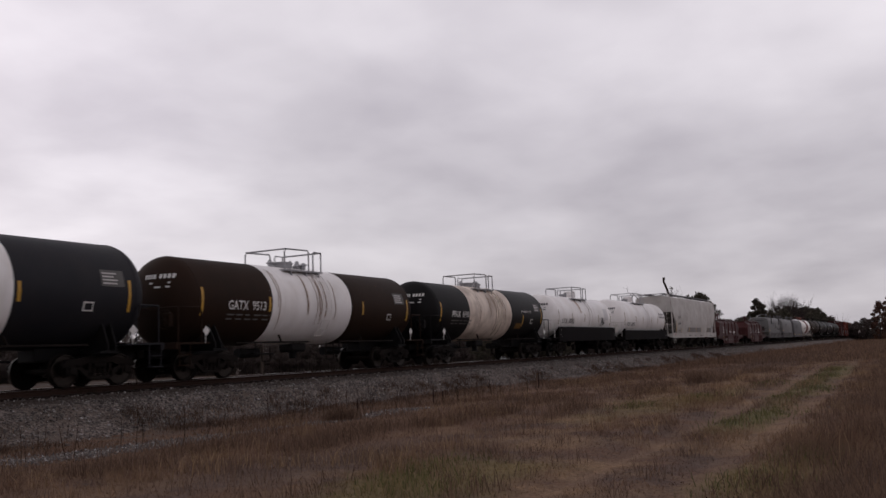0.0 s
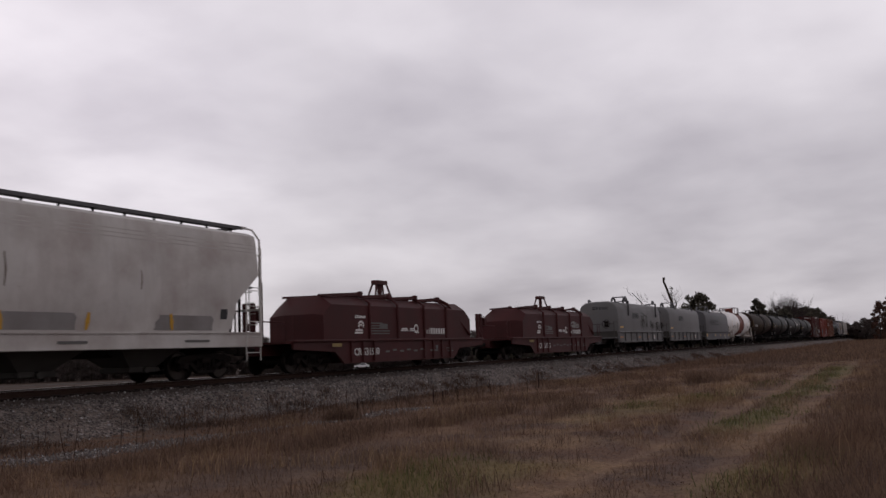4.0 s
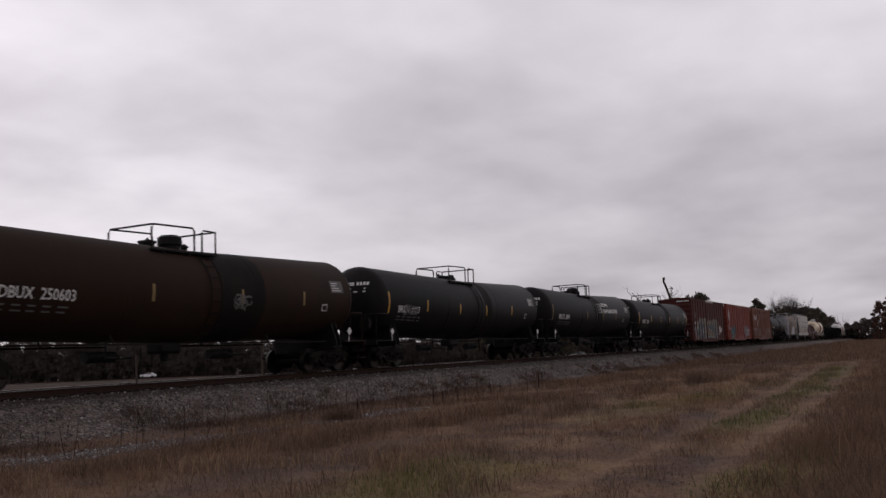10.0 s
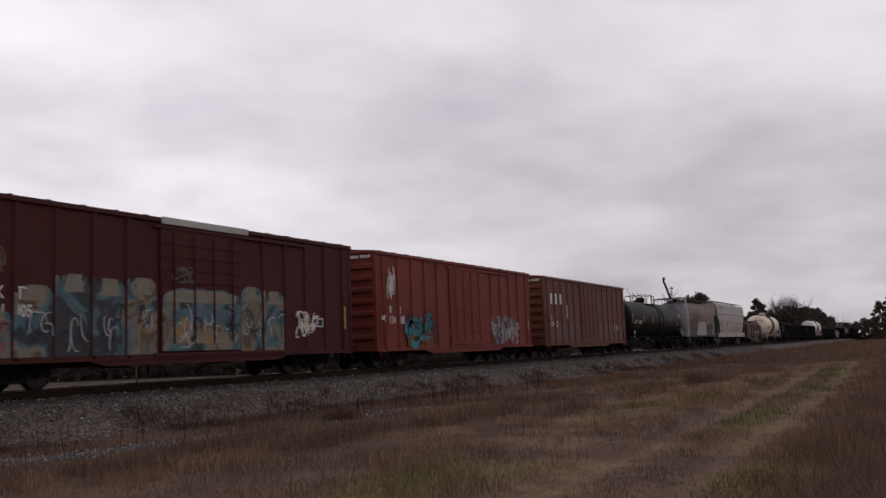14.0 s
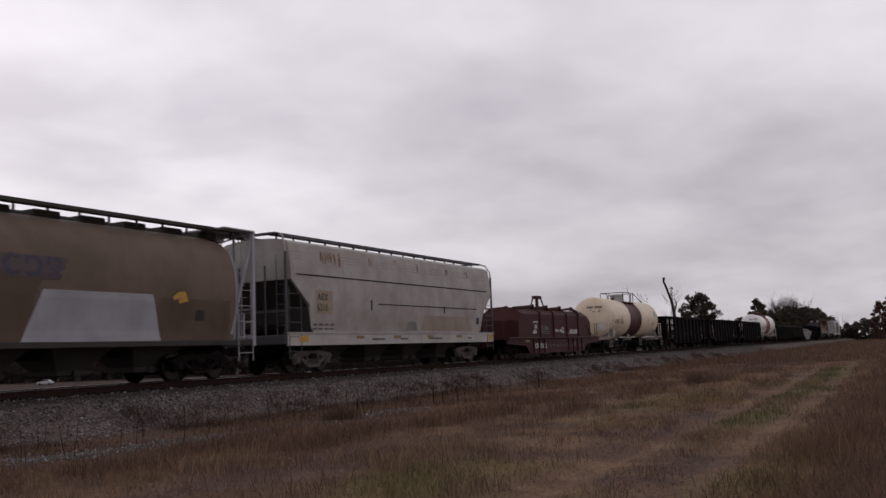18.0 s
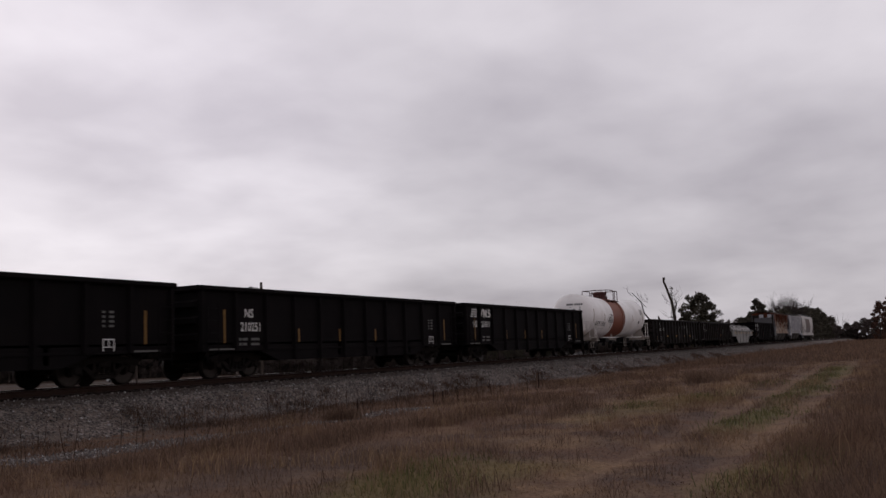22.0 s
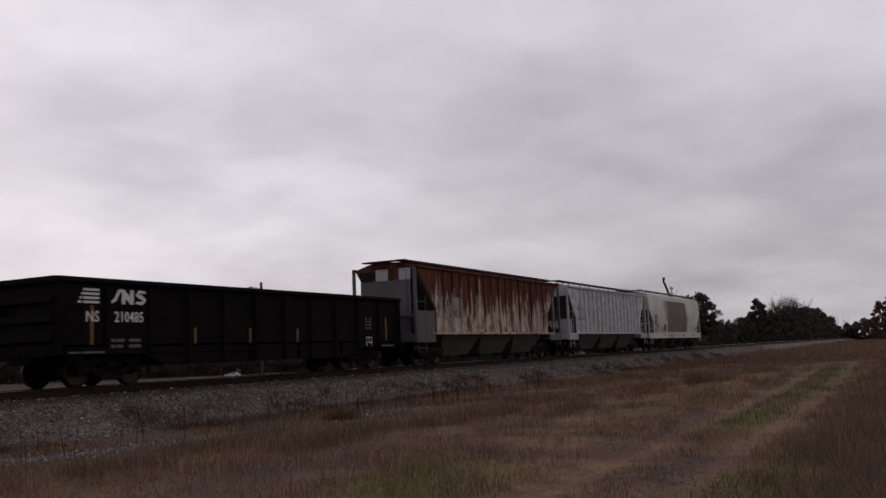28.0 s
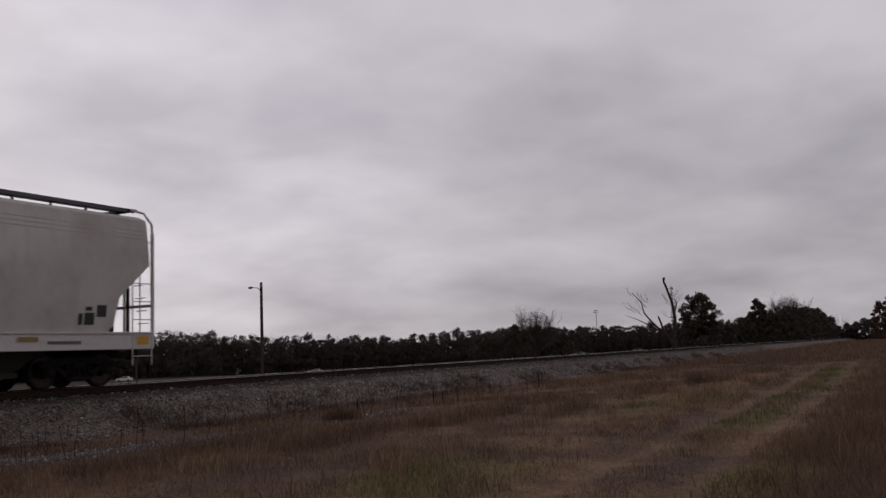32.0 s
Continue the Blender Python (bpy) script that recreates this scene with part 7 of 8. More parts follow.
def build_track():
    xs = list(np.arange(-45, 110, 0.5)) + list(np.arange(110, 720, 5.0))
    ds = [-4.1, -3.8, -3.55, -3.3, -3.1, -2.85, -2.6, -2.35, -2.1, -1.9, -1.7, -1.5, -1.34, -0.9, -0.5, 0, 1.3, 1.85, 2.6, 3.1, 3.55]
    vs = []
    for x in xs:
        for d in ds:
            k = 0.05 if -3.4 < d < -1.4 else 0.0
            vs.append((x, TRACK + d + 0.18 * noise.noise((x * 0.4, d, 1)) * (d < -2.9), bed_height(TRACK + d) + k * noise.noise((x * 1.7, d * 3, 5))))
    n = len(ds)
    me = bpy.data.meshes.new("ballast")
    me.from_pydata(vs, [], [(i * n + j, (i + 1) * n + j, (i + 1) * n + j + 1, i * n + j + 1) for i in range(len(xs) - 1) for j in range(n - 1)])
    me.shade_smooth()
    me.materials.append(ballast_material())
    tagged(new("ballast", me), "grey crushed stone ballast bank under the track", "ballast", "", "structure")
    rng = np.random.default_rng(5)
    n = 42000
    x = -8 + 130 * rng.random(n) ** 1.5
    y = TRACK - 3.6 - 1.3 * (rng.random(n) < 0.16) * rng.random(n) ** 1.6 + 2.35 * rng.random(n)
    z = np.array([max(bed_height(b), ground_height(a, b)) if abs(b - TRACK) < 3.55 else ground_height(a, b) for a, b in zip(x, y)]) + rng.uniform(-0.01, 0.03, n)
    ob = new("ballast_stones", many_bits("ballast_stones", np.stack([x, y, z], 1), rng.uniform(0.018, 0.05, n), stone_material(), rng))
    tagged(ob, "loose grey and white ballast stones beside the track", "gravel", "", "stuff")
    n = 6500
    x = 6 + 16 * rng.random(n) ** 1.3
    y = 14.6 - 0.09 * x + rng.normal(0, 0.35, n)
    z = np.array([ground_height(a, b) for a, b in zip(x, y)]) + 0.01
    ob = new("gravel_strip", many_bits("gravel_strip", np.stack([x, y, z], 1), rng.uniform(0.015, 0.05, n), stone_material(), rng))
    tagged(ob, "thin strip of pale gravel in the ditch", "gravel", "", "stuff")
    # rails: foot, web and head; the head's top is polished
    for y in (TRACK - 0.72, TRACK + 0.72):
        out = [(-0.07, -0.17), (0.07, -0.17), (0.07, -0.155), (0.012, -0.14), (0.012, -0.05), (0.036, -0.035), (0.036, -0.012), (0.03, -0.004), (-0.03, -0.004), (-0.036, -0.012), (-0.036, -0.035), (-0.012, -0.05), (-0.012, -0.14), (-0.07, -0.155)]
        sh = Shape().prism([(y + a, RAIL + b) for a, b in out], 0, -60, 720)
        rl = part("rail", sh, RAILSIDE, None)
        tagged(rl, "worn steel rail with a rusty web", "rail", "rails of the track")
        sh = Shape().prism([(y - 0.034, RAIL - 0.004), (y + 0.034, RAIL - 0.004), (y + 0.03, RAIL), (y - 0.03, RAIL)], 0, -60, 720)
        part("running_surface", sh, RAILTOP, rl, "polished bright rail top")
    tie = Shape().box(-0.115, 0.115, -1.3, 1.3, RAIL - 0.35, RAIL - 0.165, 0.02)
    for d in (-0.72, 0.72):
        tie.box(-0.1, 0.1, d - 0.17, d + 0.17, RAIL - 0.17, RAIL - 0.15)
    wood = plain("creosoted_tie_wood", (0.02, 0.015, 0.013), 0.95, 0.1, 0, 0.4, 14)
    tm = tie.mesh("tie", wood)
    root = thing("track_ties", "dark creosoted wooden ties under the rails", "railroad ties")
    for i in range(240):
        o = new("tie", tm)
        o.parent = root
        o.location = (-14 + 0.53 * i, TRACK + 0.02 * math.sin(i * 7.3), 0.004 * math.sin(i * 3.1))
    sh = Shape()
    for i in range(1100):
        x = -14 + 0.53 * (240 + i)
        sh.box(x - 0.115, x + 0.115, TRACK - 1.3, TRACK + 1.3, RAIL - 0.35, RAIL - 0.165)
    o = part("far_ties", sh, wood, root, smooth=False)
    o["kind"] = "stuff"


# ---- plants ----
def see_through(t, p, colour, part_of):
    """Thin leaves pass some of the light that falls on their far side."""
    tl = t.nodes.new("ShaderNodeBsdfTranslucent")
    t.links.new(colour, tl.inputs[0])
    ms = t.nodes.new("ShaderNodeMixShader")
    ms.inputs[0].default_value = part_of
    t.links.new(p.outputs[0], ms.inputs[1]); t.links.new(tl.outputs[0], ms.inputs[2])
    t.links.new(ms.outputs[0], t.nodes["Material Output"].inputs[0])


def grass_material(name, a, b, c):
    m, t, p = nodes(name)
    g = t.nodes.new("ShaderNodeNewGeometry")
    r = t.nodes.new("ShaderNodeValToRGB")
    r.color_ramp.elements[0].color, r.color_ramp.elements[1].color = (*a, 1), (*c, 1)
    e = r.color_ramp.elements.new(0.5); e.color = (*b, 1)
    t.links.new(g.outputs["Random Per Island"], r.inputs[0])
    t.links.new(r.outputs[0], p.inputs["Base Color"])
    p.inputs["Roughness"].default_value = 0.8
    p.inputs["Specular IOR Level"].default_value = 0.15
    see_through(t, p, r.outputs[0], 0.45)
    return m


def field_blade():
    """Blades take the colour of the field where they stand, each a little lighter or darker."""
    m, t, p = nodes("field_grass")
    g = t.nodes.new("ShaderNodeNewGeometry")
    base, v, sep = field_tint(t, ramp2(t, g.outputs["Random Per Island"], 0.2, 0.95))
    t.links.new(base, p.inputs["Base Color"])
    p.inputs["Roughness"].default_value = 0.85
    p.inputs["Specular IOR Level"].default_value = 0.1
    see_through(t, p, base, 0.5)
    return m


def blades(name, x, y, z, height, width, mat, rng, lean=0.5):
    """Bent three-sided blades of grass, one mesh."""
    n = len(x)
    a, b = rng.uniform(0, 6.28, n), rng.uniform(0, 6.28, n)
    l = rng.uniform(0.1, lean, n) * height
    dx, dy = np.cos(a) * width, np.sin(a) * width
    lx, ly = np.cos(b) * l, np.sin(b) * l
    base = np.stack([x, y, z], 1)
    v = np.stack([base + np.stack([-dx, -dy, -0.02 + 0 * x], 1), base + np.stack([dx, dy, -0.02 + 0 * x], 1),
                  base + np.stack([lx * 0.35 - dx * 0.7, ly * 0.35 - dy * 0.7, height * 0.6], 1), base + np.stack([lx * 0.35 + dx * 0.7, ly * 0.35 + dy * 0.7, height * 0.6], 1),
                  base + np.stack([lx, ly, height], 1)], 1)
    f = np.array([(0, 1, 3), (0, 3, 2), (2, 3, 4)])[None] + 5 * np.arange(n)[:, None, None]
    return np_mesh(name, v.reshape(-1, 3), f.reshape(-1, 3), mat)


def lay(x, y):
    return np.array([max(ground_height(a, b), bed_height(b) if abs(b - TRACK) < 3.4 else -9) for a, b in zip(x, y)])


def build_grass():
    rng = np.random.default_rng(11)
    dead = field_blade()
    russet = grass_material("russet_weed", (0.08, 0.051, 0.039), (0.14, 0.089, 0.064), (0.23, 0.15, 0.102))

    def scatter(n, x0, x1, y0, y1, power=2.0, clump=0.25, per=9):
        k = n // per
        cx = x0 + (x1 - x0) * rng.random(k) ** power
        cy = y0 + (y1 - y0) * rng.random(k)
        x = np.repeat(cx, per) + rng.normal(0, clump, k * per)
        y = np.repeat(cy, per) + rng.normal(0, clump, k * per)
        return x, y, np.repeat(np.array([noise.noise((a * 0.25, b * 0.35, 9)) for a, b in zip(cx, cy)]), per)

    x, y, q = scatter(200000, 3, 90, -3, 16.4, 1.8, 0.3, 19)

    def in_rut(x, y, wide):
        c = np.maximum(0.0, x - 22.0) * 0.028
        return np.minimum(abs(y - c - RUTS[0]), abs(y - c - RUTS[1])) < wide

    rut = in_rut(x, y, 0.25)
    strip = (abs(y - 14.6 + 0.09 * x) < 0.4) & (x < 22)
    keep = (~rut | (rng.random(len(x)) < 0.3)) & (~strip | (rng.random(len(x)) < 0.25))
    x, y, q = x[keep], y[keep], q[keep]
    tall = np.where(y < 1.6, 1.7, 1.0) * (0.6 + 2.0 * np.clip(q + 0.1, 0, 1))
    h = rng.uniform(0.02, 0.085, len(x)) * tall
    ob = new("dead_grass", blades("dead_grass", x, y, lay(x, y), h, rng.uniform(0.003, 0.007, len(x)) * (1 + x / 40), dead, rng, 2.4))
    tagged(ob, "short dead straw-brown grass of the field", "grass", "", "stuff")
    x, y, q = scatter(42000, 6, 110, 11.4, 17.3, 1.6, 0.4, 23)
    strip = (abs(y - 14.6 + 0.09 * x) < 0.4) & (x < 22)
    keep = (q > -0.05) & (~strip | (rng.random(len(x)) < 0.25)) & (y < 16.2 + 1.2 * rng.random(len(x)) ** 2)
    x, y, q = x[keep], y[keep], q[keep]
    h = rng.uniform(0.04, 0.2, len(x)) * (0.5 + np.clip(q + 0.3, 0, 1))
    ob = new("ditch_weeds", blades("ditch_weeds", x, y, lay(x, y), h, rng.uniform(0.004, 0.007, len(x)) * (1 + x / 50), russet, rng, 1.4))
    tagged(ob, "russet weeds along the foot of the ballast", "weeds", "", "stuff")
    # taller dry tufts scattered over the field
    x, y, q = scatter(30000, 5, 60, -3.0, 13.0, 1.6, 0.14, 40)
    keep = (q > 0.05) & ~in_rut(x, y, 0.3)
    x, y = x[keep], y[keep]
    ob = new("grass_tufts", blades("grass_tufts", x, y, lay(x, y), rng.uniform(0.06, 0.26, len(x)), rng.uniform(0.003, 0.006, len(x)) * (1 + x / 45), dead, rng, 1.2))
    tagged(ob, "taller dry tufts of faded grass in the field", "grass", "", "stuff")
    # pale straw stems and russet broomsedge clumps in the near field
    straw = grass_material("pale_straw", (0.12, 0.075, 0.045), (0.24, 0.155, 0.09), (0.42, 0.29, 0.18))
    for name, mat, n, hi, lab, thr in (("straw_stems", straw, 16000, 0.34, "pale upright straw stems in the near field", 0.1), ("broomsedge", russet, 20000, 0.3, "russet broomsedge clumps in the field", 0.0)):
        x, y, q = scatter(n, 4.5, 45, 0.5, 13.6, 1.7, 0.16, 32)
        keep = ((q if name == "straw_stems" else -q) > thr) & ~in_rut(x, y, 0.35)
        x, y = x[keep], y[keep]
        ob = new(name, blades(name, x, y, lay(x, y), rng.uniform(0.08, hi, len(x)), rng.uniform(0.002, 0.004, len(x)) * (1 + x / 30), mat, rng, 0.9))
        tagged(ob, lab, "grass", "", "stuff")
    # taller broomsedge on the verge
    x, y, q = scatter(64000, 8, 150, -3.0, 1.75, 1.7, 0.22, 17)
    keep = ~in_rut(x, y, 0.3)
    x, y, q = x[keep], y[keep], q[keep]
    h = rng.uniform(0.12, 0.62, len(x)) * (0.55 + np.clip(q + 0.1, 0, 1)) * np.clip((2.6 - y) / 2.0, 0.4, 1.0)
    half = rng.random(len(x)) < 0.45
    for name, mat, pick, lab in (("tall_grass", dead, half, "tall dry grass on the verge beside the ruts"), ("tall_broomsedge", russet, ~half, "tall russet broomsedge on the verge beside the ruts")):
        a, b, k = x[pick], y[pick], int(pick.sum())
        ob = new(name, blades(name, a, b, lay(a, b), h[pick], rng.uniform(0.003, 0.006, k) * (1 + a / 40), mat, rng, 0.9))
        tagged(ob, lab, "grass", "", "stuff")
    # the far end of the field, coarser
    x, y, q = scatter(46000, 60, 290, 1.0, 16.0, 1.3, 0.6, 23)
    h = rng.uniform(0.1, 0.5, len(x)) * (0.6 + np.clip(q + 0.2, 0, 1))
    half = rng.random(len(x)) < 0.5
    for name, mat, pick, lab in (("far_grass", dead, half, "dry grass at the far end of the field"), ("far_broomsedge", russet, ~half, "russet broomsedge at the far end of the field")):
        a, b = x[pick], y[pick]
        ob = new(name, blades(name, a, b, lay(a, b), h[pick], rng.uniform(0.008, 0.02, len(a)) * (1 + a / 120), mat, rng, 0.9))
        tagged(ob, lab, "grass", "", "stuff")
    # weeds and loose soil creeping up the foot of the ballast
    x, y, q = scatter(26000, 7, 90, 15.4, 17.1, 1.5, 0.16, 40)
    keep = (q > -0.1) & (y < 17.3)
    x, y = x[keep], y[keep]
    ob = new("bank_weeds", blades("bank_weeds", x, y, lay(x, y), rng.uniform(0.04, 0.22, len(x)), rng.uniform(0.003, 0.006, len(x)) * (1 + x / 50), grass_material("dark_bank_weed", (0.05, 0.035, 0.029), (0.09, 0.06, 0.046), (0.15, 0.1, 0.072)), rng, 1.2))
    tagged(ob, "dark weeds creeping up the foot of the ballast", "weeds", "", "stuff")
    # russet and green bushy tufts that stand out of the short grass
    moss = grass_material("green_grass", (0.06, 0.062, 0.026), (0.11, 0.107, 0.044), (0.19, 0.17, 0.075))
    for name, mat, lab, n, spots in (("green_tufts", moss, "low green grass tufts between the ruts", 230, ((17.2, 3.0), (19.4, 2.7), (25.2, 3.2), (29.0, 2.7), (33.0, 4.7), (38.0, 3.2), (45.0, 3.6), (25.5, 5.5), (22.0, 6.4), (10.2, 1.7), (12.4, 1.3), (9.6, 5.6), (8.8, 5.0), (10.6, 5.9))),
                                     ("russet_tufts", russet, "russet weed tufts standing in the field", 500, ((15.0, 9.8), (17.0, 9.2), (19.5, 9.0), (13.0, 9.4), (24.0, 9.6), (28.0, 7.5), (31.0, 8.2), (36.0, 7.0), (21.0, 7.6), (12.0, 11.0), (9.5, 10.5), (40.0, 8.5), (45.0, 6.5)))):
        a = np.concatenate([p + rng.normal(0, 0.5 + 0.012 * p, n) for p, b in spots])
        b = np.concatenate([b + rng.normal(0, 0.3 if mat is moss else 0.3, n) for p, b in spots])
        hh = rng.uniform(0.04, 0.15, len(a)) if mat is moss else rng.uniform(0.08, 0.36, len(a))
        ob = new(name, blades(name, a, b, lay(a, b), hh, rng.uniform(0.003, 0.006, len(a)) * (1 + a / 40), mat, rng, 1.0))
        tagged(ob, lab, "grass", "", "stuff")
    # a few long pale stalks leaning in the near field
    for x, y, lx, hh in ((8.55, 8.5, 0.10, 0.34), (8.75, 8.35, 0.06, 0.36), (8.9, 8.1, 0.05, 0.34), (11.9, 0.95, 0.03, 0.42), (12.2, 0.85, -0.05, 0.36)):
        z = ground_height(x, y)
        tagged(part("dry_stalk", Shape().tube([(x, y, z - 0.03), (x + 0.3 * lx, y - 0.2 * lx, z + hh * 0.6), (x + lx, y - lx, z + hh)], [0.006, 0.005, 0.003], 5), straw), "long pale dry stalk leaning in the grass", "stalk", "dry stalks")
    # dark upright stalks near the ballast
    rs = random.Random(3)
    stalk = plain("dark_dry_stalk", (0.035, 0.022, 0.018), 0.9, 0.1)
    sh = Shape()
    for _ in range(120):
        x, y = rs.uniform(8, 34) ** 1.0, rs.uniform(12.2, 17.2)
        z, hh = ground_height(x, y), rs.uniform(0.25, 0.75)
        lx, ly = rs.uniform(-0.1, 0.1), rs.uniform(-0.1, 0.1)
        sh.tube([(x, y, z - 0.03), (x + lx * 0.4, y + ly, z + hh * 0.6), (x + lx, y + ly, z + hh)], [0.008, 0.006, 0.003], 4)
        if rs.random() < 0.5:
            sh.tube([(x + lx * 0.4, y + ly, z + hh * 0.6), (x + lx + rs.uniform(-0.15, 0.15), y + ly, z + hh * 0.9)], [0.005, 0.002], 3)
    o = part("weed_stalks", sh, stalk)
    tagged(o, "dark dry weed stalks near the ballast", "weeds", "", "stuff")
    for x, y, hh in ((18.3, 12.75, 0.42), (18.6, 12.6, 0.36), (34.0, 7.4, 0.5)):
        k = 420
        px, py = x + rng.normal(0, 0.16, k), y + rng.normal(0, 0.16, k)
        ob = new("weed_clump", blades("weed_clump", px, py, lay(px, py), rng.uniform(0.15, hh, k), rng.uniform(0.005, 0.01, k), russet, rng, 0.9))
        tagged(ob, "rusty brown weed clump in the ditch", "weed")
    for x, y, hh in ((23.6, 12.9, 0.45), (24.2, 12.9, 0.36), (20.1, 13.3, 0.38), (33.5, 13.5, 0.6)):
        sh = Shape().tube([(x, y, -0.05), (x + 0.01, y, hh)], 0.022, 6)
        tagged(part("stake", sh, stalk), "short dark weathered stake in the grass", "stake", "stakes by the track")


BARK = plain("grey_brown_bark", (0.055, 0.043, 0.036), 0.95, 0.1, 0, 0.4, 6)
LEAF = grass_material("dark_evergreen", (0.047, 0.043, 0.035), (0.076, 0.068, 0.052), (0.11, 0.095, 0.07))
# far leaves are paler and flatter: distance haze is put into their colour
FARLEAF = grass_material("hazed_far_wood_foliage", (0.09, 0.072, 0.066), (0.105, 0.085, 0.078), (0.125, 0.098, 0.088))
RUSSETLEAF = grass_material("russet_leaf", (0.05, 0.033, 0.028), (0.1, 0.055, 0.043), (0.16, 0.085, 0.062))
TWIG = plain("bare_twig", (0.045, 0.036, 0.033), 0.95, 0.1, 0, 0.3)


def branch(sh, rs, p, d, length, r, depth, spread=0.6, up=0.15, twigs=3):
    n = 3
    pts, q, dd = [Vector(p)], Vector(p), Vector(d).normalized()
    for _ in range(n):
        dd = (dd + Vector((rs.uniform(-1, 1), rs.uniform(-1, 1), rs.uniform(-0.5, 1))) * 0.22).normalized()
        q = q + dd * length / n
        pts.append(q.copy())
    sh.tube(pts, [r, r * 0.85, r * 0.7, r * 0.5], 5 if depth else 4)
    if depth:
        for k in range(twigs):
            b = pts[1 + k % n]
            nd = (dd + Vector((rs.uniform(-1, 1), rs.uniform(-1, 1), rs.uniform(-0.3, 0.8))) * spread + Vector((0, 0, up))).normalized()
            branch(sh, rs, b if k < twigs - 1 else pts[-1], nd, length * rs.uniform(0.5, 0.75), r * 0.5, depth - 1, spread, up, twigs)


def leaf_mesh(name, centres, radii, per, size, mat, rng):
    """Small tilted leaf sprays scattered through many clumps."""
    k = len(centres)
    c = np.repeat(centres, per, 0)
    d = rng.normal(0, 1, (k * per, 3))
    d /= np.linalg.norm(d, axis=1)[:, None]
    r = np.repeat(radii, per)[:, None] * rng.uniform(0.45, 1.0, (k * per, 1))
    p = c + d * r * np.array([1, 1, 0.8])
    a = rng.normal(0, 1, (k * per, 3)); a /= np.linalg.norm(a, axis=1)[:, None]
    b = np.cross(a, d + 0.3 * rng.normal(0, 1, (k * per, 3))); b /= np.linalg.norm(b, axis=1)[:, None] + 1e-6
    s = size * rng.uniform(0.5, 1.3, (k * per, 1))
    v = np.stack([p - a * s, p + b * s * 0.55, p + a * s, p - b * s * 0.55], 1)
    f = np.arange(k * per * 4).reshape(-1, 4)
    return np_mesh(name, v.reshape(-1, 3), f, mat)


def tree(x, y, height, width, seed, label, mat=None, low=0.25, clumps=70, per=70, size=0.16, pine=False, trunk=0.16):
    rs, rng = random.Random(seed), np.random.default_rng(seed)
    z0 = ground_height(x, y)
    t = thing("tree", label, "tree")
    t.location = (x, y, z0)
    sh = Shape()
    pts = [(0, 0, -0.1)] + [(rs.uniform(-0.12, 0.12) * k, rs.uniform(-0.12, 0.12) * k, height * 0.9 * k / 5) for k in range(1, 6)]
    sh.tube(pts, [trunk * (1 - 0.16 * k) for k in range(6)], 7)
    cs, rr = [], []
    for k in range(clumps):
        f = low + (1 - low) * (k + 0.5) / clumps
        g = (f - low) / (1 - low)
        env = math.sqrt(max(0.02, 1 - abs(2 * g - 0.75) ** 2.2 * 0.75)) if not pine else math.sqrt(max(0.05, math.sin(math.pi * min(1, 0.12 + 0.86 * g))))
        a = rs.uniform(0, 6.28)
        rad = width / 2 * env * math.sqrt(rs.uniform(0.05, 1.0)) * rs.uniform(0.8, 1.12)
        c = (rad * math.cos(a), rad * math.sin(a), height * f * rs.uniform(0.93, 1.02))
        cs.append(c)
        rr.append(width * rs.uniform(0.07, 0.15))
        if k % 3 == 0:
            zb = c[2] * 0.82
            sh.tube([(0, 0, zb), (c[0] * 0.55, c[1] * 0.55, (zb + c[2]) / 2 + 0.1), c], [trunk * 0.3, trunk * 0.2, trunk * 0.08], 4)
    part("trunk", sh, BARK, t)
    part("crown", leaf_mesh("crown", np.array(cs), np.array(rr), per, size, mat or LEAF, rng), None, t)
    return t


def bare_tree(x, y, height, seed, label, depth=4, spread=0.7, trunk=0.14, stems=4, twigs=3):
    rs = random.Random(seed)
    t = thing("bare_tree", label, "tree")
    t.location = (x, y, ground_height(x, y))
    sh = Shape()
    sh.tube([(0, 0, -0.1), (0.05, 0, height * 0.2), (0.0, 0.05, height * 0.32)], [trunk, trunk * 0.85, trunk * 0.7], 7)
    part("trunk", sh, BARK, t)
    tw = Shape()
    for k in range(stems):
        a = 6.28 * k / stems + rs.uniform(-0.4, 0.4)
        branch(tw, rs, (0, 0, height * rs.uniform(0.14, 0.32)), (math.cos(a) * spread, math.sin(a) * spread, 1.0), height * 0.36, trunk * 0.5, depth, spread, 0.25, twigs)
    part("bare_crown", tw, TWIG, t)
    if depth > 4:
        # the outermost fine twigs, as a loose haze of slivers
        rng = np.random.default_rng(seed)
        cs = [(height * 0.36 * math.sqrt(rs.random()) * math.cos(k), height * 0.36 * math.sqrt(rs.random()) * math.sin(k), height * rs.uniform(0.45, 0.95)) for k in range(110)]
        cs = [c for c in cs if math.hypot(c[0], c[1]) < height * 0.38 * math.sqrt(max(0.0, 1.04 - (c[2] / height) ** 3))]
        part("fine_twigs", leaf_mesh("fine_twigs", np.array(cs), np.full(len(cs), height * 0.09), 46, 0.085, TWIG, rng), None, t)
    return t


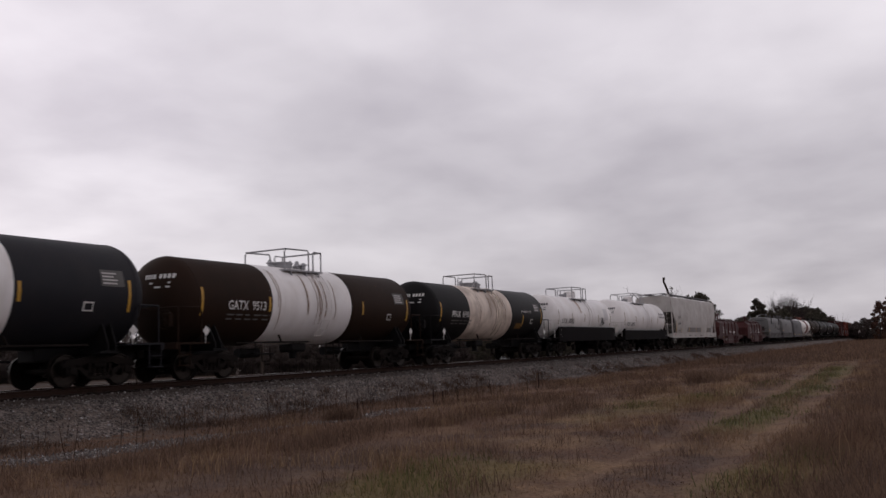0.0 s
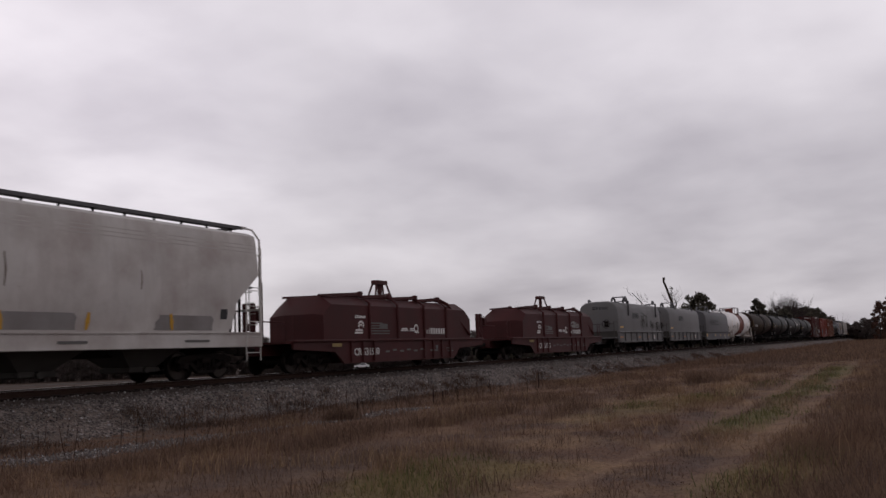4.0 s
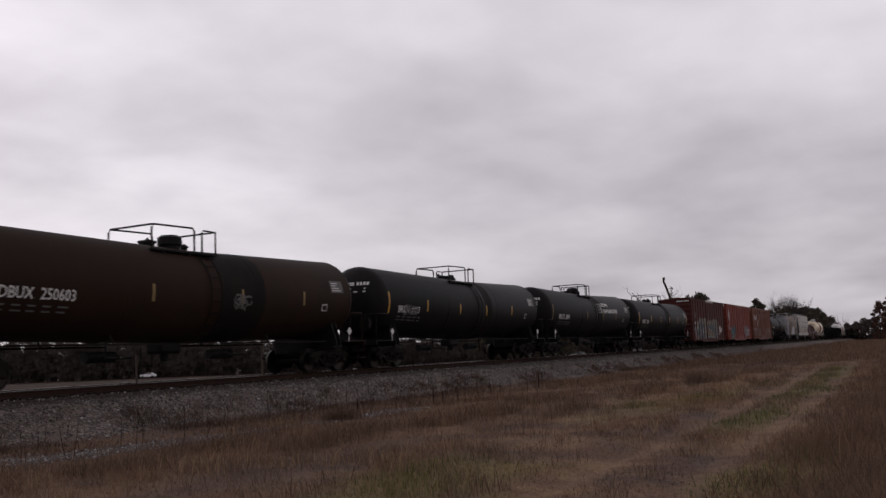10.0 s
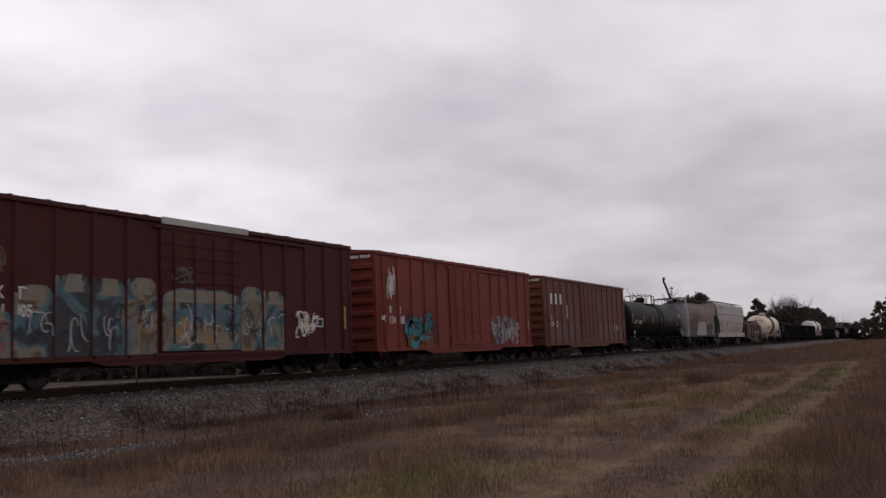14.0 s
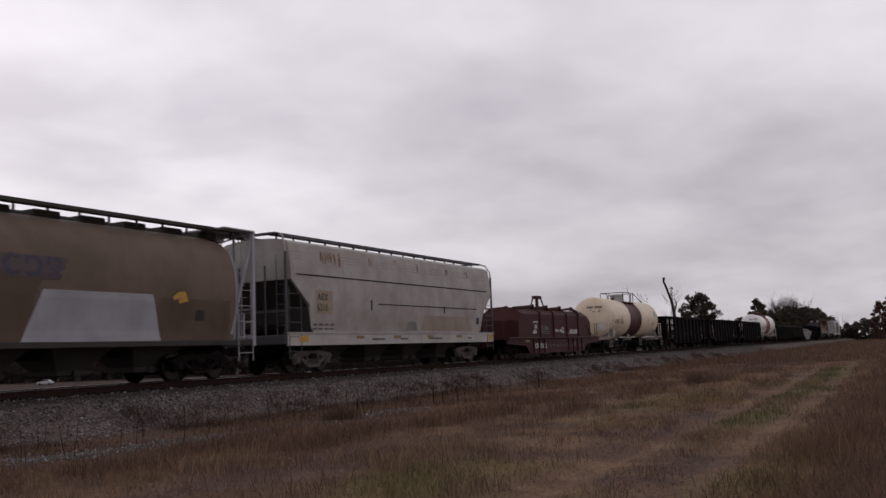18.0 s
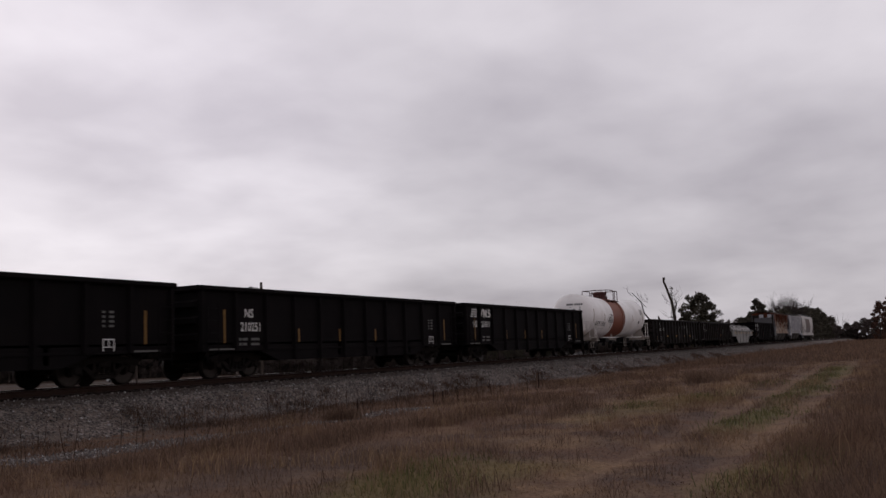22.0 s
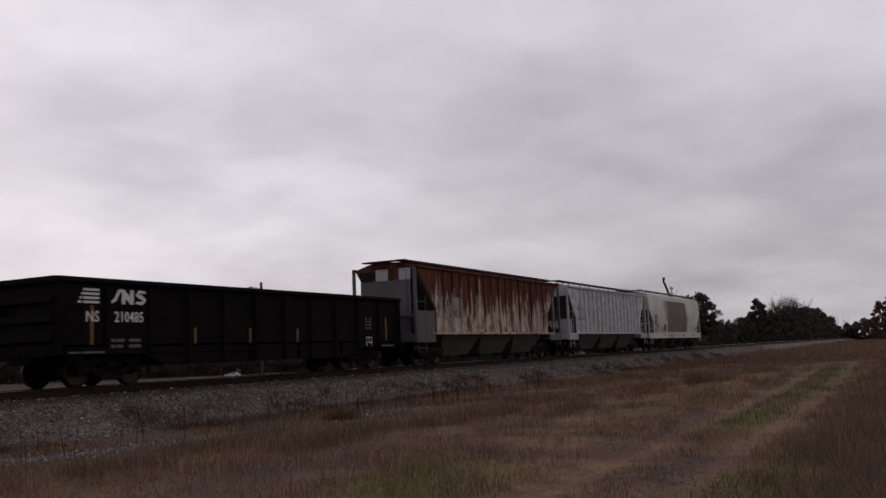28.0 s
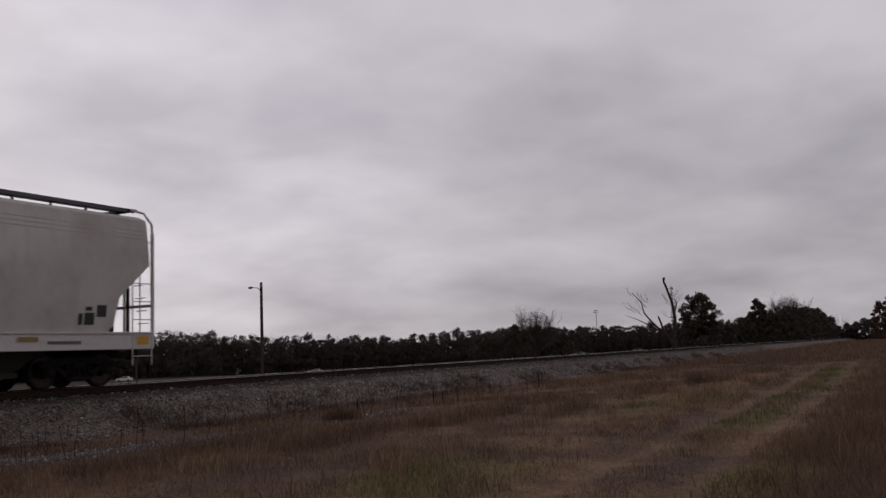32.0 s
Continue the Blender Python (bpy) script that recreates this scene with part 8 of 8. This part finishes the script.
def dead_tree(x, y, z1):
    """A snapped dead trunk with a few broken limbs."""
    rs = random.Random(8)
    t = thing("dead_tree", "dead broken tree with a ragged vine-grown trunk top", "tree")
    t.location = (x, y, ground_height(x, y))
    side = Vector((math.sin(yaw), -math.cos(yaw), 0))      # to the right as seen from the field
    P = lambda a, b, c: side * a + Vector((0, 0, b)) + Vector((math.cos(yaw), math.sin(yaw), 0)) * c
    sh = Shape()
    sh.tube([P(0.2, -0.1, 0), P(0.25, 2.5, 0), P(0.35, 4.8, 0), P(0.1, 6.6, 0), P(-0.45, 8.4, 0), P(-0.75, z1 - 0.5, 0), P(-0.7, z1, 0)], [0.3, 0.25, 0.2, 0.17, 0.14, 0.13, 0.17], 8)
    part("trunk", sh, BARK, t)
    lm = Shape()
    lm.tube([P(0.3, 5.0, 0), P(0.75, 6.4, 0.3), P(0.55, 7.0, 0.3)], [0.12, 0.08, 0.04], 6)
    lm.tube([P(0.2, 1.2, 0), P(-0.9, 2.6, 0.2), P(-2.4, 4.1, 0.3), P(-3.4, 5.4, 0.3), P(-3.7, 6.8, 0.2), P(-4.8, 8.0, 0.2)], [0.2, 0.16, 0.12, 0.09, 0.07, 0.03], 6)
    lm.tube([P(-0.9, 2.6, 0.2), P(-1.6, 4.6, 0.1), P(-1.7, 4.9, 0.1)], [0.14, 0.12, 0.1], 6)
    lm.tube([P(-0.9, 2.6, 0.2), P(-2.6, 3.6, -0.2), P(-4.4, 4.6, -0.3), P(-6.0, 5.2, -0.4)], [0.1, 0.08, 0.05, 0.02], 5)
    for _ in range(9):
        a, b = rs.uniform(-5.2, -2.8), rs.uniform(4.4, 7.6)
        branch(lm, rs, P(a, b, 0), P(rs.uniform(-1, -0.2), rs.uniform(0.2, 1.0), rs.uniform(-0.4, 0.4)), 1.0, 0.022, 2, 0.7)
    for _ in range(10):
        branch(lm, rs, P(rs.uniform(-0.5, 0.6), rs.uniform(4.5, 8.5), 0), P(rs.uniform(-1, 1), rs.uniform(0.1, 1.0), 0), 0.9, 0.02, 2, 0.7)
    part("limb", lm, BARK, t)
    rng = np.random.default_rng(2)
    cs = np.array([tuple(P(0.15 + 0.1 * math.sin(k), 2.5 + k * 0.45, 0)) for k in range(14)])
    part("vine", leaf_mesh("vine", cs, np.full(14, 0.32), 40, 0.09, LEAF, rng), None, t)


def far_wood():
    rs, rng = random.Random(21), np.random.default_rng(21)
    cs, rr, tr, tw = [], [], Shape(), Shape()
    line = [(150, 400, 18), (202, 281, 17.0), (230, 229, 16.2), (244, 201, 13.6), (254, 184, 12.4), (283, 170, 11.2), (293, 151, 12.6), (303, 133, 12.7), (385, 128, 12.8), (396, 106, 12.5), (420, 60, 12.2), (480, 34, 12)]
    for (x0, y0, h0), (x1, y1, h1) in zip(line, line[1:]):
        n = max(4, int(math.hypot(x1 - x0, y1 - y0) / 2.3))
        for k in range(n):
            f = k / n
            for row in range(3):
                x, y = x0 + f * (x1 - x0) + rs.uniform(-1.5, 1.5) + row * 5, y0 + f * (y1 - y0) + rs.uniform(-1.5, 1.5) + row * 5
                h = (h0 + f * (h1 - h0)) * (rs.uniform(0.78, 1.0) if rs.random() < 0.85 else rs.uniform(0.98, 1.07))
                z = ground_height(x, y)
                tr.tube([(x, y, z - 0.2), (x + rs.uniform(-0.3, 0.3), y, z + h * 0.9)], [0.16, 0.05], 4)
                if rs.random() < 0.16:
                    for _ in range(5):
                        branch(tw, rs, (x, y, z + h * rs.uniform(0.3, 0.5)), (rs.uniform(-0.5, 0.5), rs.uniform(-0.5, 0.5), 1), h * 0.32, 0.06, 2, 0.6, 0.3)
                    top = 0.45
                else:
                    top = 1.0
                for _ in range(30):
                    g = rs.uniform(0.1, 1.0) ** 0.8 * top
                    w = h * 0.19 * math.sqrt(max(0.05, 1 - abs(g - 0.45) ** 1.6 * 2.4))
                    cs.append((x + rs.uniform(-w, w), y + rs.uniform(-w, w), z + h * g))
                    rr.append(h * rs.uniform(0.05, 0.1))
    # undergrowth that closes the wood near the ground
    for (x0, y0, h0), (x1, y1, h1) in zip(line, line[1:]):
        n = max(4, int(math.hypot(x1 - x0, y1 - y0) / 1.1))
        for k in range(n):
            x, y = x0 + (k + 0.5) / n * (x1 - x0) + 3.0, y0 + (k + 0.5) / n * (y1 - y0) + 3.0
            for q in range(6):
                cs.append((x + rs.uniform(-0.8, 0.8) + q * 1.2, y + rs.uniform(-0.8, 0.8) + q * 1.2, ground_height(x, y) + 0.5 + 1.1 * q))
                rr.append(rs.uniform(1.1, 1.7))
    # the dim inside of the wood, between and behind the stems
    inner, ir = [], []
    for (x0, y0, h0), (x1, y1, h1) in zip(line, line[1:]):
        n = max(4, int(math.hypot(x1 - x0, y1 - y0) / 2.0))
        for k in range(n):
            f = (k + 0.5) / n
            x, y, h = x0 + f * (x1 - x0) + 9, y0 + f * (y1 - y0) + 9, h0 + f * (h1 - h0)
            for q in range(8):
                inner.append((x + rs.uniform(-1.5, 1.5), y + rs.uniform(-1.5, 1.5), ground_height(x, y) + h * (0.04 + 0.095 * q) * rs.uniform(0.92, 1.04)))
                ir.append(rs.uniform(1.2, 1.9))
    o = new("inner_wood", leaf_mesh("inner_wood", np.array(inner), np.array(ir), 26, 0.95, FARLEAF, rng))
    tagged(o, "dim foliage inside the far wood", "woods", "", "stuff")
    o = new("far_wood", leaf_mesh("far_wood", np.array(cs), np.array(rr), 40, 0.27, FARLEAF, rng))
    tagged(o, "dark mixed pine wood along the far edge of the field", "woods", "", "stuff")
    o = part("far_wood_trunks", tr, BARK, None)
    tagged(o, "thin tree trunks of the far wood", "woods", "", "stuff")
    o = part("far_bare_crowns", tw, TWIG, None)
    tagged(o, "bare grey crowns standing out of the far wood", "woods", "", "stuff")


def build_trees():
    dead_tree(112.4, 26.9, 9.75)
    tree(107.0, 22.5, 7.0, 4.7, 31, "dark round-headed pine beside the track", pine=True, low=0.3, clumps=90, per=110, size=0.13)
    tree(106.2, 21.6, 5.4, 3.4, 34, "dark lower pine crown beside the track", low=0.04, clumps=60, per=90, size=0.13)
    tree(107.6, 24.1, 4.9, 2.6, 32, "dark cedar bush beside the track", low=0.05, clumps=50, per=90, size=0.13)
    tree(112.0, 20.9 + 2.4, 2.6, 1.8, 33, "small dark bush beside the track", low=0.05, clumps=24, per=60, size=0.12)
    rows = ((165, 26.9, 5.4, 4.0, 41), (178, 26.3, 8.9, 3.9, 42), (178.5, 27.6, 6.4, 4.6, 43), (184, 24.6, 6.8, 5.6, 44), (190, 23.4, 7.2, 6.0, 45), (198, 23.6, 7.6, 6.2, 46), (214, 23.6, 7.8, 6.6, 47),
            (225, 23.4, 8.2, 6.6, 48), (238, 23.6, 8.9, 6.4, 49), (252, 23.7, 9.2, 6.6, 50), (268, 23.7, 9.4, 6.2, 51), (284, 23.6, 8.6, 5.6, 52))
    for x, y, h, w, sd in rows:
        tree(x, y, h, w, sd, "dark evergreen tree in the row behind the track", low=0.03 if sd != 42 else 0.35, clumps=80, per=90, size=0.2, pine=sd == 42)
    bare_tree(199, 24.1, 10.4, 61, "bare grey tree among the evergreens behind the track", 5, 0.8, 0.24, 13)
    bare_tree(207, 24.4, 10.3, 62, "bare grey tree among the evergreens behind the track", 5, 0.8, 0.24, 13)
    bare_tree(163.5, 28.2, 5.8, 63, "slender bare sapling at the end of the tree row", 3, 0.35, 0.07, 3)
    bare_tree(300, 20.5, 8.2, 64, "bare thin tree beyond the bend of the field", 4, 0.35, 0.09, 4)
    bare_tree(176.0, 71.4, 11.6, 65, "wide bare tree standing out of a dark thicket", 5, 0.8, 0.22, 7)
    bare_tree(180.5, 72.4, 10.4, 66, "wide bare tree standing out of a dark thicket", 5, 0.8, 0.2, 6)
    for x, y, h, w, sd in ((176, 76, 7.9, 7.0, 71), (184, 73.5, 7.4, 6.4, 72), (170, 80, 6.0, 6.0, 73), (189, 70, 5.6, 6.0, 74)):
        tree(x, y, h, w, sd, "dark low tree in a thicket beyond the track", low=0.03, clumps=60, per=60, size=0.24)
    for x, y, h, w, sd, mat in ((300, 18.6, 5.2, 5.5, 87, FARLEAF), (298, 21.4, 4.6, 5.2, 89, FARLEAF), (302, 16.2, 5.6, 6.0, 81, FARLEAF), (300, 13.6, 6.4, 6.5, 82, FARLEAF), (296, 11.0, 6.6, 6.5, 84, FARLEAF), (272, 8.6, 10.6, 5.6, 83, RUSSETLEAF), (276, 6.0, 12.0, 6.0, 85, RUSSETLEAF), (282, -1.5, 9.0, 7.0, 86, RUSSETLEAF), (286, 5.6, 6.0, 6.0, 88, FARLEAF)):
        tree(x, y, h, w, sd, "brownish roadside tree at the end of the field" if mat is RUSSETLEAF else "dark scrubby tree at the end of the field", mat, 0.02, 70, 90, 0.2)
    far_wood()


# ---- lamp posts, far vehicles, buildings ----
def lamp_post(x, y, height, arm):
    z0 = ground_height(x, y)
    t = thing("street_lamp", "dark wooden pole with a small lamp on a curved arm", "street lamp", "street lamps beyond the track")
    t.location = (x, y, z0)
    wood = BARK
    part("pole", Shape().tube([(0, 0, -0.1), (0, 0, height * 0.5), (0, 0, height)], [0.17, 0.15, 0.13], 10), wood, t)
    if arm:
        sx, sy = -math.sin(yaw) * arm, math.cos(yaw) * arm
        part("arm", Shape().tube([(0, 0, height - 0.9), (sx * 0.3, sy * 0.3, height - 0.55), (sx * 0.8, sy * 0.8, height - 0.45)], 0.045, 6), GALV, t)
        lamp = Shape().lathe([(-0.12, 0.05), (-0.08, 0.2), (0.06, 0.24), (0.12, 0.1)], "z", 12, (sx * 0.95, sy * 0.95, height - 0.48))
        part("lamp_head", lamp, GALV, t)


def light_mast(x, y, height):
    t = thing("floodlight_mast", "tall thin sports floodlight mast beyond the wood", "light mast")
    t.location = (x, y, -1.5)
    part("pole", Shape().tube([(0, 0, 0), (0, 0, height)], [0.22, 0.14], 8), GALV, t)
    s = Shape()
    sx, sy = math.sin(yaw), -math.cos(yaw)
    for z in (height - 0.2, height - 1.1):
        s.tube([(-sx * 1.1, -sy * 1.1, z), (sx * 1.1, sy * 1.1, z)], 0.06, 5)
        for k in range(5):
            f = -1 + k * 0.5
            s.box(sx * f - 0.16, sx * f + 0.16, sy * f - 0.16, sy * f + 0.16, z, z + 0.32, 0.04)
    part("floodlights", s, GALV, t)


VEHICLES = []


def far_car(label, col, rows, seed):
    m = paint("car_paint", col, amount=0.15, rough=0.3, spec=0.5, streak=0.05)
    glass = plain("dark_car_glass", (0.02, 0.022, 0.025), 0.1, 0.5)
    t = thing("car", label, "car", "cars on the far road")
    b = Shape()
    rings = []
    for x, z0, z1, w in ((-2.25, 0.4, 0.75, 0.78), (-2.1, 0.3, 0.9, 0.86), (-0.9, 0.3, 0.98, 0.9), (1.6, 0.3, 1.0, 0.9), (2.15, 0.32, 0.95, 0.86), (2.25, 0.45, 0.8, 0.8)):
        rings.append([(x, -w, z0), (x, -w, z1), (x, w, z1), (x, w, z0)])
    part("body", b.loft(rings), m, t)
    c = Shape()
    rings = []
    for x, w, z in ((-1.0, 0.8, 0.98), (-0.3, 0.68, 1.44), (1.0, 0.68, 1.46), (1.7, 0.78, 1.0)):
        rings.append([(x, -0.84, 0.96), (x, -w, z), (x, w, z), (x, 0.84, 0.96)])
    cab = part("cabin", c.loft(rings), m, t)
    g = Shape()
    for y in (-1, 1):
        g.put([(-0.75, y * 0.845, 1.03), (1.4, y * 0.845, 1.03), (0.95, y * 0.735, 1.38), (-0.3, y * 0.735, 1.38)], [(0, 1, 2, 3)])
    part("window", g, glass, cab)
    for x in (-1.4, 1.4):
        for y in (-0.8, 0.8):
            w = Shape().lathe([(-0.1, 0.2), (-0.1, 0.32), (0.1, 0.32), (0.1, 0.2)], "y", 16)
            wh = part("wheel", w, STEEL, t)
            wh.location = (x, y, 0.32)
    VEHICLES.append((t, rows))


def build_far():
    lamp_post(68.7, 56.3, 9.6, 1.1)
    post = part("marker_post", Shape().tube([(63.0, 67.1, -1.2), (63.0, 67.1, 2.4)], 0.11, 8), BARK)
    tagged(post, "short weathered wooden post beyond the track", "post")
    light_mast(404.8, 132.4, 19.6)
    rs = random.Random(77)
    for k, (x, y) in enumerate(((321, 122.5), (325, 120.5), (329, 119), (333.5, 116.5), (372, 104.5))):
        t = thing("shed", "low pale shed in front of the far wood", "shed", "far sheds")
        t.location = (x, y, ground_height(x, y) - 0.05)
        w = rs.uniform(1.4, 2.6)
        part("wall", Shape().box(-w / 2, w / 2, -1.6, 1.6, 0, 1.5), SILVER if k % 2 else COOLGREY, t)
        part("roof", Shape().prism([(-1.8, 1.5), (1.8, 1.5), (0, 1.9)], 0, -w / 2 - 0.2, w / 2 + 0.2), DARKGREY, t)
        part("door", Shape().box(-w / 2 - 0.03, -w / 2 + 0.02, -0.5, 0.5, 0, 1.4), DARKGREY, t)
    # road beyond the field
    a, b = Vector((130, 371, 0)), Vector((330, 20, 0))
    road = Shape()
    d = (b - a).normalized()
    n = d.cross(Vector((0, 0, 1)))
    rings = []
    for k in range(60):
        p = a + (b - a) * k / 59
        p = Vector((p.x - 30 + 0.0, p.y, 0))
        rings.append([(p.x + n.x * q, p.y + n.y * q, ground_height(p.x + n.x * q, p.y + n.y * q) + zz) for q, zz in ((-3.5, 0.05), (3.5, 0.05), (3.5, -0.2), (-3.5, -0.2))])
    tagged(part("road", road.loft(rings), plain("worn_asphalt", (0.06, 0.058, 0.056), 0.9, 0.2, 0, 0.3, 3), None), "far asphalt road across the field", "road", "", "structure")
    far_car("white car on the far road", (0.7, 0.7, 0.7), ((0.0, 0.74), (32.0, -0.1)), 1)
    far_car("silver car on the far road", (0.45, 0.46, 0.47), ((0.0, 0.27), (14.0, 0.36), (32.0, 0.6)), 2)
    far_car("white van-like car on the far road", (0.66, 0.66, 0.64), ((0.0, -0.2), (29.0, 0.1), (32.0, 0.46)), 3)


build_ground()
build_track()
build_grass()
build_trees()
build_far()


# ---- cloud layer ----
def cloud_layer():
    """The overcast: a thin glowing cloud dome that lets part of the sky through and drifts."""
    sh = Shape()
    R, n = 3600.0, 64
    prof = [(R * math.sin(q), R * math.cos(q)) for q in [radians(-6 + 96 * k / 24) for k in range(25)]]
    sh.lathe([(a, max(r, 0.5)) for a, r in prof], "z", n)
    m = bpy.data.materials.new("overcast_cloud")
    m.use_nodes = True
    t = m.node_tree
    t.nodes.remove(t.nodes["Principled BSDF"])
    c = t.nodes.new("ShaderNodeTexCoord")
    nm = t.nodes.new("ShaderNodeVectorMath"); nm.operation = "NORMALIZE"
    t.links.new(c.outputs["Object"], nm.inputs[0])
    sep = t.nodes.new("ShaderNodeSeparateXYZ")
    t.links.new(nm.outputs[0], sep.inputs[0])
    dn = t.nodes.new("ShaderNodeMath"); dn.operation = "ADD"; dn.inputs[1].default_value = 0.22
    t.links.new(sep.outputs[2], dn.inputs[0])
    comb = t.nodes.new("ShaderNodeCombineXYZ")
    for k in (0, 1):
        dv = t.nodes.new("ShaderNodeMath"); dv.operation = "DIVIDE"
        t.links.new(sep.outputs[k], dv.inputs[0]); t.links.new(dn.outputs[0], dv.inputs[1])
        t.links.new(dv.outputs[0], comb.inputs[k])
    v = comb.outputs[0]
    w = add(t, "ShaderNodeTexNoise", Scale=0.9, Detail=4.0, Roughness=0.45, Distortion=0.3)
    t.links.new(v, w.inputs["Vector"])
    w2 = add(t, "ShaderNodeTexNoise", Scale=3.2, Detail=6.0, Roughness=0.48, Distortion=0.15)
    t.links.new(v, w2.inputs["Vector"])
    mx = t.nodes.new("ShaderNodeMath"); mx.operation = "MULTIPLY_ADD"; mx.inputs[1].default_value = 0.38
    t.links.new(w2.outputs["Fac"], mx.inputs[0]); t.links.new(w.outputs["Fac"], mx.inputs[2])
    f = ramp(t, mx.outputs[0], 0.47, 0.91)
    col = mix(t, f, (0.50, 0.463, 0.512), (0.86, 0.81, 0.86))
    # the veil thins upwards and towards the hidden sun
    up = t.nodes.new("ShaderNodeFloatCurve")
    cv = up.mapping.curves[0]
    cv.points[0].location, cv.points[1].location = (0.0, 0.685), (1.0, 0.60)
    cv.points.new(0.13, 0.765)
    cv.points.new(0.36, 0.925)
    cv.points.new(0.62, 0.78)
    up.mapping.update()
    t.links.new(sep.outputs[2], up.inputs["Value"])
    up = up.outputs[0]
    toward = t.nodes.new("ShaderNodeVectorMath"); toward.operation = "DOT_PRODUCT"
    toward.inputs[1].default_value = (math.cos(radians(66)), math.sin(radians(66)), 0.12)
    t.links.new(nm.outputs[0], toward.inputs[0])
    glow = t.nodes.new("ShaderNodeMapRange")
    t.links.new(toward.outputs["Value"], glow.inputs[0])
    glow.inputs[1].default_value, glow.inputs[2].default_value, glow.inputs[3].default_value, glow.inputs[4].default_value = -0.6, 1.0, 0.975, 1.13
    em = t.nodes.new("ShaderNodeEmission")
    t.links.new(col, em.inputs[0])
    st = t.nodes.new("ShaderNodeMath"); st.operation = "MULTIPLY"
    t.links.new(up, st.inputs[0]); t.links.new(glow.outputs[0], st.inputs[1])
    # the brightest part of the veil, low over the horizon
    low = t.nodes.new("ShaderNodeVectorMath"); low.operation = "DOT_PRODUCT"
    low.inputs[1].default_value = (math.cos(radians(60)) * 0.985, math.sin(radians(60)) * 0.985, 0.17)
    t.links.new(nm.outputs[0], low.inputs[0])
    lobe = t.nodes.new("ShaderNodeMapRange"); lobe.interpolation_type = "SMOOTHSTEP"
    t.links.new(low.outputs["Value"], lobe.inputs[0])
    lobe.inputs[1].default_value, lobe.inputs[2].default_value, lobe.inputs[3].default_value, lobe.inputs[4].default_value = 0.91, 1.0, 0.985, 1.32
    first = st
    st = t.nodes.new("ShaderNodeMath"); st.operation = "MULTIPLY"
    t.links.new(first.outputs[0], st.inputs[0]); t.links.new(lobe.outputs[0], st.inputs[1])
    t.links.new(st.outputs[0], em.inputs[1])
    tr = t.nodes.new("ShaderNodeBsdfTransparent")
    ms = t.nodes.new("ShaderNodeMixShader")
    ms.inputs[0].default_value = 0.94
    t.links.new(tr.outputs[0], ms.inputs[1]); t.links.new(em.outputs[0], ms.inputs[2])
    t.links.new(ms.outputs[0], t.nodes["Material Output"].inputs[0])
    ob = part("backdrop", sh, m, None)
    return tagged(ob, "grey lavender overcast sky drifting slowly", "sky", "", "structure")


CLOUDS = cloud_layer()


# ---- what moves ----
def gone(t):
    """Metres that the train has run by t: steady at first, slowing a little later."""
    return 18.0 * t - (0.03 * (t - 18) ** 2 if t > 18 else 0.0)


def motions():
    times = [1.0 * k for k in range(33)]
    for car, s in TRAIN:
        walk(car, [(t, pose(s - gone(t), TRACK, RAIL)) for t in times])
    where = {car: s for car, s in TRAIN}
    step = 1 / FPS
    for w, car, a in AXLES:
        s = where[car]
        t0 = min(SEC, max(0.0, round((s - 52) / 17.9 * FPS) / FPS))
        t1 = min(SEC, max(0.0, round((s + 4) / 17.5 * FPS) / FPS))
        rows = [(0.0, pose(a, 0, 0.42))]
        n = int(round((t1 - t0) / step))
        for k in range(0 if t0 > 0 else 1, n + 1):
            t = t0 + k * step
            rows.append((t, pose(a, 0, 0.42, 0, -math.degrees((gone(t) - gone(t0)) / 0.42), 0)))
        if rows[-1][0] < SEC - 0.01:
            rows.append((SEC, rows[-1][1]))
        if len(rows) < 2:
            rows.append((SEC, rows[0][1]))
        walk(w, rows)
    a, b = Vector((130, 371, 0)), Vector((330, 20, 0))
    d = b - a
    head = math.degrees(math.atan2(d.y, d.x))
    for ob, rows in VEHICLES:
        out = []
        for t, f in rows:
            p = a + d * f
            p.x -= 30
            out.append((t, pose(p.x, p.y, ground_height(p.x, p.y) + 0.06, 0, 0, head)))
        walk(ob, out)
    walk(CLOUDS, [(t, pose(0, 0, 0, 0, 0, -0.385 * t)) for t in (0.0, 16.0, SEC)])


motions()
